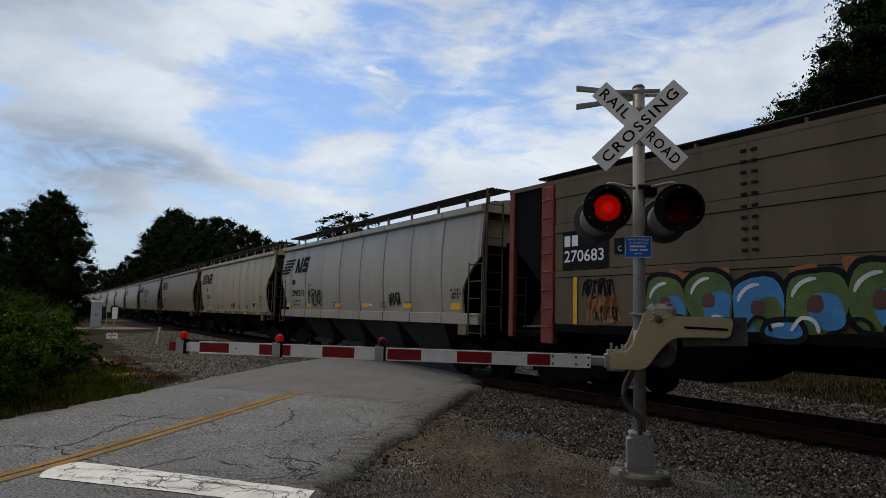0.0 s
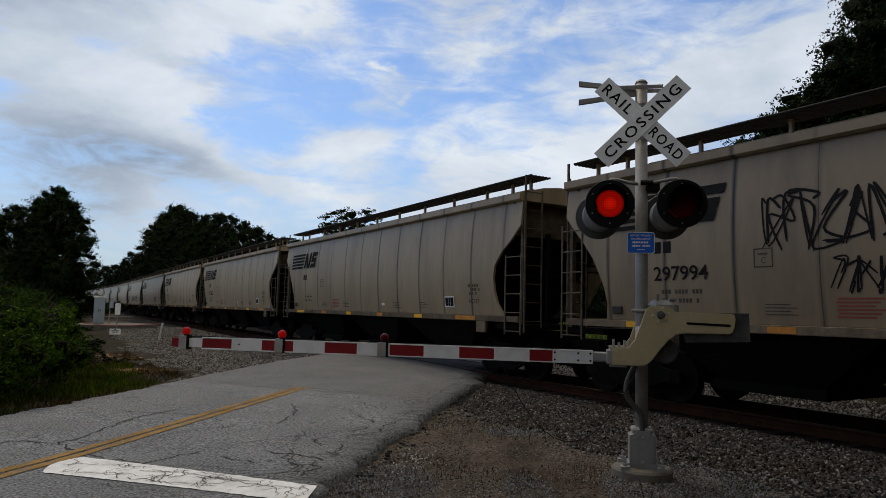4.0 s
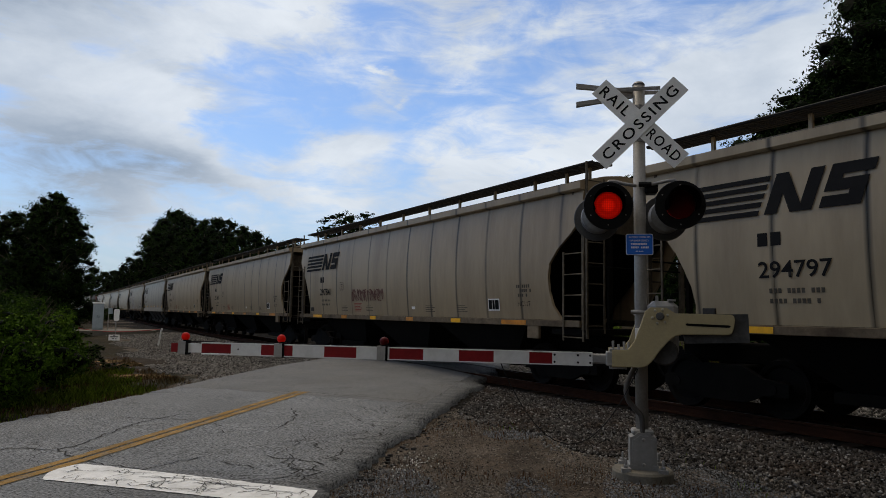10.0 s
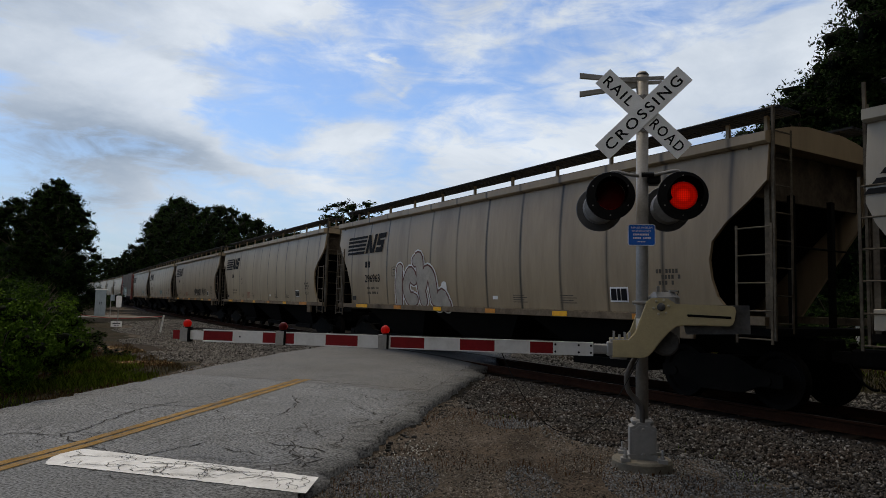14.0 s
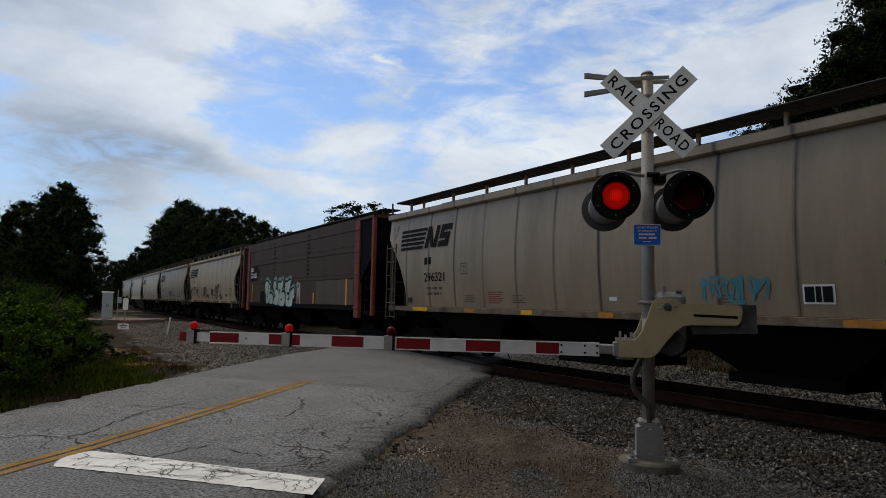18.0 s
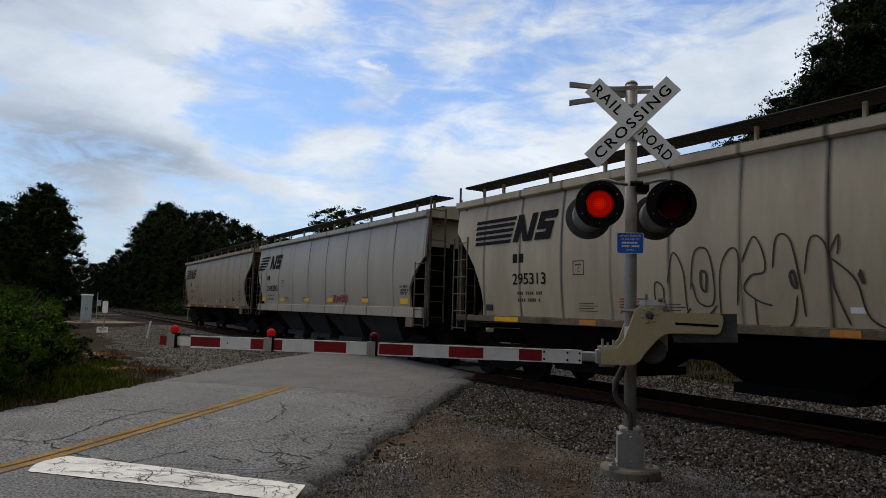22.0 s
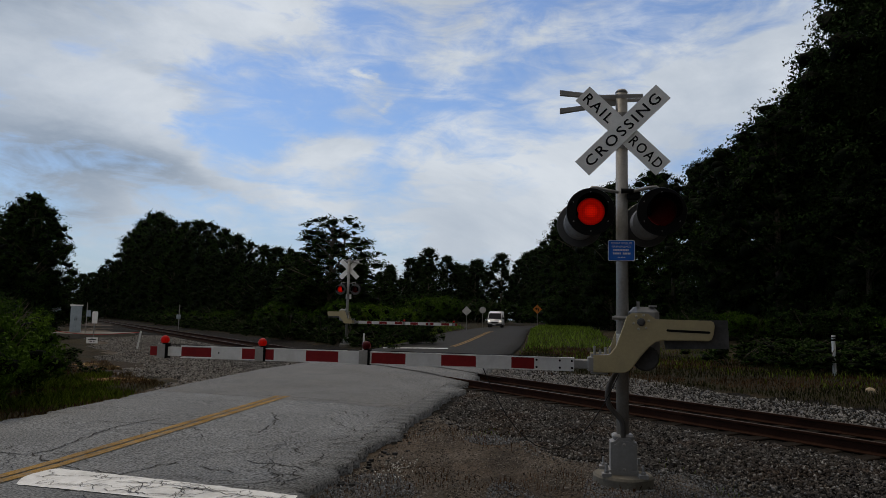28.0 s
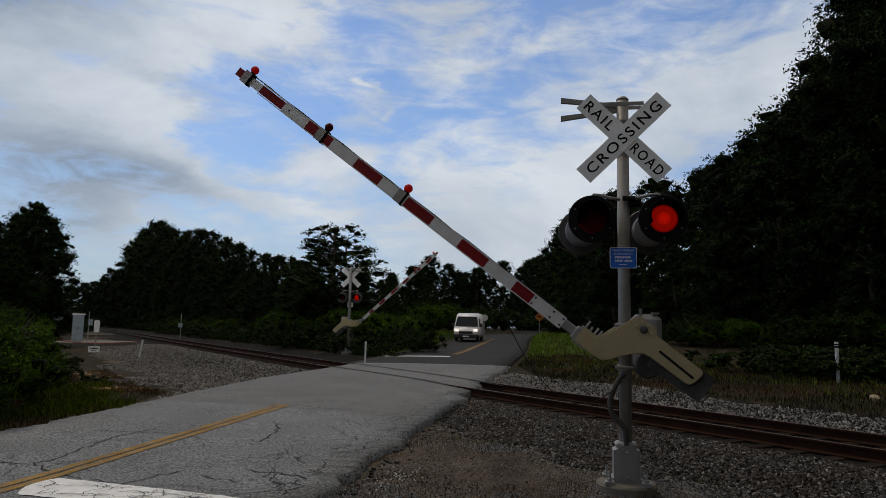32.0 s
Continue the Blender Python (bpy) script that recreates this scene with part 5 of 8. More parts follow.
    # swollen silver letters: white edge, rust outline, grey fill, built up from broad strokes
    strokes = [[(-3.58, 1.55), (-3.55, 2.0), (-3.48, 2.5)], [(-2.62, 2.2), (-2.85, 2.36), (-3.1, 2.02), (-2.95, 1.66), (-2.62, 1.62)], [(-2.52, 2.72), (-2.3, 2.72), (-2.24, 2.1), (-2.1, 1.6)],
               [(-2.1, 2.0), (-1.9, 2.36), (-1.62, 2.2), (-1.5, 1.62)], [(-1.3, 1.5), (-1.12, 1.72), (-0.88, 1.5)]]
    for k, ctrl in enumerate(strokes):
        g = None
        for w, lift, color, word in ((0.56, 0.016, "white", "graffiti"), (0.47, 0.019, "rust", "outline"), (0.37, 0.022, "grey", "fill")):
            bm = new_bm()
            run = curve_pts(ctrl, 5)
            ribbon(bm, run, w, "L", lift + 0.0004 * k)
            for end in (run[0], run[-1]):
                poly(bm, [(end[0] + w * 0.5 * math.cos(a), end[1] + w * 0.42 * math.sin(a)) for a in np.linspace(0, math.tau, 14, endpoint=False)], "L", lift + 0.0004 * k + 0.0002)
            ob = part(word, bm, SPRAY[color], g or cars[15], "white-edged swollen sprayed letter" if not g else "")
            g = g or ob
    bm = new_bm()
    poly(bm, blob(-0.98, 1.95, 0.14, 0.16, 5, 16, 0.03), "L", 0.02)
    part("graffiti", bm, SPRAY["white"], cars[15], "small white sprayed disc")


paint_graffiti()

# crossing signals: mast, crossbuck, flashing lamps, gate
GALV = mat("galvanised_steel", (0.27, 0.26, 0.245), 0.5, 0.25, var=0.14, scale=5, fine=40, stain=(0.18, 0.17, 0.16), stain_amt=0.4, stain_scale=3)
ALU = mat("cast_aluminium", (0.27, 0.268, 0.265), 0.55, 0.35, var=0.15, scale=6, fine=40, stain=(0.18, 0.18, 0.175), stain_amt=0.5, stain_scale=5)
SIGN_WHITE = mat("white_sheeting", (0.86, 0.855, 0.83), 0.5, var=0.06, scale=4, fine=60, stain=(0.5, 0.49, 0.47), stain_amt=0.2, stain_scale=6)
SIGN_BLACK = mat("black_sheeting", (0.012, 0.012, 0.012), 0.6, spec=0.1)
LAMP_BLACK = mat("lamp_black", (0.005, 0.005, 0.005), 0.55, var=0.2, spec=0.15)
HOOD_BLACK = mat("hood_black", (0.002, 0.002, 0.002), 1.0, var=0.1, spec=0.0)
HOUSING = mat("grey_lamp_housing", (0.17, 0.175, 0.18), 0.45, 0.2, var=0.2, scale=5, fine=30)
LAMP_GREY = mat("lamp_back_grey", (0.06, 0.06, 0.06), 0.5, 0.2, var=0.2)
BOLT = mat("pale_bolt", (0.45, 0.42, 0.33), 0.5, 0.2)
TAN = mat("tan_paint", (0.42, 0.35, 0.2), 0.55, spec=0.25, var=0.07, scale=4, fine=30, stain=(0.22, 0.19, 0.12), stain_amt=0.4, stain_scale=4, bump=0.003, bump_scale=40)
WEIGHT = mat("weathered_plate", (0.05, 0.05, 0.05), 0.6, 0.1, spec=0.2, var=0.3, scale=4, fine=25, stain=(0.2, 0.2, 0.2), stain_amt=0.4)
ARM_WHITE = mat("arm_white", (0.62, 0.62, 0.61), 0.4, var=0.06, scale=4, fine=30, stain=(0.38, 0.37, 0.35), stain_amt=0.35, stain_scale=6)
ARM_RED = mat("arm_red", (0.19, 0.01, 0.012), 0.5, spec=0.15, var=0.15, scale=5, fine=30)
ENS_BLUE = mat("blue_sheeting", (0.02, 0.15, 0.6), 0.5, spec=0.2, var=0.06)
CONCRETE = mat("concrete", (0.13, 0.118, 0.095), 0.9, var=0.2, scale=5, fine=50, bump=0.008, bump_scale=40, stain=(0.15, 0.14, 0.12), stain_amt=0.6, stain_scale=3)
CONDUIT = mat("conduit_grey", (0.07, 0.065, 0.06), 0.7, var=0.2, spec=0.2)
RUBBER = mat("black_rubber", (0.012, 0.012, 0.012), 0.7, spec=0.15)
def lens_glow(name, reach, strength, dots):
    """Red lamp lens: glows most in the middle, through a fine prism pattern."""
    m = bpy.data.materials.new(name)
    m.use_nodes = True
    nt = m.node_tree
    N, L = nt.nodes.new, nt.links.new
    b = nt.nodes["Principled BSDF"]
    b.inputs["Base Color"].default_value, b.inputs["Roughness"].default_value = (0.25, 0.004, 0.003, 1), 0.4
    b.inputs["Specular IOR Level"].default_value = 0.1
    tc, ln = N("ShaderNodeTexCoord"), N("ShaderNodeVectorMath")
    ln.operation = "LENGTH"
    L(tc.outputs["Object"], ln.inputs[0])
    r = N("ShaderNodeMapRange")
    r.inputs["From Max"].default_value, r.inputs["To Min"].default_value, r.inputs["To Max"].default_value = reach, strength, strength * 0.28
    L(ln.outputs["Value"], r.inputs["Value"])
    v = N("ShaderNodeTexVoronoi")
    v.inputs["Scale"].default_value, v.inputs["Randomness"].default_value = dots, 0.1
    L(tc.outputs["Object"], v.inputs["Vector"])
    d = N("ShaderNodeMapRange")
    d.inputs["From Max"].default_value, d.inputs["To Min"].default_value, d.inputs["To Max"].default_value = 0.7, 1.25, 0.35
    L(v.outputs["Distance"], d.inputs["Value"])
    k = N("ShaderNodeMath")
    k.operation = "MULTIPLY"
    L(r.outputs[0], k.inputs[0])
    L(d.outputs[0], k.inputs[1])
    L(k.outputs[0], b.inputs["Emission Strength"])
    b.inputs["Emission Color"].default_value = (1.0, 0.012, 0.004, 1)
    return m


LIT = lens_glow("lit_red_lens", 0.15, 0.62, 48)
UNLIT = mat("dark_red_lens", (0.07, 0.003, 0.003), 0.4, var=0.2, fine=80, spec=0.1)
LIT_ALWAYS = lens_glow("lit_red_globe", 0.062, 0.36, 60)


def lathe_y(bm, cx, cz, prof, n=28, arc=(0, math.tau), mat_index=0):
    """Turn (radius, y) points about an axis along y through (cx, cz)."""
    full = abs(arc[1] - arc[0] - math.tau) < 1e-6
    m = n if full else n + 1
    rings = [[bm.verts.new((cx + r * math.cos(arc[0] + (arc[1] - arc[0]) * k / n), y, cz + r * math.sin(arc[0] + (arc[1] - arc[0]) * k / n))) for k in range(m)] for r, y in prof]
    for a, b in zip(rings, rings[1:]):
        for k in range(n):
            f = bm.faces.new((a[k], a[(k + 1) % m], b[(k + 1) % m], b[k]))
            f.material_index = mat_index
    return rings


def flasher(name, parent, x, y, z, r, face):
    """The lens plate: one side glows, the other is dark; it turns about its upright axis."""
    bm = new_bm()
    n = 24
    for s, mi in ((-1, 0), (1, 1)):
        rings = [[bm.verts.new((q * r * math.cos(k * math.tau / n), s * h, q * r * math.sin(k * math.tau / n))) for k in range(n)] for q, h in ((1.0, 0.004), (0.75, 0.024), (0.4, 0.036))]
        c = bm.verts.new((0, s * 0.04, 0))
        for a, b in zip(rings, rings[1:]):
            for k in range(n):
                f = bm.faces.new((a[k], a[(k + 1) % n], b[(k + 1) % n], b[k]))
                f.material_index = mi
        for k in range(n):
            f = bm.faces.new((rings[-1][k], rings[-1][(k + 1) % n], c))
            f.material_index = mi
    bmesh.ops.recalc_face_normals(bm, faces=bm.faces)
    ob = part(name, bm, [LIT, UNLIT], parent, "red lens that flashes")
    ob.location = (x, y, z)
    return shade_smooth(ob)


def signal_lamp(parent, x, z, side):
    """A lamp unit facing side -1 (the road user) or 1, on its arm."""
    y0 = 0.25 * side
    if side > 0:
        x, z = x - 0.1, z - 0.075
    bm = new_bm()
    prof = [(0.165, y0), (0.272, y0), (0.278, y0 + 0.012 * side), (0.272, y0 + 0.03 * side), (0.165, y0 + 0.03 * side)]
    lathe_y(bm, x, z, prof + prof[:1], 36)
    backing = part("backing_disc", bm, LAMP_BLACK if side < 0 else LAMP_GREY, parent, "round black backing disc" if side < 0 else "round backing disc")
    shade = new_bm()
    lathe_y(shade, x, z, [(0.165, y0), (0.172, y0 + 0.06 * side), (0.175, y0 + 0.3 * side), (0.168, y0 + 0.3 * side), (0.16, y0 + 0.05 * side)], 22, (radians(-25), radians(205)))
    part("hood", shade, HOOD_BLACK, backing)
    body = new_bm()
    wide = 0.2 if side > 0 else 0.17
    lathe_y(body, x, z, [(0.165, y0), (wide, y0 - 0.06 * side), (wide - 0.015, y0 - 0.22 * side), (0.09, y0 - 0.26 * side), (0.005, y0 - 0.26 * side)], 28)
    part("lamp_housing", body, HOUSING if side > 0 else LAMP_BLACK, backing)
    # a few small rim screws
    sc = new_bm()
    for k in range(6):
        a = radians(30 + 60 * k)
        lathe_y(sc, x + 0.225 * math.cos(a), z + 0.225 * math.sin(a), [(0.001, y0 + 0.04 * side), (0.008, y0 + 0.04 * side), (0.009, y0 + 0.03 * side)], 6)
    part("rim_screws", sc, GALV, backing)
    return flasher("lens", parent, x, y0 + 0.015 * side, z, 0.158, side)


def blade(name, cx, cz, ang, y, parent, back):
    bm = new_bm()
    box(bm, -0.655, 0.655, y - 0.012, y, -0.1175, 0.1175)
    m = Matrix.Translation((cx, 0, cz)) @ Matrix.Rotation(-ang, 4, "Y")
    bm.transform(m)
    return part(name, bm, SIGN_WHITE, parent, "white crossbuck blade"), m


def blade_text(word, x0, width, h, y, m, parent):
    bm = text_bm(word, width=width, height=h, spacing=1.25, bold=0.012)
    for v in bm.verts:
        v.co = (v.co.x + x0, y, v.co.z - h / 2)
    bm.transform(m)
    part("lettering", bm, SIGN_BLACK, parent, "black word " + word)


STRIPES = [(-5.69, -5.56, "R"), (-5.56, -5.277, "W"), (-5.277, -4.882, "R"), (-4.882, -4.487, "W"), (-4.487, -4.083, "R"), (-4.083, -3.684, "W"), (-3.684, -3.286, "R"),
           (-3.286, -2.884, "W"), (-2.884, -2.479, "R"), (-2.479, -2.061, "W"), (-2.061, -1.66, "R"), (-1.66, -1.258, "W"), (-1.258, -1.001, "R"), (-1.001, -0.56, "W")]
STRIPES = [(-0.56 + (a + 0.56) * 1.0107, -0.56 + (b + 0.56) * 1.0107, c) for a, b, c in STRIPES]
PIVOT = (0.168, 1.557)
TAN_PLATE = [(-0.35, 1.178), (-0.18, 1.183), (-0.105, 1.272), (-0.02, 1.51), (0.015, 1.613), (0.068, 1.655), (0.24, 1.653), (0.331, 1.593), (0.912, 1.588), (0.94, 1.57), (0.95, 1.528),
             (0.935, 1.435), (0.915, 1.385), (0.88, 1.365), (0.42, 1.361), (0.33, 1.345), (0.25, 1.28), (0.158, 1.172), (0.08, 1.06), (0.039, 1.021), (-0.0, 0.998), (-0.053, 0.991), (-0.35, 0.989)]


def crossing_signal(place, ground, plain_back=False):
    """A whole crossing signal with its gate; front faces its own -y, gate arm reaches to -x."""
    t = empty("crossing_signal", place)
    lenses = {}
    bm = new_bm()
    tube(bm, [(0, 0, -0.12), (0, 0, 4.3)], 0.07, 20)
    tube(bm, [(0, 0, 4.3), (0, 0, 4.32), (0, 0, 4.335)], 0.076, 20, 0.05)
    mast = shade_smooth(part("mast", bm, GALV, t, "galvanised steel mast"))
    # crossbuck: rear blade RAIL ROAD, front blade CROSSING
    rear, m1 = blade("crossbuck_blade", 0.0, 3.81, radians(-45), -0.085, t, False)
    front, m2 = blade("crossbuck_blade", 0.0, 3.81, radians(44.4), -0.1, t, False)
    blade_text("RAIL", -0.60, 0.42, 0.125, -0.1, m1, rear)
    blade_text("ROAD", 0.15, 0.46, 0.125, -0.1, m1, rear)
    blade_text("CROSSING", -0.575, 1.15, 0.125, -0.115, m2, front)
    bm = new_bm()
    for z in (3.60, 4.02):
        lathe_y(bm, 0, z, [(0.0005, -0.125), (0.014, -0.123), (0.018, -0.112)], 10)
    part("bolts", bm, GALV, front)
    for z in (3.62, 4.02):
        bm = new_bm()
        lathe_y(bm, 0, 0, [(0.072, -0.02), (0.082, -0.02), (0.082, 0.02), (0.072, 0.02)], 16)
        bm.transform(Matrix.Translation((0, 0, z)) @ Matrix.Rotation(radians(90), 4, "X"))
        part("clamp", bm, GALV, t)
    # bracket arms and straps at the top
    for za, zb in ((4.32, 4.23), (4.09, 4.17)):
        bm = new_bm()
        vs = [(-0.73, -0.02, za + 0.03), (-0.73, 0.03, za + 0.03), (-0.73, 0.03, za - 0.03), (-0.73, -0.02, za - 0.03), (-0.07, -0.02, zb + 0.02), (-0.07, 0.03, zb + 0.02), (-0.07, 0.03, zb - 0.02), (-0.07, -0.02, zb - 0.02)]
        v = [bm.verts.new(q) for q in vs]
        for q in ((0, 1, 2, 3), (7, 6, 5, 4), (0, 4, 5, 1), (1, 5, 6, 2), (2, 6, 7, 3), (3, 7, 4, 0)):
            bm.faces.new([v[i] for i in q])
        part("bracket_arm", bm, GALV, t, "tapered bracket arm")
    for y in (-0.08, 0.075):
        bm = new_bm()
        box(bm, -0.26, 0.24, y, y + 0.012, 4.21, 4.255)
        for k in range(6):
            box(bm, -0.24 + 0.085 * k, -0.22 + 0.085 * k, y - 0.006, y + 0.018, 4.225, 4.242)
        part("strap", bm, GALV, t)
    # lamps on their cross-arm
    for x in (-0.378, 0.412):
        bm = new_bm()
        e = 0.08 if x > 0 else -0.08
        tube(bm, [(e * 0.6, -0.08, 3.07), (e * 2, -0.1, 3.085), (x * 0.75, -0.1, 3.12), (x * 0.93, -0.1, 3.125), (x, -0.1, 3.1), (x, -0.1, 2.98)], 0.02, 8)
        part("lamp_arm", shade_bm(bm), GALV, t)
        tag = "a" if x < 0 else "b"
        lenses["front_" + tag] = signal_lamp(t, x, 2.81, -1)
        lenses["back_" + tag] = signal_lamp(t, x, 2.81, 1)
        bm = new_bm()
        tube(bm, [(x, -0.12, 3.0), (x, 0.12, 3.0)], 0.035, 8)
        part("lamp_knuckle", bm, LAMP_BLACK, t)
    bm = new_bm()
    box(bm, 0.05, 0.2, -0.09, 0.09, 2.98, 3.1, 0.02)
    tube(bm, [(-0.02, -0.11, 3.08), (0.12, -0.11, 3.08)], 0.03, 8)
    part("junction_clamp", bm, LAMP_BLACK, t)
    # emergency notice: blue plate with white lines
    bm = new_bm()
    outline = []
    for cx, cz, a0 in ((0.117, 2.484, 0), (-0.149, 2.484, 90), (-0.149, 2.279, 180), (0.117, 2.279, 270)):
        outline += [(cx + 0.02 * math.cos(radians(a0 + k * 30)), cz + 0.02 * math.sin(radians(a0 + k * 30))) for k in range(4)]
    prism(bm, outline, -0.084, -0.08)
    sign = part("notice_plate", bm, SIGN_WHITE, t, "blue emergency notice with white lettering")
    bm = new_bm()
    prism(bm, [(-0.016 + (x + 0.016) * 0.95, 2.3815 + (z - 2.3815) * 0.94) for x, z in outline], -0.0875, -0.084)
    part("blue_field", bm, ENS_BLUE, sign)
    for word, w, z in (("REPORT PROBLEM", 0.235, 2.455), ("OR EMERGENCY", 0.215, 2.415)):
        bm = text_bm(word, width=w, height=0.022)
        for v in bm.verts:
            v.co = (v.co.x - 0.016 - w / 2, -0.089, v.co.z + z)
        part("lettering", bm, SIGN_WHITE, sign, "white words " + word)
    bm = new_bm()
    for z, a, b in ((2.375, -0.11, 0.08), (2.335, -0.11, -0.02), (2.335, 0.0, 0.09), (2.297, -0.06, 0.03)):
        h = 0.022 if z > 2.3 else 0.01
        for j in range(int((b - a) / 0.018)):
            box(bm, a + j * 0.018, a + j * 0.018 + 0.013, -0.0895, -0.088, z, z + h)
    part("number_bars", bm, SIGN_WHITE, sign)
    # gate motor, clamps, conduit, junction box, foundation
    bm = new_bm()
    box(bm, 0.075, 0.39, -0.22, 0.16, 1.1, 1.73, 0.06)
    box(bm, 0.14, 0.17, -0.2, -0.17, 1.73, 1.79)
    box(bm, 0.28, 0.36, -0.2, -0.1, 1.73, 1.75)
    part("gate_motor", bm, ALU, t, "grey cast motor housing")
    bm = new_bm()
    lathe_y(bm, 0.23, 1.16, [(0.001, -0.24), (0.13, -0.24), (0.15, -0.2), (0.15, -0.1)], 20)
    part("gear_drum", bm, WEIGHT, t, "dark gear drum")
    for z in (1.6, 1.12):
        bm = new_bm()
        lathe_y(bm, 0, 0, [(0.072, -0.03), (0.088, -0.03), (0.088, 0.03), (0.072, 0.03)], 16)
        bm.transform(Matrix.Translation((0, 0, z)) @ Matrix.Rotation(radians(90), 4, "X"))
        tube(bm, [(-0.12, -0.09, z), (0.1, -0.09, z)], 0.02, 8)
        part("clamp", bm, GALV, t)
    bm = new_bm()
    tube(bm, curve_pts3([(-0.02, -0.1, 1.05), (-0.09, -0.11, 0.97), (-0.175, -0.12, 0.78), (-0.165, -0.12, 0.62), (-0.07, -0.1, 0.5), (-0.015, -0.09, 0.42), (-0.005, -0.085, 0.25)]), 0.03, 10)
    shade_smooth(part("conduit", bm, CONDUIT, t, "flexible grey cable conduit"))
    bm = new_bm()
    line = [(-0.145, -0.1), (-0.1, -0.115), (-0.06, -0.16), (0.06, -0.16), (0.1, -0.115), (0.145, -0.1), (0.145, 0.2), (0.1, 0.215), (0.06, 0.255), (-0.06, 0.255), (-0.1, 0.215), (-0.145, 0.2)]
    prism(bm, line, -0.12, 0.1)
    box(bm, -0.12, 0.12, -0.1, 0.1, 0.22, 0.285, 0.02)
    jb = part("junction_base", bm, ALU, t, "cast aluminium junction base")
    bm = new_bm()
    prism(bm, [(x * 0.82, 0.05 + (z - 0.05) * 0.84) for x, z in line], -0.135, -0.12)
    part("cover", bm, ALU, jb)
    bm = new_bm()
    for z in (-0.09, 0.18):
        lathe_y(bm, 0, z, [(0.0005, -0.16), (0.016, -0.155), (0.02, -0.135)], 8)
    part("cover_bolts", bm, GALV, jb)
    for a, b in ((-0.2, -0.2), (0.2, -0.2), (-0.2, 0.2), (0.2, 0.2)):
        bm = new_bm()
        box(bm, a - 0.05, a + 0.05, b - 0.05, b + 0.05, ground + 0.12, ground + 0.16)
        tube(bm, [(a, b, ground + 0.1), (a, b, ground + 0.26)], 0.014, 6)
        tube(bm, [(a, b, ground + 0.16), (a, b, ground + 0.19)], 0.028, 6)
        part("anchor_foot", bm, ALU, t)
    bm = new_bm()
    box(bm, -0.16, 0.16, -0.13, 0.13, ground + 0.12, -0.1)
    part("base_plate", bm, ALU, t)
    bm = new_bm()
    rings = []
    for r, z in ((0.335, ground - 0.15), (0.335, ground + 0.1), (0.315, ground + 0.125), (0.001, ground + 0.13)):
        rings.append([bm.verts.new(((r + (0.008 * noise.noise(Vector((k, r * 9, z * 5))) if r > 0.1 else 0)) * math.cos(k * math.tau / 32), (r) * math.sin(k * math.tau / 32), z)) for k in range(32)])
    for a, b in zip(rings, rings[1:]):
        for k in range(32):
            bm.faces.new((a[k], a[(k + 1) % 32], b[(k + 1) % 32], b[k]))
    part("foundation", bm, CONCRETE, t, "round concrete foundation")
    bm = new_bm()
    box(bm, -0.075, -0.03, -0.075, -0.066, 1.25, 1.42)
    part("sticker", bm, SIGN_WHITE, t, "white inventory sticker")
    # gate: counterweight plates, arm, lights, turning about the pivot
    px, pz = PIVOT
    rel = [(x - px, z - pz) for x, z in TAN_PLATE]
    bm = new_bm()
    prism(bm, rel, -0.33, -0.28)
    bmesh.ops.bevel(bm, geom=[e for e in bm.edges if abs(e.verts[0].co.y - e.verts[1].co.y) < 1e-6 and e.verts[0].co.y < -0.3], offset=0.008, segments=2, affect="EDGES")
    gate = part("gate_arm", bm, TAN, t, "tan counterweight plate carrying a red and white arm")
    gate.location = (px, 0, pz)
    bm = new_bm()
    prism(bm, rel, 0.28, 0.33)
    part("rear_plate", bm, TAN, gate)
    bm = new_bm()
    lathe_y(bm, 0, 0, [(0.0005, -0.365), (0.03, -0.36), (0.042, -0.345), (0.045, -0.33)], 14)
    part("pivot_cap", bm, WEIGHT, gate)
    for k in range(6):
        a = radians(60 * k + 10)
        bm = new_bm()
        lathe_y(bm, 0.082 * math.cos(a), 0.082 * math.sin(a), [(0.0005, -0.347), (0.012, -0.345), (0.015, -0.33)], 8)
        part("pivot_bolt", bm, BOLT, gate)
    bm = new_bm()
    prism(bm, [(0.28, -0.072), (0.72, -0.085), (0.735, -0.1), (0.72, -0.112), (0.28, -0.098), (0.268, -0.085)], -0.334, -0.331)
    part("slot", bm, BLACK, gate)
    bm = new_bm()
    prism(bm, [(-0.475, -0.425), (-0.375, -0.425), (-0.375, -0.53), (-0.475, -0.53)], -0.334, -0.33)
    prism(bm, [(-0.455, -0.445), (-0.395, -0.445), (-0.395, -0.51), (-0.455, -0.51)], -0.337, -0.334)
    part("cast_mark", bm, TAN, gate)
    bm = new_bm()
    prism(bm, [(0.26, -0.21), (0.3, 0.03), (0.93, 0.04), (0.94, -0.27), (0.28, -0.295)], -0.275, -0.2)
    part("counterweight", bm, WEIGHT, gate, "dark weathered counterweight plates")
    bm = new_bm()
    box(bm, -0.58, -0.5, -0.31, -0.2, -0.56, -0.4, 0.01)
    for x in (-0.5, -0.44, -0.38, -0.33):
        tube(bm, [(x, -0.24, -0.4), (x, -0.24, -0.3 - 0.02 * math.sin(x * 40))], 0.014, 6)
    box(bm, -0.54, -0.3, -0.3, -0.18, -0.4, -0.37)
    box(bm, -0.54, -0.36, -0.3, -0.18, -0.59, -0.565)
    box(bm, -0.74, -0.56, -0.29, -0.22, -0.54, -0.43, 0.015)
    part("arm_bracket", bm, ALU, gate, "bolted arm bracket")
    y0, y1 = -0.29, -0.23
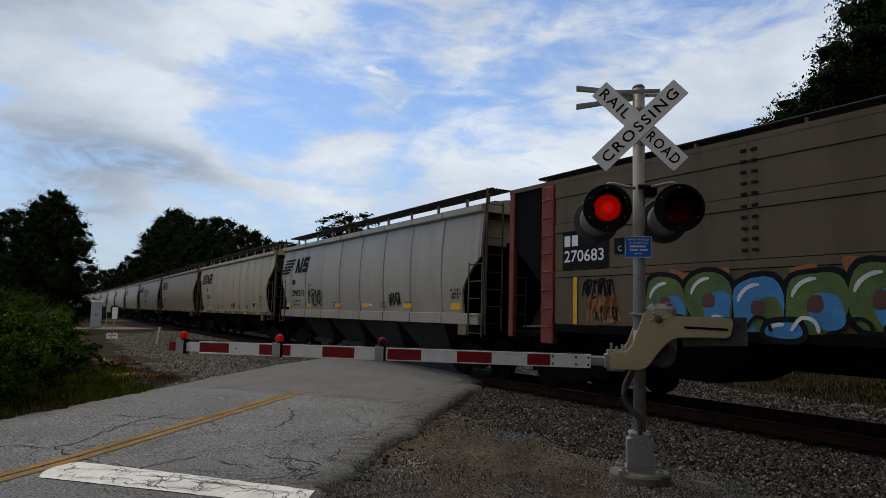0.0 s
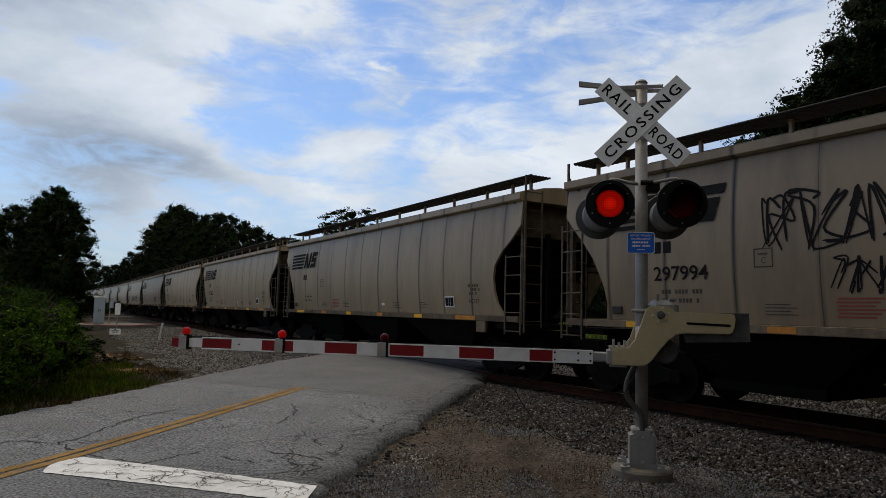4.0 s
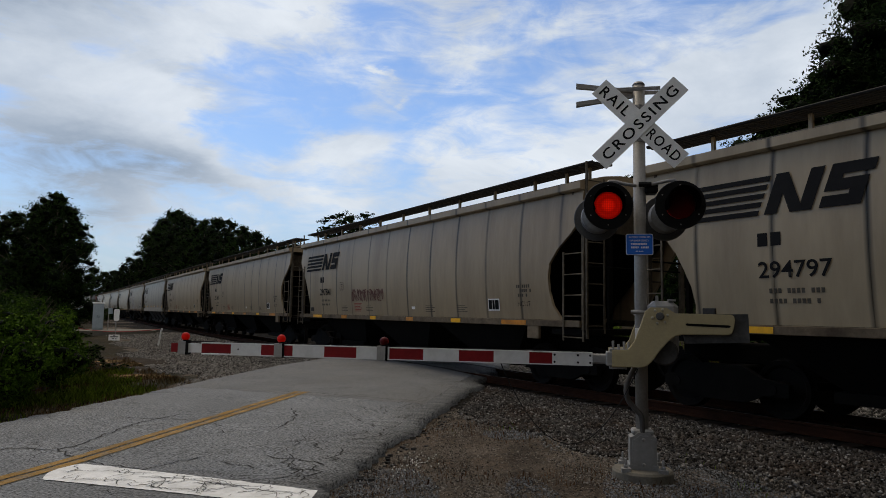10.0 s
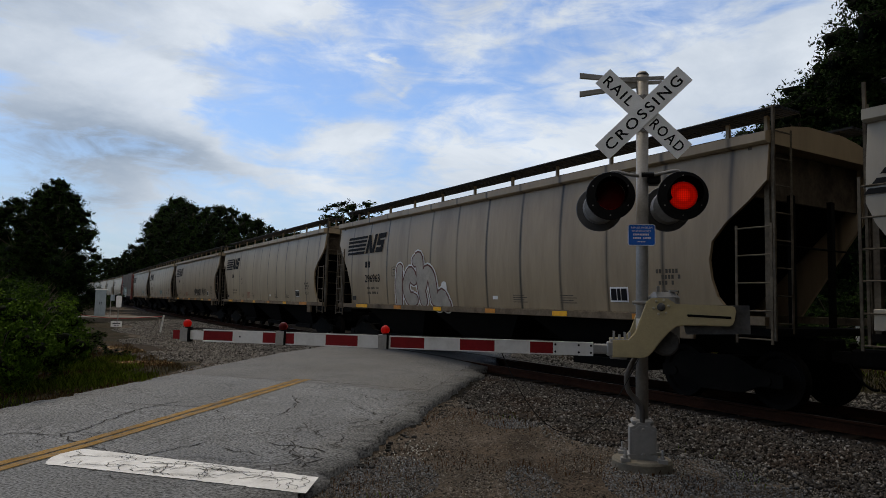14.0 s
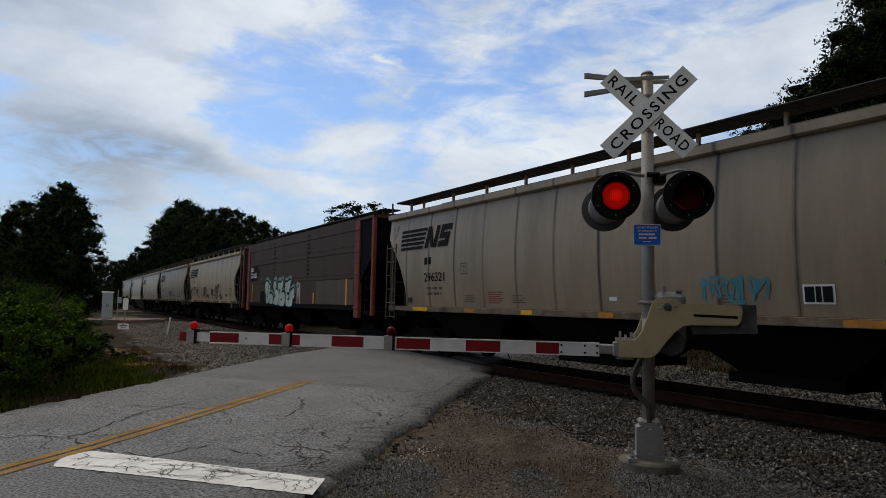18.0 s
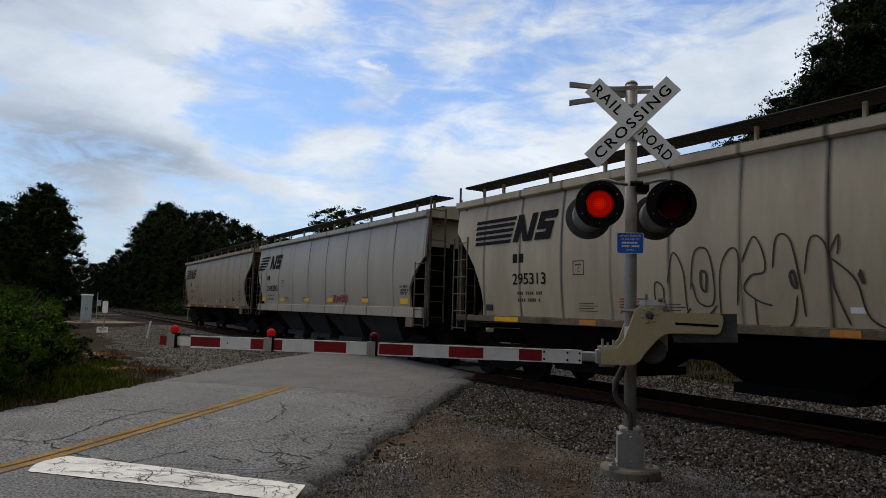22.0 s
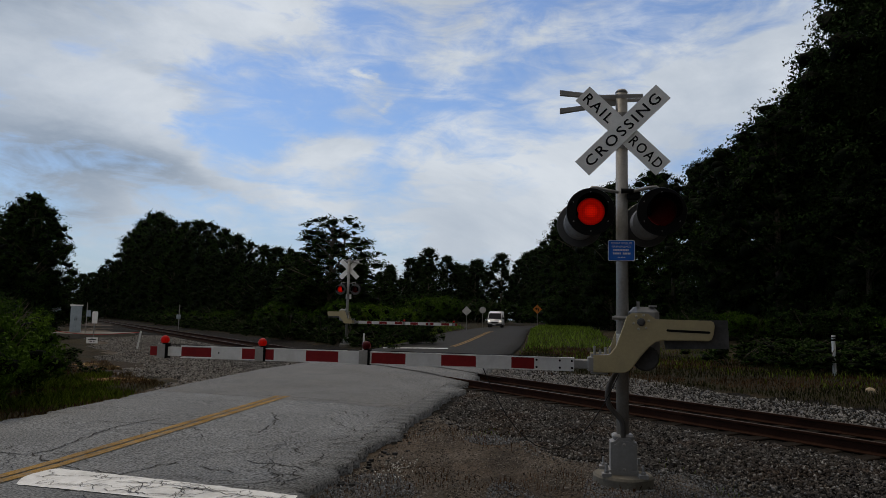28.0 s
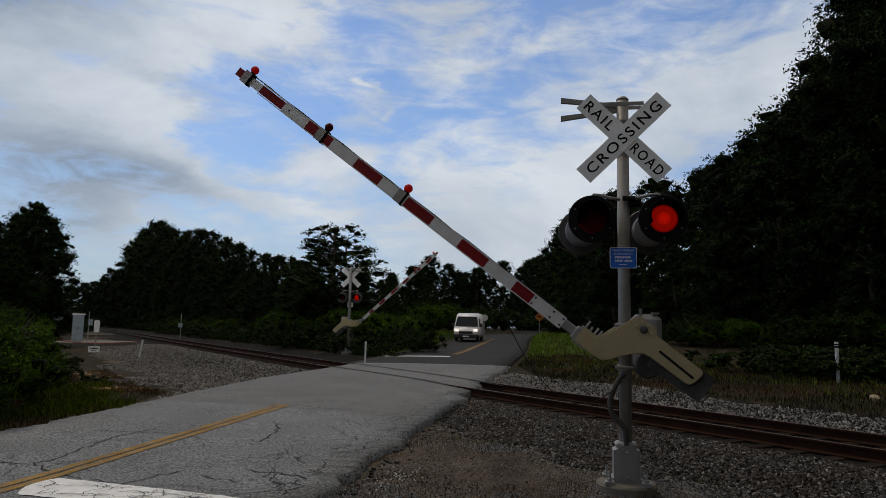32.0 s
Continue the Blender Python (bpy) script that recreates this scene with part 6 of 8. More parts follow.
    for k, (a, b, c) in enumerate(STRIPES):
        grow = 0.0 if a > -5.28 else -0.012
        bm = new_bm()
        box(bm, a - px, b - px, y0 - grow, y1 + grow, 0.998 - pz - grow, 1.132 - pz + grow)
        part("stripe", bm, ARM_RED if c == "R" else ARM_WHITE, gate)
    for z in (0.994, 1.132):
        bm = new_bm()
        box(bm, -5.327 - px, -0.56 - px, y0 - 0.004, y1 + 0.004, z - pz - 0.004, z - pz + 0.008)
        part("edge_trim", bm, ARM_WHITE, gate)
    bm = new_bm()
    for x in (-0.98, -0.72, -0.585):
        for z in (1.025, 1.105):
            lathe_y(bm, x - px, z - pz, [(0.0005, y0 - 0.012), (0.012, y0 - 0.01), (0.013, y0)], 8)
    lathe_y(bm, -4.83 - px, 1.065 - pz, [(0.0005, y0 - 0.006), (0.01, y0 - 0.005), (0.011, y0)], 8)
    part("arm_bolts", bm, BLACK, gate)
    # wire along the arm's top edge
    bm = new_bm()
    tube(bm, [(-5.5 - px + 0.25 * k, -0.25, 1.143 - pz + 0.006 * math.sin(k * 2.3)) for k in range(20)], 0.007, 5)
    part("lamp_wire", bm, RUBBER, gate)
    for k, x in enumerate((-5.578, -4.297, -3.0)):
        bm = new_bm()
        box(bm, x - px - 0.06, x - px + 0.045, y0 - 0.012, y1 + 0.012, 0.985 - pz, 1.15 - pz)
        br = part("lamp_clamp", bm, GALV, gate, "galvanised clamp")
        bm = new_bm()
        box(bm, x - px + 0.045, x - px + 0.07, y0 - 0.016, y1 + 0.016, 0.98 - pz, 1.16 - pz)
        tube(bm, [(x - px + 0.02, -0.26, 1.15 - pz), (x - px + 0.02, -0.26, 1.19 - pz)], 0.035, 10)
        part("lamp_strap", bm, BLACK, gate)
        bm = new_bm()
        rings = [[bm.verts.new((0.054 * math.sin(p) * math.cos(q * math.tau / 20), 0.05 * math.sin(p) * math.sin(q * math.tau / 20), 0.054 * math.cos(p))) for q in range(20)] for p in np.linspace(0.02, math.pi - 0.02, 12)]
        for a, b in zip(rings, rings[1:]):
            for q in range(20):
                f = bm.faces.new((a[q], b[q], b[(q + 1) % 20], a[(q + 1) % 20]))
                mid = (a[q].co.y + b[(q + 1) % 20].co.y) / 2
                f.material_index = 0 if (mid < 0 or k == 0) else 1
        g = part("gate_lamp", bm, [LIT_ALWAYS, UNLIT], gate, "round red gate lamp")
        g.location = (x - px + 0.015, -0.26, 1.205 - pz)
        shade_smooth(g)
        lenses["gate_%d" % k] = g
    return t, gate, lenses


def shade_bm(bm):
    for f in bm.faces:
        f.smooth = True
    return bm


def curve_pts3(ctrl, n=6):
    out = []
    c = [ctrl[0]] + list(ctrl) + [ctrl[-1]]
    for i in range(len(ctrl) - 1):
        p = [Vector(q) for q in c[i:i + 4]]
        for k in range(n):
            t = k / n
            out.append(0.5 * ((2 * p[1]) + (p[2] - p[0]) * t + (2 * p[0] - 5 * p[1] + 4 * p[2] - p[3]) * t * t + (3 * p[1] - p[0] - 3 * p[2] + p[3]) * t ** 3))
    return out + [Vector(ctrl[-1])]


near_signal, near_gate, near_lens = crossing_signal(pose(2.104, 7.896, 0, rz=-8.8), -0.28)
tagged(near_signal, "grey crossing signal with red lamps and a striped gate arm", "crossing signal", "crossing signals")
far_signal, far_gate, far_lens = crossing_signal(pose(-4.9, 35.2, 0.2, rz=180 - 10), -0.2)
tagged(far_signal, "crossing signal beyond the tracks, seen from behind", "crossing signal", "crossing signals")


# loose cable hung between the near gate arm and the mast, in short stiff lengths
CABLE_LENGTH, CABLE_LINKS = 2.45, 16
CABLE_END = (-0.06, 0.97)
cable_links = []
for _ in range(CABLE_LINKS):
    bm = new_bm()
    q = CABLE_LENGTH / CABLE_LINKS / 2
    tube(bm, [(-q * 1.03, 0, 0), (q * 1.03, 0, 0)], 0.006, 6)
    cable_links.append(part("cable_length", bm, RUBBER, near_signal, "loose black cable"))


def hang(a, b, length, n):
    """Points of a slack cable from a to b (x, z), at even steps along it."""
    f = np.linspace(0, 1, 201)
    lo, hi = 0.0, length
    for _ in range(40):
        sag = (lo + hi) / 2
        x, z = a[0] + (b[0] - a[0]) * f, a[1] + (b[1] - a[1]) * f - 4 * sag * f * (1 - f)
        run = np.concatenate([[0], np.cumsum(np.hypot(np.diff(x), np.diff(z)))])
        lo, hi = (lo, sag) if run[-1] > length else (sag, hi)
    at = np.linspace(0, run[-1], n + 1)
    return np.interp(at, run, x), np.interp(at, run, z)
# smaller things beside the line and the road
CAB = mat("cabinet_aluminium", (0.33, 0.39, 0.43), 0.5, 0.15, var=0.1, scale=3, fine=20)
POSTWHITE = mat("white_marker_plastic", (0.6, 0.6, 0.58), 0.5, var=0.08)
REDROPE = mat("red_rope", (0.25, 0.03, 0.025), 0.7)
SIGN_BACK = mat("sign_back_aluminium", (0.55, 0.55, 0.53), 0.4, 0.5, var=0.08)
SIGN_ORANGE = mat("orange_sheeting", (0.55, 0.17, 0.02), 0.5, var=0.08)
VAN_WHITE = mat("van_white", (0.72, 0.73, 0.75), 0.25, var=0.03, spec=0.6)
VAN_DARK = mat("van_dark_plastic", (0.02, 0.02, 0.022), 0.45)
VAN_GLASS = mat("van_glass", (0.012, 0.014, 0.017), 0.25, spec=0.15)
HEADLIGHT = glow("headlight_glow", (1.0, 0.95, 0.9), 1.0)


def ground_at(x, y):
    return ground_z(x, y)


def cabinet(x, y, z, w, d, h, label):
    t = empty("relay_cabinet", pose(x, y, z, rz=28))
    bm = new_bm()
    box(bm, -w / 2, w / 2, -d / 2, d / 2, 0, h, 0.02)
    part("body", bm, CAB, t)
    bm = new_bm()
    box(bm, -w / 2 - 0.06, w / 2 + 0.06, -d / 2 - 0.06, d / 2 + 0.06, h, h + 0.08, 0.02)
    part("roof", bm, SIGN_WHITE, t, "pale overhanging roof cap")
    for s in (-1, 1):
        bm = new_bm()
        box(bm, min(0.02 * s, s * (w / 2 - 0.05)), max(0.02 * s, s * (w / 2 - 0.05)), -d / 2 - 0.025, -d / 2, 0.1, h - 0.1, 0.006)
        door = part("door", bm, CAB, t)
        bm = new_bm()
        box(bm, s * 0.06 - 0.015, s * 0.06 + 0.015, -d / 2 - 0.06, -d / 2 - 0.025, h * 0.45, h * 0.55)
        part("handle", bm, BLACK, door)
    return tagged(t, label, "cabinet")


cabinet(-24.9, 46.3, 0.06, 0.68, 0.6, 1.78, "grey aluminium relay cabinet on a concrete pad")
cabinet(-54.2, 95.5, 0.9, 1.15, 1.0, 1.5, "distant grey relay cabinet beside the line")
bm = new_bm()
prism(bm, [(-25.9, 43.6), (-23.4, 43.0), (-20.8, 46.2), (-22.0, 49.0), (-26.4, 49.0)], -0.25, 0.06, "z")
tagged(part("concrete_pad", bm, CONCRETE), "pale concrete pad under the relay cabinet", "pad", kind="structure")


def post_with(name, x, y, z0, z1, r, material, label, lean=0.0, cat="post", extras=()):
    t = empty(name, pose(x, y, 0, ry=lean))
    bm = new_bm()
    tube(bm, [(0, 0, z0 - 0.2), (0, 0, z1)], r, 8)
    part("post", bm, material, t)
    for nm, (x0, x1, y0, y1, a, b), m in extras:
        bm = new_bm()
        box(bm, x0, x1, y0, y1, a, b, 0.008)
        part(nm, bm, m, t)
    return tagged(t, label, cat)


post_with("antenna_post", -23.5, 45.0, 0.05, 2.07, 0.03, GALV, "thin grey antenna post with a small box", extras=[("box", (0.02, 0.22, -0.1, 0.1, 1.15, 1.55), CAB)])
post_with("marker_post", -15.95, 36.0, -0.25, 0.52, 0.05, POSTWHITE, "leaning white plastic marker post in the gravel", 9, "marker post")
post_with("line_post", -25.5, 66.0, -0.1, 2.3, 0.045, GALV, "thin pale post with a box beyond the track", extras=[("box", (-0.2, 0.12, -0.15, 0.1, 0.95, 1.35), CAB)])
post_with("marker_post", -3.04, 26.8, -0.1, 0.9, 0.035, POSTWHITE, "slim white marker post by the far rail", 0, "marker post")
post_with("marker_post", 11.65, 20.2, 0.1, 1.33, 0.055, POSTWHITE, "white marker post with dark bands on the bank", 0, "marker post",
          extras=[("band", (-0.062, 0.062, -0.062, 0.062, 1.16, 1.21), BLACK), ("band", (-0.062, 0.062, -0.062, 0.062, 1.24, 1.27), BLACK)])
# paddle sign and small notice
t = empty("paddle_sign", pose(-20.4, 40.0, 0, rz=20))
bm = new_bm()
tube(bm, [(0, 0, -0.4), (0, 0, 0.9)], 0.03, 8)
part("post", bm, GALV, t)
bm = new_bm()
prism(bm, [(-0.14, 0.85), (-0.1, 0.8), (0.1, 0.8), (0.15, 0.85), (0.16, 1.4), (0.12, 1.5), (-0.1, 1.5), (-0.15, 1.42)], -0.03, 0.0)
part("paddle", bm, SIGN_WHITE, t, "white rounded paddle")
tagged(t, "white paddle sign on a thin post by the pad", "sign")
t = empty("notice_sign", pose(-19.44, 38.0, 0, rz=20))
bm = new_bm()
box(bm, -0.29, 0.29, -0.015, 0.0, -0.27, 0.06)
part("board", bm, SIGN_WHITE, t)
bm = new_bm()
for a, b, z, h in ((-0.05, 0.05, 0.0, 0.03), (-0.2, 0.2, -0.09, 0.05), (-0.12, 0.0, -0.19, 0.04), (0.06, 0.12, -0.19, 0.04)):
    box(bm, a, b, -0.02, -0.016, z, z + h)
part("lettering_bars", bm, SIGN_BLACK, t)
bm = new_bm()
tube(bm, [(0, 0.02, -0.6), (0, 0.02, 0.0)], 0.025, 6)
part("post", bm, GALV, t)
tagged(t, "small white notice board with black lines near the ground", "sign")
# red rope barrier round the pad
bm = new_bm()
pts = curve_pts3([(-25.3, 43.5, 0.35), (-23.0, 41.5, 0.2), (-20.5, 40.2, 0.14), (-18.0, 38.4, 0.3), (-16.5, 37.2, 0.42)])
tube(bm, pts, 0.022, 6)
tagged(part("barrier_rope", bm, REDROPE), "sagging red rope strung along the gravel", "rope")


def road_sign(x, y, h, size, face, label, shape="diamond", arrow=False, rz=0):
    t = empty("road_sign", pose(x, y, road_z(y) - 0.1, rz=rz))
    bm = new_bm()
    tube(bm, [(0, 0.03, -0.3), (0, 0.03, h + size * 0.4)], 0.035, 8)
    part("post", bm, GALV, t)
    bm = new_bm()
    if shape == "diamond":
        prism(bm, [(-size, h), (0, h - size), (size, h), (0, h + size)], -0.01, 0.0)
    else:
        prism(bm, [(size * math.cos(k * math.tau / 24), h + size * math.sin(k * math.tau / 24)) for k in range(24)], -0.01, 0.0)
    plate = part("plate", bm, face, t)
    if arrow:
        bm = new_bm()
        s = size
        prism(bm, [(-0.05 * s + 0.15 * s, h - 0.45 * s), (0.3 * s, h - 0.45 * s), (0.3 * s, h + 0.2 * s), (-0.15 * s, h + 0.2 * s), (-0.15 * s, h + 0.38 * s), (-0.5 * s, h + 0.1 * s), (-0.15 * s, h - 0.18 * s), (-0.15 * s, h), (0.1 * s, h)], -0.016, -0.011)
        part("arrow", bm, SIGN_BLACK, plate)
    return tagged(t, label, "road sign")


road_sign(2.5, 68.0, 1.95, 0.48, SIGN_BACK, "bare metal back of a diamond road sign on the verge")
road_sign(4.6, 76.0, 2.2, 0.36, SIGN_BACK, "bare metal back of a round road sign on the verge", "round")
road_sign(8.75, 62.0, 2.2, 0.43, SIGN_ORANGE, "orange diamond warning sign with a black turn arrow", arrow=True)
# distant railway signal with a red light
t = empty("railway_signal", pose(-56.75, 100, 0.4))
bm = new_bm()
tube(bm, [(0, 0, -0.4), (0, 0, 3.6)], 0.07, 8)
part("mast", bm, GALV, t)
bm = new_bm()
box(bm, -0.16, 0.16, -0.1, 0.1, 2.75, 3.65, 0.02)
head = part("signal_head", bm, BLACK, t, "black signal head")
bm = new_bm()
tube(bm, [(0, -0.1, 3.12), (0, -0.14, 3.12)], 0.1, 12)
part("lamp", bm, glow("signal_red", (1.0, 0.03, 0.01), 1.2), head, "red signal light")
tagged(t, "distant railway signal showing red beside the line", "railway signal")
# pale rock on the bank
bm = new_bm()
bmesh.ops.create_icosphere(bm, subdivisions=3, radius=0.13)
for v in bm.verts:
    v.co *= 1 + 0.25 * noise.noise(v.co * 5)
    v.co.z *= 0.75
bm.transform(Matrix.Translation((9.9, 15.75, ground_at(9.9, 15.75) + 0.04)))
tagged(shade_smooth(part("rock", bm, mat("tan_rock", (0.3, 0.24, 0.16), 0.9, var=0.25, scale=4, fine=30, bump=0.02, bump_scale=12))), "tan boulder lying on the weedy bank", "rock")


def delivery_van():
    t = empty("van", pose(7, 91, 0.5))
    # profile along y (front at negative y), widths narrowing upward
    prof = [(-2.75, 0.38, 0.93), (-2.82, 0.75, 0.98), (-2.7, 1.08, 1.0), (-2.35, 1.28, 1.0), (-1.75, 2.2, 0.92), (-1.45, 2.45, 0.88), (-0.9, 2.54, 0.86), (2.6, 2.54, 0.86), (2.75, 2.4, 0.9), (2.78, 0.5, 1.0), (2.6, 0.38, 0.98)]
    bm = new_bm()
    rings = [[bm.verts.new((s * w * 1.0, y, z)) for s in (-1, 1)] for y, z, w in prof]
    n = len(prof)
    for k in range(n):
        a, b = rings[k], rings[(k + 1) % n]
        bm.faces.new((a[0], a[1], b[1], b[0]))
    bm.faces.new([r[0] for r in rings])
    bm.faces.new([r[1] for r in rings][::-1])
    bmesh.ops.recalc_face_normals(bm, faces=bm.faces)
    bmesh.ops.bevel(bm, geom=list(bm.edges), offset=0.05, segments=2, affect="EDGES")
    body = shade_smooth(part("body", bm, VAN_WHITE, t, "white painted panel body"))
    bm = new_bm()
    v = [bm.verts.new(q) for q in ((-0.93, -2.37, 1.32), (0.93, -2.37, 1.32), (0.8, -1.79, 2.2), (-0.8, -1.79, 2.2))]
    f = bm.faces.new(v)
    bmesh.ops.translate(bm, verts=v, vec=(0, -0.03, 0.02))
    part("windscreen", bm, VAN_GLASS, t, "dark windscreen")
    for s in (-1, 1):
        bm = new_bm()
        v = [bm.verts.new(q) for q in ((s * 1.004, -2.1, 1.35), (s * 1.004, -1.0, 1.35), (s * 0.955, -1.0, 2.05), (s * 0.955, -1.6, 2.05))]
        bm.faces.new(v)
        part("side_window", bm, VAN_GLASS, t)
        bm = new_bm()
        box(bm, *sorted((s * 0.62, s * 0.93)), -2.86, -2.7, 0.88, 1.1, 0.03)
        part("headlight", bm, HEADLIGHT, t, "lit headlight")
        bm = new_bm()
        box(bm, *sorted((s * 1.02, s * 1.26)), -2.15, -2.05, 1.3, 1.62, 0.03)
        part("mirror", bm, VAN_DARK, t)
    bm = new_bm()
    box(bm, -0.98, 0.98, -2.92, -2.72, 0.28, 0.62, 0.05)
    part("bumper", bm, VAN_DARK, t, "dark plastic bumper")
    bm = new_bm()
    box(bm, -0.55, 0.55, -2.87, -2.76, 0.68, 0.9, 0.02)
    part("grille", bm, VAN_DARK, t)
    bm = new_bm()
    box(bm, -0.26, 0.26, -2.935, -2.925, 0.4, 0.5)
    part("plate", bm, SIGN_WHITE, t)
    wb = new_bm()
    n = 20
    rings = [[wb.verts.new((x, r * math.cos(k * math.tau / n), r * math.sin(k * math.tau / n))) for k in range(n)] for r, x in ((0.18, -0.11), (0.3, -0.11), (0.34, -0.08), (0.34, 0.08), (0.3, 0.11), (0.18, 0.11))]
    for a, b in zip(rings, rings[1:]):
        for k in range(n):
            wb.faces.new((a[k], a[(k + 1) % n], b[(k + 1) % n], b[k]))
    wb.faces.new(rings[0])
    wb.faces.new(rings[-1][::-1])
    me = bpy.data.meshes.new("wheel")
    wb.to_mesh(me)
    wb.free()
    me.materials.append(RUBBER)
    for x in (-0.86, 0.86):
        for y in (-1.95, 1.7):
            w = new("wheel", me)
            w.parent = t
            w.location = (x, y, 0.34)
    return tagged(t, "white delivery van with lit headlights on the road", "van")


van = delivery_van()
van.scale = (0.92, 0.95, 0.83)

# trees, bushes, weeds, grass and loose stones
def leaf_mat(name, base, var=0.25, island=0.5):
    m = mat(name, base, 0.75, var=var, scale=0.6, fine=6, island=island, spec=0.03)
    b = m.node_tree.nodes["Principled BSDF"]
    b.inputs["Subsurface Weight"].default_value = 0.0
    return m


LEAF_DARK = leaf_mat("leaf_dark", (0.014, 0.026, 0.007))
LEAF_MID = leaf_mat("leaf_mid", (0.018, 0.035, 0.007))
LEAF_PINE = leaf_mat("pine_needles", (0.013, 0.024, 0.007))
LEAF_BUSH = leaf_mat("bush_leaf", (0.034, 0.07, 0.005))
LEAF_LIGHT = leaf_mat("young_leaf", (0.06, 0.11, 0.009))
# near-black: the shade inside a crown is put into this leaf colour
LEAF_SHADE = leaf_mat("shaded_leaf", (0.003, 0.0052, 0.002))
GRASS = leaf_mat("grass_blade", (0.11, 0.16, 0.016), 0.3, 0.6)
GRASS_DRY = leaf_mat("dry_grass", (0.14, 0.105, 0.05), 0.3, 0.6)
WEED_RED = leaf_mat("rusty_weed", (0.085, 0.042, 0.018), 0.3, 0.6)
BARK = mat("bark", (0.075, 0.058, 0.043), 0.95, var=0.35, scale=3, fine=25, bump=0.03, bump_scale=12, stretch=(1, 1, 0.2))


def leaf_mesh(name, centres, sizes, rng, material, flat=0.0):
    """Many small folded leaves round the given centres, as one mesh."""
    n = len(centres)
    c = np.asarray(centres)
    a = rng.normal(size=(n, 3))
    a[:, 2] *= 1 - flat
    a /= np.linalg.norm(a, axis=1)[:, None]
    b = rng.normal(size=(n, 3))
    b -= (b * a).sum(1)[:, None] * a
    b /= np.linalg.norm(b, axis=1)[:, None]
    nrm = np.cross(a, b)
    s = np.asarray(sizes)[:, None]
    v = np.stack([c - a * s, c + b * s * 0.42 + nrm * s * 0.12, c + a * s, c - b * s * 0.42 + nrm * s * 0.12], 1).reshape(-1, 3)
    me = bpy.data.meshes.new(name)
    me.vertices.add(4 * n)
    me.vertices.foreach_set("co", v.ravel())
    me.loops.add(4 * n)
    me.loops.foreach_set("vertex_index", np.arange(4 * n))
    me.polygons.add(n)
    me.polygons.foreach_set("loop_start", np.arange(n) * 4)
    me.polygons.foreach_set("loop_total", np.full(n, 4))
    me.update(calc_edges=True)
    me.materials.append(material)
    return me


def crown_points(rng, blobs, per):
    """Leaf places: sprays of about nine leaves on the shell of each clump."""
    pts = []
    for cx, cy, cz, r, squash in blobs:
        n = max(3, int(per * r * r / 9))
        d = rng.normal(size=(n, 3))
        d /= np.linalg.norm(d, axis=1)[:, None]
        q = d * (r * (0.5 + 0.55 * rng.random(n) ** 1.2))[:, None]
        q = np.repeat(q, 9, axis=0) + rng.normal(size=(9 * n, 3)) * (0.13 * min(r, 1.3))
        q[:, 2] *= squash
        pts.append(q + (cx, cy, cz))
    return np.concatenate(pts)


def ball(fine):
    """Corners and triangles of a unit ball."""
    bm = new_bm()
    bmesh.ops.create_icosphere(bm, subdivisions=fine, radius=1.0)
    v, f = np.array([q.co for q in bm.verts]), np.array([[q.index for q in t.verts] for t in bm.faces])
    bm.free()
    return v, f


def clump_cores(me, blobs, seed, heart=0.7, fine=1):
    """Dense ragged hearts of the leaf clumps, coloured dark as inner shade, so that a crown has few holes; returns
    leaves and hearts as one mesh.
    """
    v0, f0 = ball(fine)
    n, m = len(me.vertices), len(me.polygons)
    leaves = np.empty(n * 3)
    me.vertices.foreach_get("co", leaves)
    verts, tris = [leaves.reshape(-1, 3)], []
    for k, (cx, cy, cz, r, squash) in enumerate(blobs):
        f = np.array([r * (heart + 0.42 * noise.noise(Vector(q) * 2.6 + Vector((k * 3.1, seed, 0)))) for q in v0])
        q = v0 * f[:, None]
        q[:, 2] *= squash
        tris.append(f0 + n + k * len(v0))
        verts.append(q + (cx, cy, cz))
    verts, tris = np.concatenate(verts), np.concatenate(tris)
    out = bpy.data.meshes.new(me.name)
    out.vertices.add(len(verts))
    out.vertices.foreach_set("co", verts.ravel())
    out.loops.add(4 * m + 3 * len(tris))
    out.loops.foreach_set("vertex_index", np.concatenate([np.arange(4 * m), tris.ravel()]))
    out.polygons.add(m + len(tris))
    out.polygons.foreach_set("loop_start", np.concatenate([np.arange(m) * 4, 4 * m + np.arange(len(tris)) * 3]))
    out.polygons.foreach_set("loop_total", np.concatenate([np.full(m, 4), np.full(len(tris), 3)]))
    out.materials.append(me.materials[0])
    out.materials.append(LEAF_SHADE)
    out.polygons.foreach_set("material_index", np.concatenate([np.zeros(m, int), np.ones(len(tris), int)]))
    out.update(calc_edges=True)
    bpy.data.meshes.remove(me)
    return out


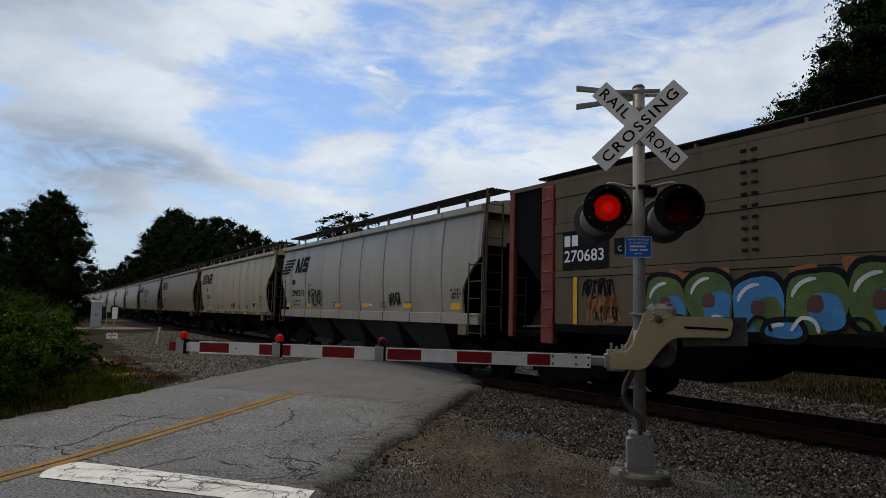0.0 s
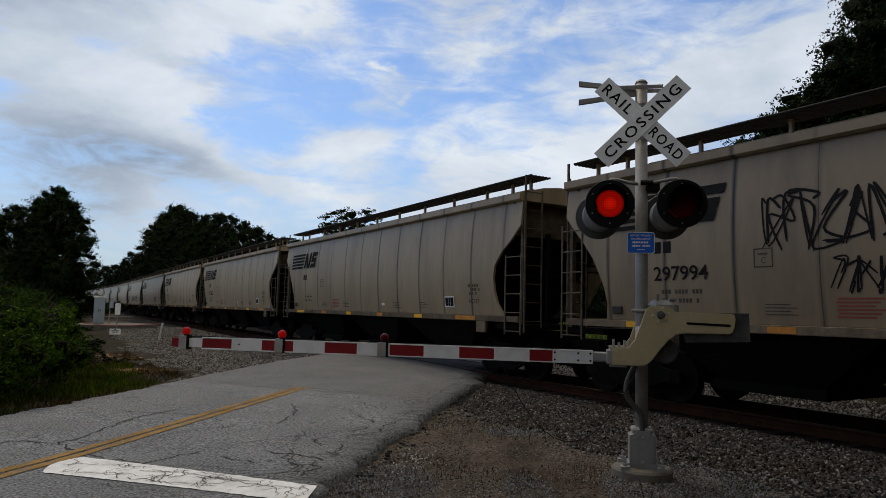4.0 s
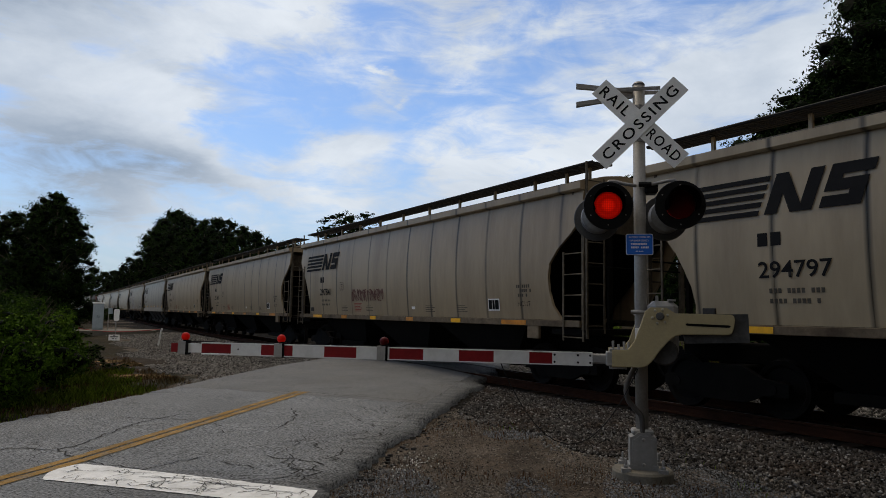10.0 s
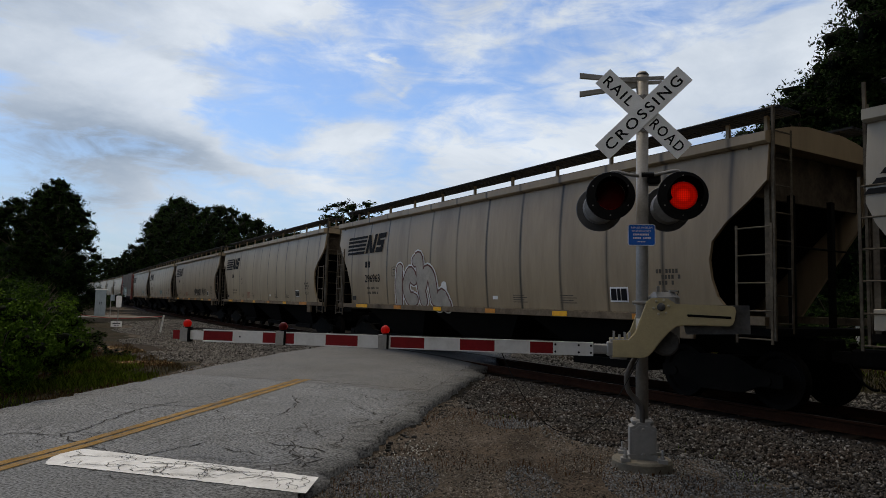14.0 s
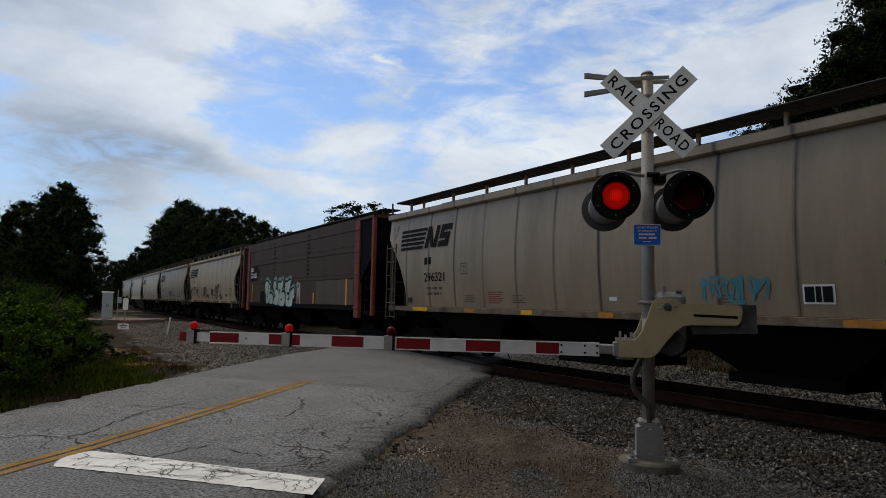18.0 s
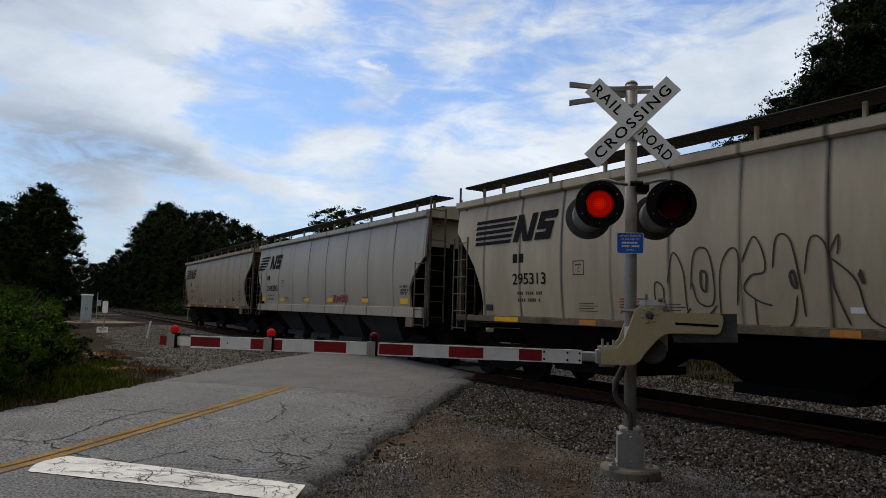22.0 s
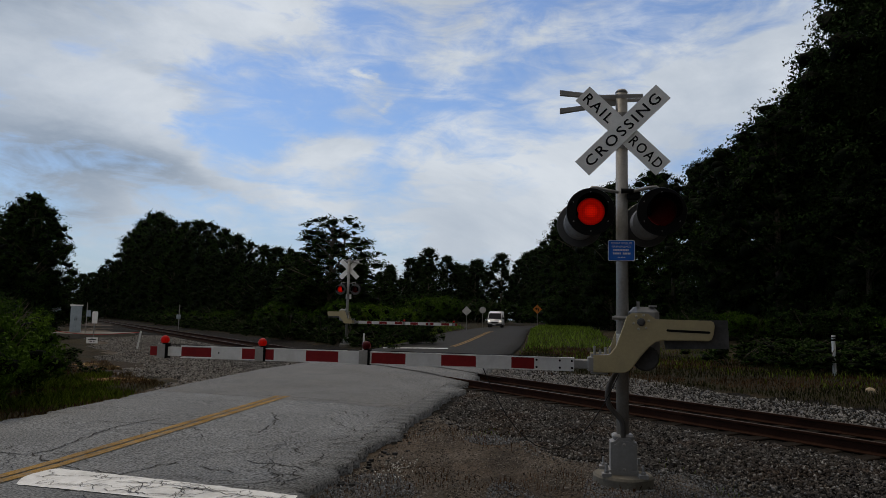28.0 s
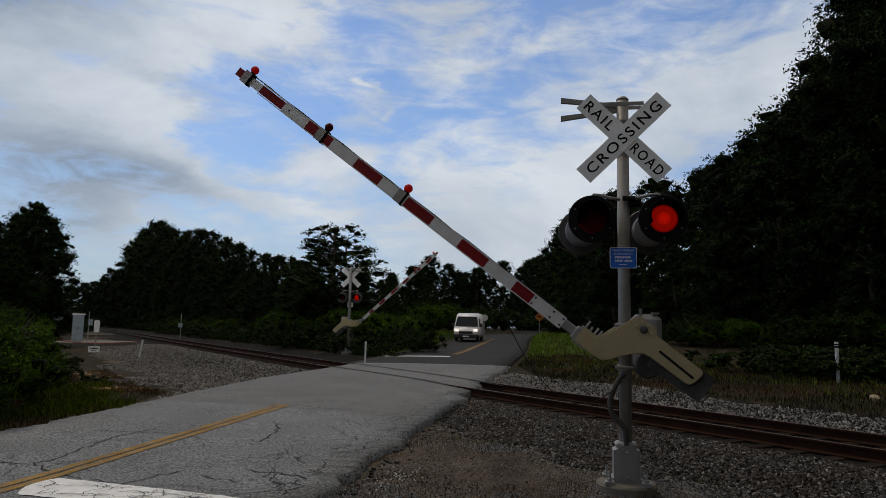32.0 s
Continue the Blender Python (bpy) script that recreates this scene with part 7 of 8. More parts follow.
def make_tree(seed, h, spread, shape, leaf, size, per):
    """A tree of height h: tapered trunk with limbs, crown of leaf clumps. shape: round, tall or pine."""
    rng = np.random.default_rng(seed)
    t = empty("tree", pose(0, 0, 0))
    blobs, limbs = [], []
    low = {"round": 0.07, "tall": 0.06, "pine": 0.1, "open": 0.3}[shape]
    n = {"round": 120, "tall": 130, "pine": 105, "open": 60}[shape]
    for k in range(n):
        f = low + (1 - low) * ((k + rng.random()) / n)
        u = (f - low) / (1 - low)
        env = {"round": math.sin(math.pi * min(1, 0.18 + 0.82 * u)) ** 0.6, "tall": (1 - u) ** 0.45 * 0.95 + 0.08, "pine": (0.45 + 0.55 * math.sin(math.pi * (0.25 + 0.75 * u))), "open": math.sin(math.pi * (0.15 + 0.8 * u)) ** 0.7}[shape]
        ang = k * 2.4 + rng.uniform(-0.5, 0.5)
        rad = spread * env * rng.uniform(0.25, 0.95)
        r = h * {"round": 0.082, "tall": 0.07, "pine": 0.066, "open": 0.07}[shape] * rng.uniform(0.6, 1.35) * (1 - 0.3 * u)
        p = (rad * math.cos(ang), rad * math.sin(ang), h * f * 0.97 - r * 0.3)
        blobs.append((*p, r, rng.uniform(0.6, 0.85)))
        limbs.append((p, r))
    blobs.append((0, 0, h * 0.93, h * 0.07, 0.9))
    blobs += [(rng.normal() * spread * 0.16, rng.normal() * spread * 0.16, h * q, h * 0.12, 1.0) for q in (0.3, 0.42, 0.55, 0.68, 0.8)] if shape != "open" else []
    bm = new_bm()
    lean = rng.uniform(-0.02, 0.02, 2)
    trunk = [(lean[0] * h * q, lean[1] * h * q, h * q) for q in (-0.01, 0.03, 0.15, 0.35, 0.55, 0.75, 0.9)]
    tube(bm, trunk, h * 0.022, 8, h * 0.004)
    for p, r in limbs[::5 if shape != "open" else 2]:
        z0 = max(h * 0.12, p[2] - 0.55 * math.hypot(p[0], p[1]) - 0.3)
        q = z0 / h
        a = Vector((lean[0] * h * q, lean[1] * h * q, z0))
        b = Vector(p)
        tube(bm, [a, a.lerp(b, 0.5) + Vector((0, 0, 0.1)), b], h * 0.007, 5, h * 0.002, caps=False)
    part("trunk", bm, BARK, t)
    pts = crown_points(rng, blobs, per)
    me = leaf_mesh("crown", pts, size * rng.uniform(0.6, 1.3, len(pts)), rng, leaf)
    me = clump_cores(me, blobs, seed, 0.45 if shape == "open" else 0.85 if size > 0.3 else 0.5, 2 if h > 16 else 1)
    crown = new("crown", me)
    crown.parent = t
    return t


def make_bush(seed, h, r, leaf, size, count, name="bush", key="green"):
    rng = np.random.default_rng(seed)
    t = empty(name, pose(0, 0, 0))
    bm = new_bm()
    for k in range(7):
        a = k * 0.9 + rng.uniform(0, 1)
        tube(bm, [(0.05 * math.cos(a), 0.05 * math.sin(a), -0.1), (0.4 * r * math.cos(a), 0.4 * r * math.sin(a), h * 0.5), (0.7 * r * math.cos(a), 0.7 * r * math.sin(a), h * 0.85)], 0.02, 5, 0.006, caps=False)
    part("stem", bm, BARK, t)
    blobs = [(r * 0.75 * rng.normal() * 0.6, r * 0.75 * rng.normal() * 0.6, h * rng.uniform(0.25, 0.8), h * rng.uniform(0.11, 0.26), 0.85) for _ in range(30)]
    tot = sum(b[3] ** 2 for b in blobs)
    pts = crown_points(rng, blobs, count / tot)
    pts[:, 2] = np.maximum(pts[:, 2], 0.03)
    me = leaf_mesh("foliage", pts, size * rng.uniform(0.6, 1.4, len(pts)), rng, leaf)
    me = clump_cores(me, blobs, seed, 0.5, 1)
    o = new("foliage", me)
    o.parent = t
    return t


PROTO = {"round": make_tree(1, 12, 3.6, "round", LEAF_DARK, 0.09, 230), "round_b": make_tree(2, 12, 4.2, "round", LEAF_MID, 0.09, 230),
         "tall": make_tree(3, 14, 3.4, "tall", LEAF_DARK, 0.1, 190), "pine": make_tree(4, 13, 2.8, "pine", LEAF_PINE, 0.095, 220),
         "open": make_tree(5, 9, 2.9, "open", LEAF_MID, 0.075, 560), "big": make_tree(6, 20, 5.2, "tall", LEAF_DARK, 0.1, 520), "big_b": make_tree(7, 20, 6.0, "round", LEAF_DARK, 0.1, 520), "back": make_tree(8, 14, 4.4, "round", LEAF_DARK, 0.4, 14)}
BASE_H = {"round": 12, "round_b": 12, "tall": 14, "pine": 13, "open": 9, "big": 20, "big_b": 20, "back": 14}
BUSH = {"dark": make_bush(11, 2.0, 1.6, LEAF_MID, 0.05, 6000, key="dark"), "green": make_bush(12, 2.0, 1.6, LEAF_BUSH, 0.045, 9000), "light": make_bush(13, 1.6, 1.3, LEAF_LIGHT, 0.04, 9000), "low": make_bush(14, 1.0, 1.2, LEAF_MID, 0.045, 2200, key="dark")}
_first = set()


def put(store, key, x, y, h, base_h, rz, label, cat, group, wide=1.0, z=None):
    src = store[key]
    z = ground_z(x, y) - 0.05 if z is None else z
    k = h / base_h
    m = Matrix.Translation((x, y, z)) @ Matrix.Rotation(radians(rz), 4, "Z")
    ob = copy_thing(src, m) if (id(store), key) in _first else src
    _first.add((id(store), key))
    ob.matrix_basis = m @ Matrix.Diagonal((k * wide, k * wide, k, 1))
    return tagged(ob, label, cat, group)


def clear_of_line(x, y, reach):
    """Push a tree beyond the line back until its crown keeps off the rails."""
    d, at = off_line(x, y)
    if -(reach + 3.0) < d < (0 if y < 76 else 9):
        h, k = on_line(at)[2], reach + 3.0 + d
        x, y = x + math.cos(h) * k, y + math.sin(h) * k
    return x, y


def tree(key, x, y, h, rz=0, label="dark leafy tree at the edge of the woods", wide=1.0):
    if y > 150 and x < 0 and "beside the line" in label:
        x, y = clear_of_line(x, y, h * 0.36 * wide)
    return put(TREE_STORE, key, x, y, h, BASE_H[key], rz, label, "tree", "trees along the line", wide)


TREE_STORE = PROTO
rt = random.Random(21)
# the single tree beyond the bushes, and its neighbours
tree("round_b", -31.3, 51, 10.9, 10, "dark round-crowned tree standing by the bushes", 0.95)
tree("round", -30.9, 51.8, 10.0, 130, "dark round-crowned tree standing by the bushes", 1.0)
tree("round", -33.2, 52.6, 10.2, 250, "dark round-crowned tree standing by the bushes", 1.1)
tree("round_b", -36.5, 54, 9.8, 80)
for x, y, h in ((-40, 62, 9), (-46, 70, 10), (-50, 78, 8), (-58, 82, 11), (-66, 96, 9), (-72, 104, 12)):
    tree("round", x, y, h, x * 13)
# woods along the far side of the line: (bearing X per metre ahead, depth, height)
SKYLINE = [(-0.53, 0.072), (-0.515, 0.1), (-0.5, 0.122), (-0.485, 0.137), (-0.465, 0.147), (-0.445, 0.152), (-0.425, 0.149), (-0.405, 0.146), (-0.385, 0.144), (-0.365, 0.139), (-0.345, 0.137), (-0.325, 0.131),
           (-0.305, 0.123), (-0.285, 0.113), (-0.265, 0.106), (-0.245, 0.103), (-0.225, 0.1), (-0.205, 0.097)]
for k, (u, rise) in enumerate(SKYLINE):
    y = float(np.interp(u, [-0.515, -0.44, -0.35, -0.25, -0.205], [148, 122, 92, 66, 58]))
    key = ("round", "pine", "round_b")[k % 3]
    label = "dense dark woodland tree beside the line"
    x0, y0 = clear_of_line(u * y, y, (1.54 + rise * y) * 0.3)
    tree(key, x0, y0, (1.44 + rise * y0) * rt.uniform(0.97, 1.05), rt.uniform(0, 360), label, 0.9)
    y2 = y0 - 8
    tree(rt.choice(("round", "round_b", "tall")), u * y2 + 0.7, y2, (1.5 + rise * y2) * rt.uniform(0.6, 0.8), rt.uniform(0, 360), label)
for u, y, h in ((-0.515, 175, 11), (-0.53, 190, 14), (-0.545, 205, 13.5), (-0.56, 220, 14), (-0.58, 240, 14), (-0.6, 260, 13), (-0.62, 280, 14), (-0.5, 165, 13)):
    tree("round", u * y, y, h, y * 3, "dense dark woodland tree beside the line", 1.2)
# the open tree behind the far signal
tree("open", -8.1, 48.5, 8.9, 120, "open-branched leafy tree behind the far signal", 1.5)
tree("open", -7.4, 49.4, 8.0, 40, "open-branched leafy tree behind the far signal", 1.5)
tree("open", -9.2, 49.8, 7.6, 250, "open-branched leafy tree behind the far signal", 1.5)
for x, y, h in ((-11.5, 55, 6.0), (-5.2, 56, 5.2), (-3.6, 62, 4.6), (-8.5, 58, 5.0), (-1.5, 70, 5.0)):
    tree("round_b", x, y, h, x * 31)
# far woods where the road bends away
for x, y, h in ((-2.6, 120, 13.6), (-5.5, 118, 11.5), (0.8, 124, 12.6), (4.5, 142, 12.5), (8, 150, 14.5), (-9, 115, 10), (13, 150, 16), (3, 134, 12), (-4, 128, 12.5), (6.5, 136, 13), (-8, 104, 8.5), (-12, 100, 9)):
    tree("round", x, y, h, x * 47, "distant dark tree beyond the road's bend")
for x, y, h, k in ((21.5, 112, 15.5, "round_b"), (18.2, 100, 15.5, "round"), (16.2, 88, 13.0, "round"), (16, 84, 13.5, "round_b"), (13.0, 74, 12.4, "round"), (15.5, 72, 13.5, "pine"), (22, 175, 19, "round"), (27, 190, 22, "round_b"), (19, 165, 16, "round"), (33, 205, 25, "round"), (25, 182, 20.5, "round"), (20, 116, 16, "round"), (26, 130, 17, "round_b"), (19, 96, 15, "pine")):
    tree(k, x, y, h, x * 23, "dark woodland tree along the road")
# tall woods on the bank beyond the line
for x, y, h, k in ((12.6, 60, 12.0, "round_b"), (14.2, 55, 12.6, "round"), (12.6, 50, 10.2, "round"), (16.5, 52, 13.0, "round_b"), (18.5, 48, 12.8, "round"), (15.4, 45, 9.6, "round_b"), (21, 50, 13.5, "pine"),
                   (16.4, 39, 11.4, "round"), (18.8, 41, 12.6, "round_b"), (18.2, 36.5, 12.9, "round"), (20.6, 38.0, 15.4, "round_b"), (24.8, 41, 18, "big_b"), (25.6, 34.5, 24, "big_b"), (29.5, 38, 24, "big_b"), (28.4, 31, 26, "big"), (30.5, 35, 26, "big_b"), (31, 30, 25, "big"), (35, 33, 26, "big_b"),
                   (20.5, 32.5, 9.0, "round"), (23.5, 29.0, 8.5, "round_b"), (27.0, 26.5, 9.5, "round"), (37, 27, 22, "big"), (42, 35, 24, "big_b"), (32, 45, 21, "big_b"), (40, 48, 22, "big"), (26.5, 47, 17, "big_b"), (30.5, 23.5, 12, "round_b"),
                   # this row stands out of view, added to shade the right-hand side
                   (24.5, 20.5, 17, "big"), (22.5, 14.5, 18, "big_b"), (24, 9, 19, "big"), (25, 3.5, 18, "big_b"), (28, -2, 20, "big"), (31, -8, 19, "big_b"), (30, 12, 20, "big")):
    tree(k, x, y, h, x * 29, "tall dark tree in the woods beyond the line")
# unseen trees on the line's near side, right of the road, added for shade
for x, y, h, k in ((6.8, -3.0, 17, "big"), (10.5, -7.0, 18, "big_b"), (3.6, -6.5, 16, "big_b"), (14.5, -12, 18, "big"), (7, -11.5, 18, "big_b"), (0.2, -9, 14, "round"), (18, -17, 18, "big"), (7.4, 0.8, 15, "big")):
    tree("back", x, y, h, x * 37, "unseen tall tree added near the line for shade", 0.5 if y > 0 else 1.0)
# unseen trees added behind the camera for reflections and to close the horizon
for k in range(16):
    a = radians(200 + k * 9.5)
    tree("back", 36 * math.cos(a) * 1.25, 34 * math.sin(a) - 6, rt.uniform(9, 14), k * 40)


def bush(key, x, y, h, rz=0, wide=1.0, label="leafy green bush on the verge"):
    base = {"dark": 2.0, "green": 2.0, "light": 1.6, "low": 1.0}[key]
    return put(BUSH_STORE, key, x, y, h, base, rz, label, "bush", "bushes", wide)


BUSH_STORE = BUSH
# thicket on the near verge
for y, e, h, k in ((11.6, 0.2, 1.5, "green"), (12.8, 0.0, 1.9, "green"), (14.2, 0.1, 2.1, "light"), (14.6, 1.6, 2.6, "dark"), (15.8, 0.0, 2.1, "green"), (17.2, 0.2, 2.3, "dark"), (18.6, 0.0, 2.0, "light"), (18.4, 2.0, 3.0, "dark"),
                   (20.4, 0.1, 2.2, "green"), (22.4, 0.2, 2.3, "dark"), (22.6, 2.4, 3.2, "dark"), (24.8, 0.0, 2.1, "light"), (27.0, 0.3, 2.3, "green"), (27.4, 2.8, 3.2, "dark"), (30.0, 0.2, 2.4, "dark"), (33.0, 0.2, 2.4, "green"),
                   (33.5, 3.0, 3.4, "dark"), (36.5, 0.4, 2.6, "dark"), (40.0, 0.6, 2.8, "green"), (40.5, 3.5, 3.6, "dark"), (44.0, 1.0, 3.0, "dark"), (12.6, 2.0, 2.5, "dark"), (48.0, 1.6, 3.4, "dark"), (52, 1.5, 3.4, "green"), (57, 1.5, 3.2, "dark"), (63, 1, 3.2, "dark"), (70, 1, 3.4, "dark")):
    bush(k, -0.575 * y - 0.85 * h - e, y, h, y * 57 + e * 31, 1.0, "leafy green bush in the verge thicket")
# undergrowth closing the woods
for x, y, h in ((1.5, 96, 4), (-2, 98, 4.5), (-5, 92, 4.5), (-8, 88, 4.5), (-12, 84, 4.5), (4.8, 110, 4), (17.5, 96, 4.5), (20.5, 106, 5), (25, 118, 5), (15, 80, 4), (12.0, 66, 3.2), (13.5, 64, 4), (22, 128, 6), (6, 122, 5), (10, 128, 5), (-14, 76, 4), (-1, 84, 3.5), (16, 60, 4), (14.4, 57, 3.6), (18, 56, 4.5),
                (15.5, 48.5, 3.4), (17.5, 44.5, 3.4), (19.5, 41, 3.4), (21.5, 38, 3.4), (22, 34, 3.2), (24, 31, 3.2), (25.5, 28, 3.2), (27.5, 25.5, 3.4), (29, 22, 3.6), (26, 33, 4.5), (29, 29, 4.5), (32, 25, 4.5), (22, 44, 4.5), (26, 39, 4.5)):
    bush("dark", x, y, h, x * 71 + y, 1.4, "dark undergrowth at the foot of the woods")
# low brush lining both sides of the line where it leaves the crossing
for k in range(64):
    x, y, h = on_line(14 + k * 2.6)
    o = -(4.3 + rt.uniform(0, 1.8) + 0.012 * k)
    bush("low", x - math.cos(h) * o, y - math.sin(h) * o, rt.uniform(0.8, 1.6), rt.uniform(0, 360), 1.5, "low dark brush along the ballast")
for k in range(30):
    x, y, h = on_line(66 + k * 4.5)
    o = 5.6 + rt.uniform(0, 2.5)
    bush("low", x - math.cos(h) * o, y - math.sin(h) * o, rt.uniform(1.0, 2.0), rt.uniform(0, 360), 1.6, "low dark brush along the ballast")
for k in range(44):
    x, y, h = on_line(11 + k * 1.5)
    o = -(3.5 + rt.uniform(0, 1.0))
    bush("low", x - math.cos(h) * o, y - math.sin(h) * o, rt.uniform(0.35, 0.7), rt.uniform(0, 360), 1.4, "low dark brush along the ballast")
for k in range(26):
    x, y, h = on_line(8 + k * 1.7)
    o = 8.4 + rt.uniform(0, 3.0)
    bush("low", x - math.cos(h) * o, y - math.sin(h) * o, rt.uniform(0.25, 0.5), rt.uniform(0, 360), 1.5, "low weeds on the dark soil by the gravel")
# scrub on the far side, towards the far signal
for k in range(40):
    s = 14 + k * 2.4
    x, y, h = on_line(s)
    o = -(6.0 + rt.uniform(0, 3.0))
    bush(rt.choice(("dark", "dark", "green")), x - math.cos(h) * o, y - math.sin(h) * o, rt.uniform(1.4, 2.6), rt.uniform(0, 360), 1.2, "dark scrub bush beside the line")
for x, y, h, k in ((-4.2, 43.5, 2.4, "light"), (-2.9, 45.0, 2.2, "green"), (-5.6, 44.5, 2.6, "green"), (-3.0, 50, 2.6, "dark"), (-2.2, 55, 2.9, "green"), (-7.5, 43, 1.8, "dark"), (-3.6, 56, 3.2, "dark"), (-1.6, 62, 2.8, "green"), (-9.4, 42, 2.0, "dark"), (-2.2, 67, 3.4, "dark"), (-1.0, 73, 3.2, "green")):
    bush(k, x, y, h, x * 41, 1.15, "leafy bush on the verge beyond the crossing")
for k in range(60):
    x, y, h = on_line(-1.5 - rt.uniform(0, 24))
    o = -(10.4 + rt.uniform(0, 4.0))
    bush("low", x - math.cos(h) * o, y - math.sin(h) * o, rt.uniform(0.6, 1.1), rt.uniform(0, 360), 1.7, "low dark vines spreading over the bank")
for k in range(30):
    y = 38 - k * 0.75
    x = 12.8 + k * 0.52 + rt.uniform(-0.8, 0.8)
    bush(rt.choice(("dark", "dark", "green")), x, y, rt.uniform(1.1, 2.0), rt.uniform(0, 360), 1.2, "low dark bush under the trees")


def scatter_blades(name, spots, material, hmin, hmax, width, seed, label):
    """Grass: thin bent triangles in one mesh."""
    rng = np.random.default_rng(seed)
    p = np.asarray(spots)
    n = len(p)
    ang = rng.uniform(0, math.tau, n)
    h = rng.uniform(hmin, hmax, n)
    lean = rng.uniform(0.1, 0.6, n) * h
    d = np.stack([np.cos(ang), np.sin(ang), np.zeros(n)], 1)
    e = np.stack([-np.sin(ang), np.cos(ang), np.zeros(n)], 1) * width
    up = np.array([0, 0, 1.0])
    mid = p + d * lean[:, None] * 0.35 + up * (h * 0.6)[:, None]
    tip = p + d * lean[:, None] + up * h[:, None]
    v = np.stack([p - e, p + e, mid + e * 0.7, tip, mid - e * 0.7], 1).reshape(-1, 3)
    me = bpy.data.meshes.new(name)
    me.vertices.add(5 * n)
    me.vertices.foreach_set("co", v.ravel())
    me.loops.add(5 * n)
    me.loops.foreach_set("vertex_index", np.arange(5 * n))
    me.polygons.add(n)
    me.polygons.foreach_set("loop_start", np.arange(n) * 5)
    me.polygons.foreach_set("loop_total", np.full(n, 5))
    me.update(calc_edges=True)
    me.materials.append(material)
    return tagged(new(name, me), label, "grass", kind="stuff")


class Heights:
    """Ground heights on a fine grid, for the many small things."""

    def __init__(self, x0, x1, y0, y1, step):
        self.x, self.y = np.arange(x0, x1 + step, step), np.arange(y0, y1 + step, step)
        self.z = np.array([[ground_z(x, y) for x in self.x] for y in self.y])

    def at(self, p):
        fx = np.clip((p[:, 0] - self.x[0]) / (self.x[1] - self.x[0]), 0, len(self.x) - 1.001)
        fy = np.clip((p[:, 1] - self.y[0]) / (self.y[1] - self.y[0]), 0, len(self.y) - 1.001)
        i, j = fx.astype(int), fy.astype(int)
        a, b = fx - i, fy - j
        return self.z[j, i] * (1 - a) * (1 - b) + self.z[j, i + 1] * a * (1 - b) + self.z[j + 1, i] * (1 - a) * b + self.z[j + 1, i + 1] * a * b


LAND = Heights(-34, 26, -2, 70, 0.5)
LINE_NEAR = LINE[(LINE[:, 0] > -60) & (LINE[:, 0] < 130)]


def offsets(p):
    d2 = (p[:, None, 0] - LINE_NEAR[None, :, 1]) ** 2 + (p[:, None, 1] - LINE_NEAR[None, :, 2]) ** 2
    i = d2.argmin(1)
    q = LINE_NEAR[i]
    return -(p[:, 0] - q[:, 1]) * np.cos(q[:, 3]) - (p[:, 1] - q[:, 2]) * np.sin(q[:, 3])


def field(rng, n, x0, x1, y0, y1, keep):
    p = np.stack([rng.uniform(x0, x1, n), rng.uniform(y0, y1, n)], 1)
    r = p[:, 0] - np.interp(p[:, 1], ROAD_Y, ROAD_X)
    p = p[keep(p, offsets(p), r)]
    return np.concatenate([p, LAND.at(p)[:, None]], 1)


def patchy(p, scale, level, seed=0.0):
    return np.array([noise.noise(Vector((x * scale, y * scale, seed))) > level for x, y in p[:, :2]])


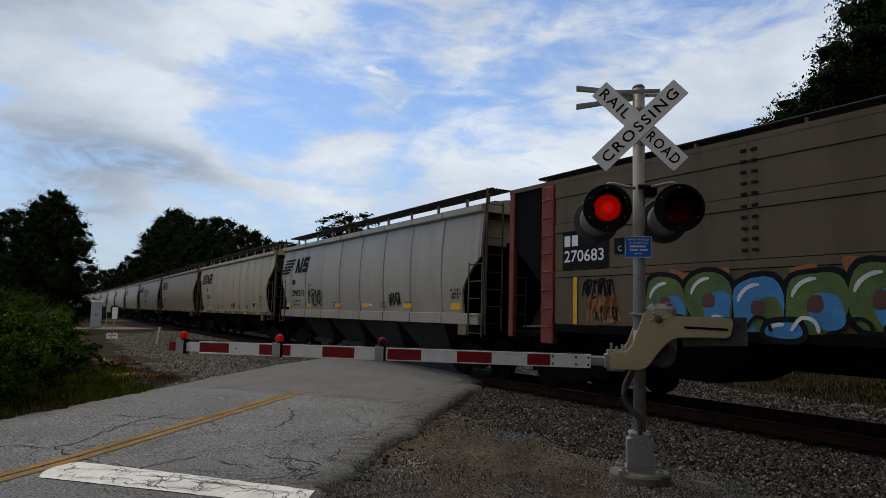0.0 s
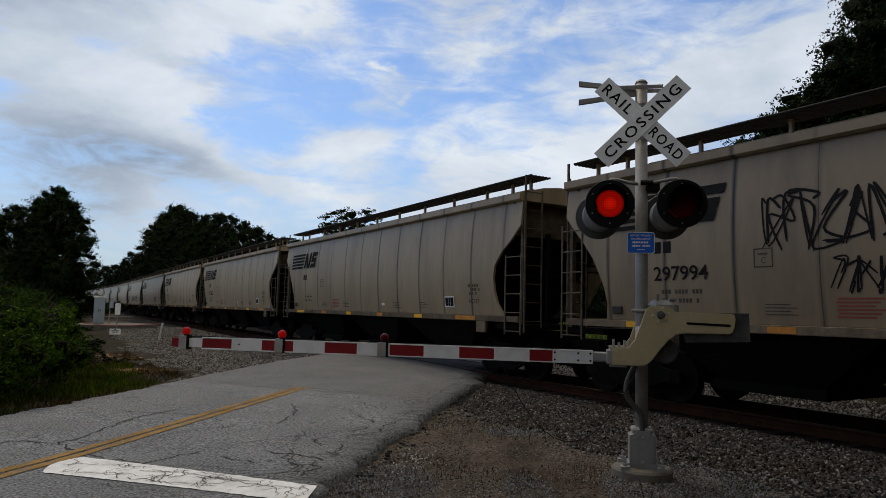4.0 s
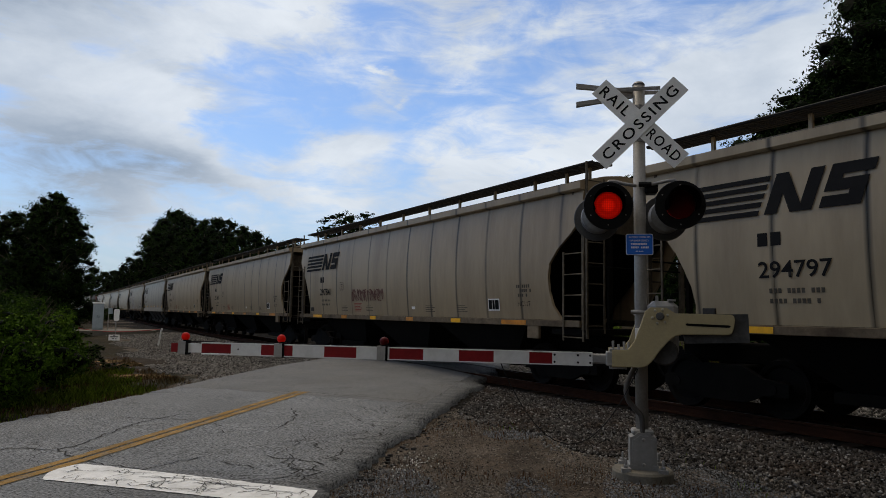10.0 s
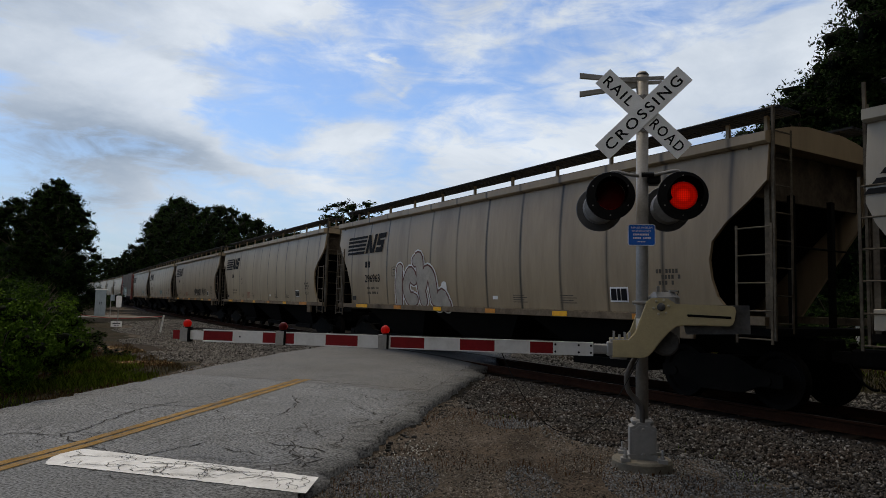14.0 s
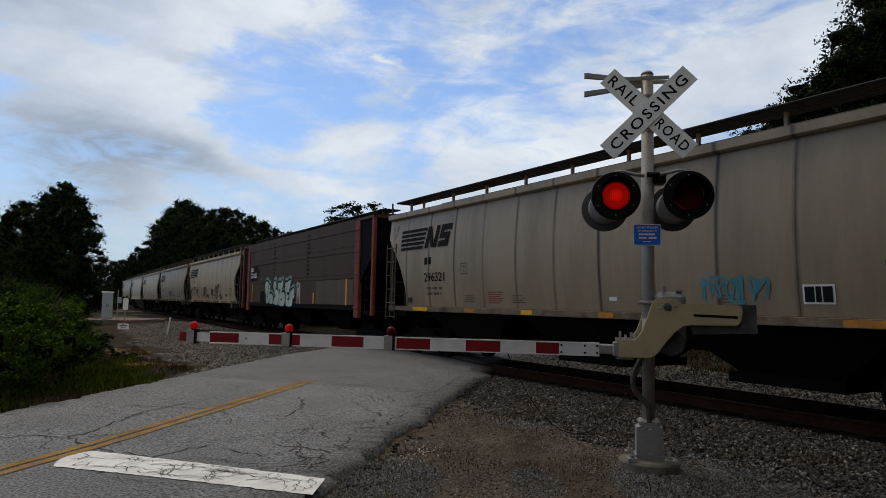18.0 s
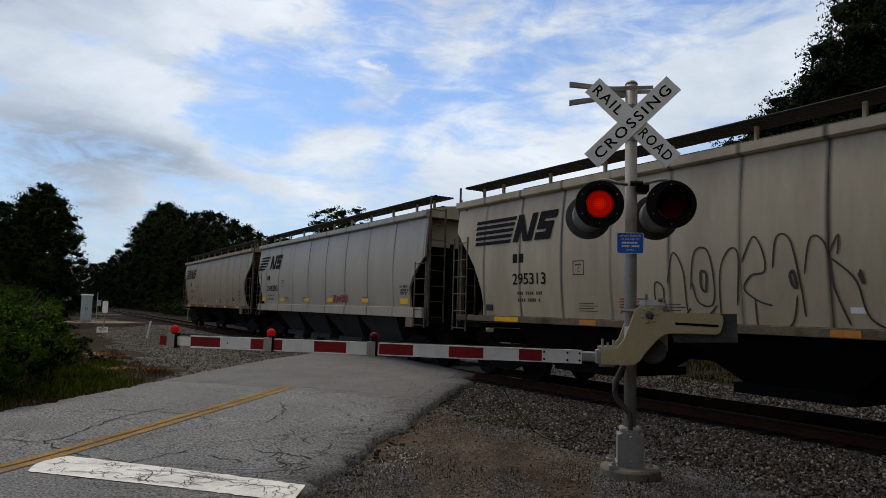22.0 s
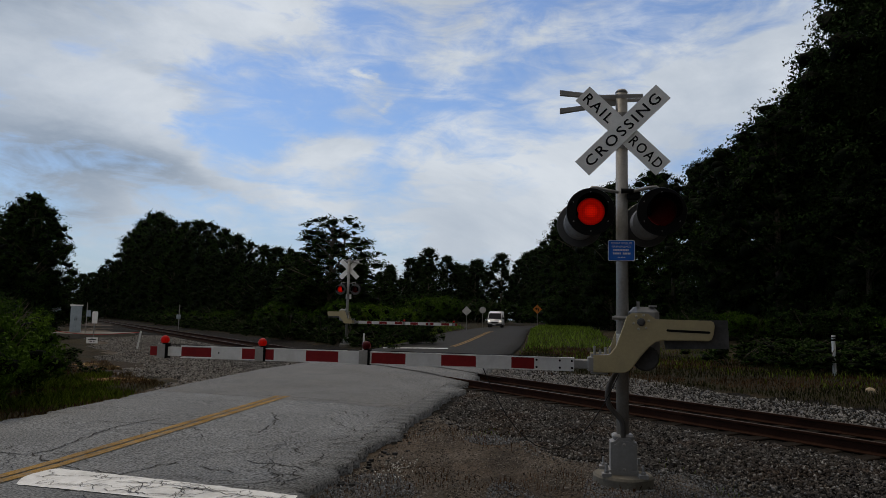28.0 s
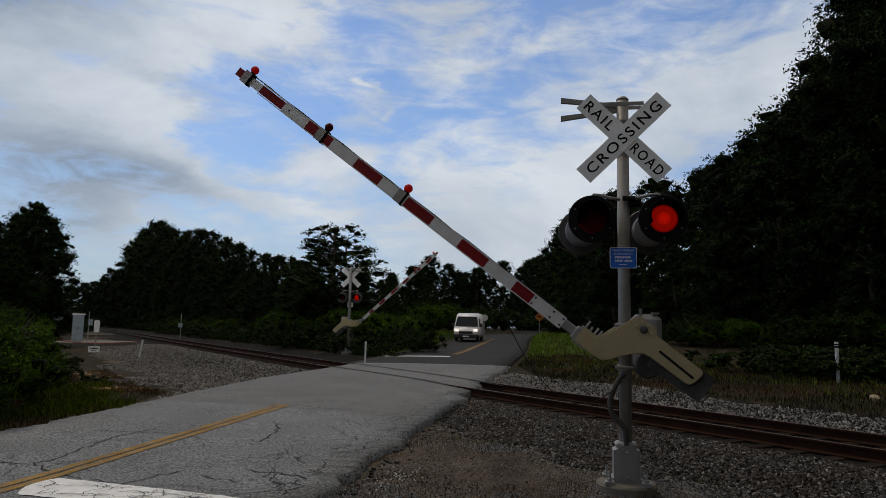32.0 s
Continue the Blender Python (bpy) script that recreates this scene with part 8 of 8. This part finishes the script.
def plant_grass():
    rng = np.random.default_rng(77)
    g = field(rng, 60000, -15, -5, 6, 22, lambda p, d, r: (r < -3.3) & (r > -9) & (d > 8.5 + 0.5 * np.sin(p[:, 1] * 1.7)))
    g = g[patchy(g, 0.45, -0.25)]
    scatter_blades("grass", g, GRASS, 0.06, 0.24, 0.005, 1, "green verge grass at the road's edge")
    g = field(rng, 70000, -18, -5, 6, 32, lambda p, d, r: (r < -3.0) & (r > -13) & (d > 7.4))
    scatter_blades("dry_grass", g[patchy(g, 0.9, 0.05, 5)], GRASS_DRY, 0.04, 0.16, 0.005, 2, "dry straw-coloured verge grass")
    scatter_blades("weeds", g[patchy(g, 0.7, 0.0, 41)], WEED_RED, 0.03, 0.13, 0.006, 22, "brown dead weeds on the bare soil")
    g = field(rng, 42000, -20, 24, 14, 66, lambda p, d, r: (d < -5.6) & (d > -16) & (np.abs(r) > 3.5))
    scatter_blades("weeds", g[patchy(g, 0.35, 0.0, 2)], WEED_RED, 0.04, 0.16, 0.008, 3, "rusty brown weeds on the bank")
    scatter_blades("grass", g[patchy(g, 0.35, -0.1, 8)], GRASS, 0.06, 0.22, 0.011, 4, "green grass on the far bank")
    g = field(rng, 90000, 3, 24, 10, 36, lambda p, d, r: (d < -3.2 + 0.3 * np.sin(p[:, 1] * 1.9)) & (d > -13) & (r > 3.6))
    scatter_blades("weeds", g[patchy(g, 0.42, 0.06, 12)], leaf_mat("bank_weed", (0.075, 0.041, 0.02), 0.4, 0.8), 0.03, 0.13, 0.006, 13, "rusty brown weeds on the bank")
    scatter_blades("grass", g[~patchy(g, 0.42, 0.0, 12)], leaf_mat("bank_grass", (0.03, 0.032, 0.011), 0.4, 0.8), 0.03, 0.15, 0.007, 14, "dark green grass on the bank")
    g = field(rng, 30000, -8, 16, 34, 69, lambda p, d, r: (np.abs(r) > 3.4) & (np.abs(r) < 8) & (d < -5))
    scatter_blades("grass", g, leaf_mat("verge_grass", (0.16, 0.25, 0.035), 0.3, 0.5), 0.1, 0.35, 0.016, 5, "bright green mown verge beyond the crossing")
    g = field(rng, 6000, -3, 8, 3, 14, lambda p, d, r: (r > 3.6) & (d > 3.4))
    w = field(rng, 16000, -3, 9, 3, 15, lambda p, d, r: (r > 3.3) & (d > 3.6))
    scatter_blades("dead_weeds", w[patchy(w, 0.7, 0.12, 31)], WEED_RED, 0.02, 0.08, 0.004, 16, "dead brown weeds lying on the gravel")
    scatter_blades("sparse_grass", g[patchy(g, 0.8, 0.32, 9)], GRASS, 0.03, 0.09, 0.004, 6, "sparse low weeds in the gravel")


def stones(name, pts, smin, smax, material, seed, label, small=False):
    """Angular crushed stones joined in one mesh."""
    rng = np.random.default_rng(seed)
    bm = new_bm()
    bmesh.ops.create_icosphere(bm, subdivisions=1, radius=1.0)
    v0 = np.array([v.co for v in bm.verts])
    f0 = np.array([[v.index for v in f.verts] for f in bm.faces])
    bm.free()
    if small:
        v0 = np.array([(1, 0, 0), (-1, 0, 0), (0, 1, 0), (0, -1, 0), (0, 0, 1), (0, 0, -1)], float)
        f0 = np.array([(0, 2, 4), (2, 1, 4), (1, 3, 4), (3, 0, 4), (2, 0, 5), (1, 2, 5), (3, 1, 5), (0, 3, 5)])
    n = len(pts)
    # ragged lumps: random stretch and turn
    s = (smin + (smax - smin) * rng.random((n, 1, 1)) ** 2.2) * rng.uniform(0.6, 1.15, (n, 1, 3))
    q = rng.normal(size=(n, 4))
    q /= np.linalg.norm(q, axis=1)[:, None]
    w, x, y, z = q.T
    R = np.stack([1 - 2 * (y * y + z * z), 2 * (x * y - z * w), 2 * (x * z + y * w), 2 * (x * y + z * w), 1 - 2 * (x * x + z * z), 2 * (y * z - x * w), 2 * (x * z - y * w), 2 * (y * z + x * w), 1 - 2 * (x * x + y * y)], 1).reshape(n, 3, 3)
    v = v0[None] * s * rng.uniform(0.55, 1.35, (n, len(v0), 1))
    v = np.einsum("nij,nkj->nki", R, v) + pts[:, None, :]
    f = (f0[None] + (np.arange(n) * len(v0))[:, None, None]).reshape(-1)
    m = len(f) // 3
    me = bpy.data.meshes.new(name)
    me.vertices.add(n * len(v0))
    me.vertices.foreach_set("co", v.ravel())
    me.loops.add(3 * m)
    me.loops.foreach_set("vertex_index", f)
    me.polygons.add(m)
    me.polygons.foreach_set("loop_start", np.arange(m) * 3)
    me.polygons.foreach_set("loop_total", np.full(m, 3))
    me.update(calc_edges=True)
    me.materials.append(material)
    return tagged(new(name, me), label, "gravel", kind="stuff")


def lay_stones():
    rng = np.random.default_rng(5)
    clear = lambda r: np.abs(r) > 3.25
    toe = lambda p: 4.05 + 0.35 * np.sin(p[:, 0] * 1.3) + 0.2 * np.sin(p[:, 1] * 2.9)
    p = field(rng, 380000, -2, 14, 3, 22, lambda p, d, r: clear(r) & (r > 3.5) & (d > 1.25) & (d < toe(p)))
    stones("ballast", p + (0, 0, 0.012), 0.014, 0.042, STONE_SHADED, 1, "coarse grey crushed stone beside the near rail", True)
    # big single stones lie proud of the rest
    p = field(rng, 42000, -2, 14, 3, 22, lambda p, d, r: clear(r) & (r > 3.5) & (d > 1.3) & (d < toe(p) + 0.25))
    stones("ballast", p + (0, 0, 0.02), 0.013, 0.034, STONE_PALE, 11, "paler stones strewn over the ballast shoulder", True)
    p = field(rng, 330000, -2, 10, 3, 17, lambda p, d, r: (r > 3.3) & (d > toe(p) - 0.5))
    thin = patchy(p, 0.75, -0.12, 4) | (rng.random(len(p)) < 0.35)
    stones("gravel", p[thin], 0.005, 0.02, GRIT, 2, "brown gritty gravel trodden into the soil", True)
    p = p[(np.hypot(p[:, 0] - 2.5, (p[:, 1] - 7.0) * 0.8) < 1.5 + 0.5 * np.sin(p[:, 0] * 3.1)) | patchy(p, 0.5, 0.28, 17)]
    stones("gravel", p + (0, 0, 0.006), 0.006, 0.017, GRIT_BLUE, 12, "fine blue-grey gravel round the signal's foundation", True)
    edge = lambda p: -2.75 - 0.75 * np.clip((p[:, 1] - 11) / 6, 0, 1) + 0.15 * np.sin(p[:, 0] * 2.1)
    p = field(rng, 190000, 0, 26, 2, 28, lambda p, d, r: clear(r) & (r > 0) & (d < -1.25) & (d > edge(p)))
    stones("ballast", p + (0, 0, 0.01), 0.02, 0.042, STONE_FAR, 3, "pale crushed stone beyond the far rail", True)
    p = field(rng, 130000, -26, -2, 11, 50, lambda p, d, r: (np.abs(r) > 2.95) & (r < 0) & (d > 1.3) & (d < 7.3 + 0.6 * np.sin(p[:, 1] * 0.9) - 0.05 * np.maximum(0, p[:, 1] - 25)))
    stones("ballast", p + (0, 0, 0.012), 0.022, 0.055, STONE_LEFT, 4, "grey crushed stone shoulder of the line", True)
    p = field(rng, 9000, -3, 12, 4, 26, lambda p, d, r: clear(r) & (np.abs(d) < 1.2))
    stones("ballast", p + (0, 0, -0.02), 0.02, 0.04, GRIT, 5, "dark crushed stone between the rails", True)
    p = field(rng, 16000, -9, -4, 5, 22, lambda p, d, r: (r < -2.8) & (r > -4.2))
    stones("gravel", p, 0.006, 0.022, GRIT, 6, "loose gravel along the road's edge", True)


def broken_edge():
    """Lumps of asphalt broken off along the road's edge."""
    r = random.Random(31)
    bm = new_bm()
    for k in range(150):
        y = r.uniform(6.3, 15.5)
        u = HALF + 0.2 + abs(r.gauss(0, 0.17))
        x, w = road_x(y) + u, r.uniform(0.012, 0.045)
        z = float(LAND.at(np.array([[x, y]]))[0]) - 0.01
        n = r.choice((4, 5, 6))
        ring = [(x + w * r.uniform(0.6, 1.2) * math.cos(a * math.tau / n), y + w * r.uniform(0.6, 1.2) * math.sin(a * math.tau / n)) for a in range(n)]
        prism(bm, ring, z, z + w * r.uniform(0.5, 1.1), "z")
    tagged(part("asphalt_crumbs", bm, mat("broken_asphalt", (0.05, 0.049, 0.048), 0.95, var=0.3, scale=6, fine=40, island=0.6, spec=0.08)), "broken asphalt lumps along the road's ragged edge", "rubble", kind="stuff")


def pale_chips():
    rng = np.random.default_rng(9)
    p = np.stack([rng.normal(-0.52, 0.16, 95), rng.normal(8.35, 0.42, 95)], 1)
    p = np.concatenate([p, (LAND.at(p) + 0.02)[:, None]], 1)
    stones("gravel", p, 0.006, 0.016, mat("pale_chip", (0.5, 0.5, 0.48), 0.8, island=0.3), 7, "pale stone chips spilled by the asphalt edge")


plant_grass()
lay_stones()
broken_edge()
pale_chips()

# what moves
def gone(t):
    return 17.89 * t + 0.0635 * t * t / 2


def motions():
    edge = -3.55
    for i, c in enumerate(cars):
        p = PITCH[KINDS[i]]
        mid = edge - p / 2 - 0.75 if i == 0 else edge + p / 2 - 0.75
        if i:
            edge += p
        rows = []
        for t in range(33):
            s = mid - gone(t)
            a, b = on_line(s - 6.9), on_line(s + 6.9)
            x, y = (a[0] + b[0]) / 2, (a[1] + b[1]) / 2
            h = math.atan2(a[1] - b[1], a[0] - b[0])
            rows.append((t, pose(x, y, 0, rz=math.degrees(h))))
        walk(c, rows)
    # gates: at rest, then rising
    walk(near_gate, [(t, pose(PIVOT[0], 0, PIVOT[1], ry=a)) for t, a in NEAR_RISE])
    walk(far_gate, [(t, pose(PIVOT[0], 0, PIVOT[1], ry=a)) for t, a in FAR_RISE])
    rises = sorted({t for t, _ in NEAR_RISE} | {29.25, 29.75, 30.25, 30.75, 31.25, 31.75})
    rows = [[] for _ in cable_links]
    for t in rises:
        a = radians(float(np.interp(t, [r[0] for r in NEAR_RISE], [r[1] for r in NEAR_RISE])))
        x, z = -1.77, -0.56
        hook = (PIVOT[0] + x * math.cos(a) + z * math.sin(a), PIVOT[1] + z * math.cos(a) - x * math.sin(a))
        xs, zs = hang(hook, CABLE_END, CABLE_LENGTH, CABLE_LINKS)
        for k, row in enumerate(rows):
            row.append((t, pose((xs[k] + xs[k + 1]) / 2, -0.2, (zs[k] + zs[k + 1]) / 2, ry=-math.degrees(math.atan2(zs[k + 1] - zs[k], xs[k + 1] - xs[k])))))
    for ob, row in zip(cable_links, rows):
        walk(ob, row)
    # lamps: the pairs flash in turn
    flips = flash_times()
    for lens, lead in ((near_lens, "a"), (far_lens, "b")):
        for key, ob in lens.items():
            if key == "gate_0":
                continue
            first = key in ("front_" + lead, "back_" + lead, "gate_1")
            lit = 180 if key.startswith("back") else 0
            turn_lamp(ob, flips, lit if first else lit + 180)
    walk(van, [(t, pose(*van_place(t))) for t in (0, 20, 24, 26, 28, 29, 30, 31, 32)])


PERIOD = 1.194
NEAR_RISE = [(0, 0.0), (28.0, 0.0), (28.6, 0.0), (29.0, 1.4), (29.5, 7.9), (30.0, 14.9), (30.5, 20.7), (31.0, 26.2), (31.5, 31.85), (32.0, 37.4)]
FAR_RISE = [(0, 0.0), (28.0, 0.0), (28.8, 0.0), (29.2, 5.8), (30.0, 18.0), (30.8, 26.5), (31.2, 31.0), (32.0, 42.0)]


def flash_times():
    """Moments at which the flashing pair changes over; the first lamp is lit from the start."""
    out, k = [], 0
    while True:
        a = 0.54 + PERIOD * k
        if a > 31.8:
            break
        out += [a, a + 0.55]
        k += 1
    return [t for t in out if t < 31.8]


def turn_lamp(ob, flips, start):
    at = ob.location.copy()
    rows, a = [(0.0, start)], start
    for t in flips:
        rows += [(t, a), (t + 0.034, a + 60), (t + 0.067, a + 120), (t + 0.1, a + 180)]
        a += 180
    rows.append((32.0, a))
    walk(ob, [(t, pose(*at, rz=b % 360)) for t, b in rows])


def van_place(t):
    y = 53.0 + (32.0 - t) * 9.1
    h = math.atan2(road_x(y + 1) - road_x(y - 1), 2.0)
    return road_x(y) - 1.45, y, road_z(y) + 0.03, 0, 0, -math.degrees(h)


motions()
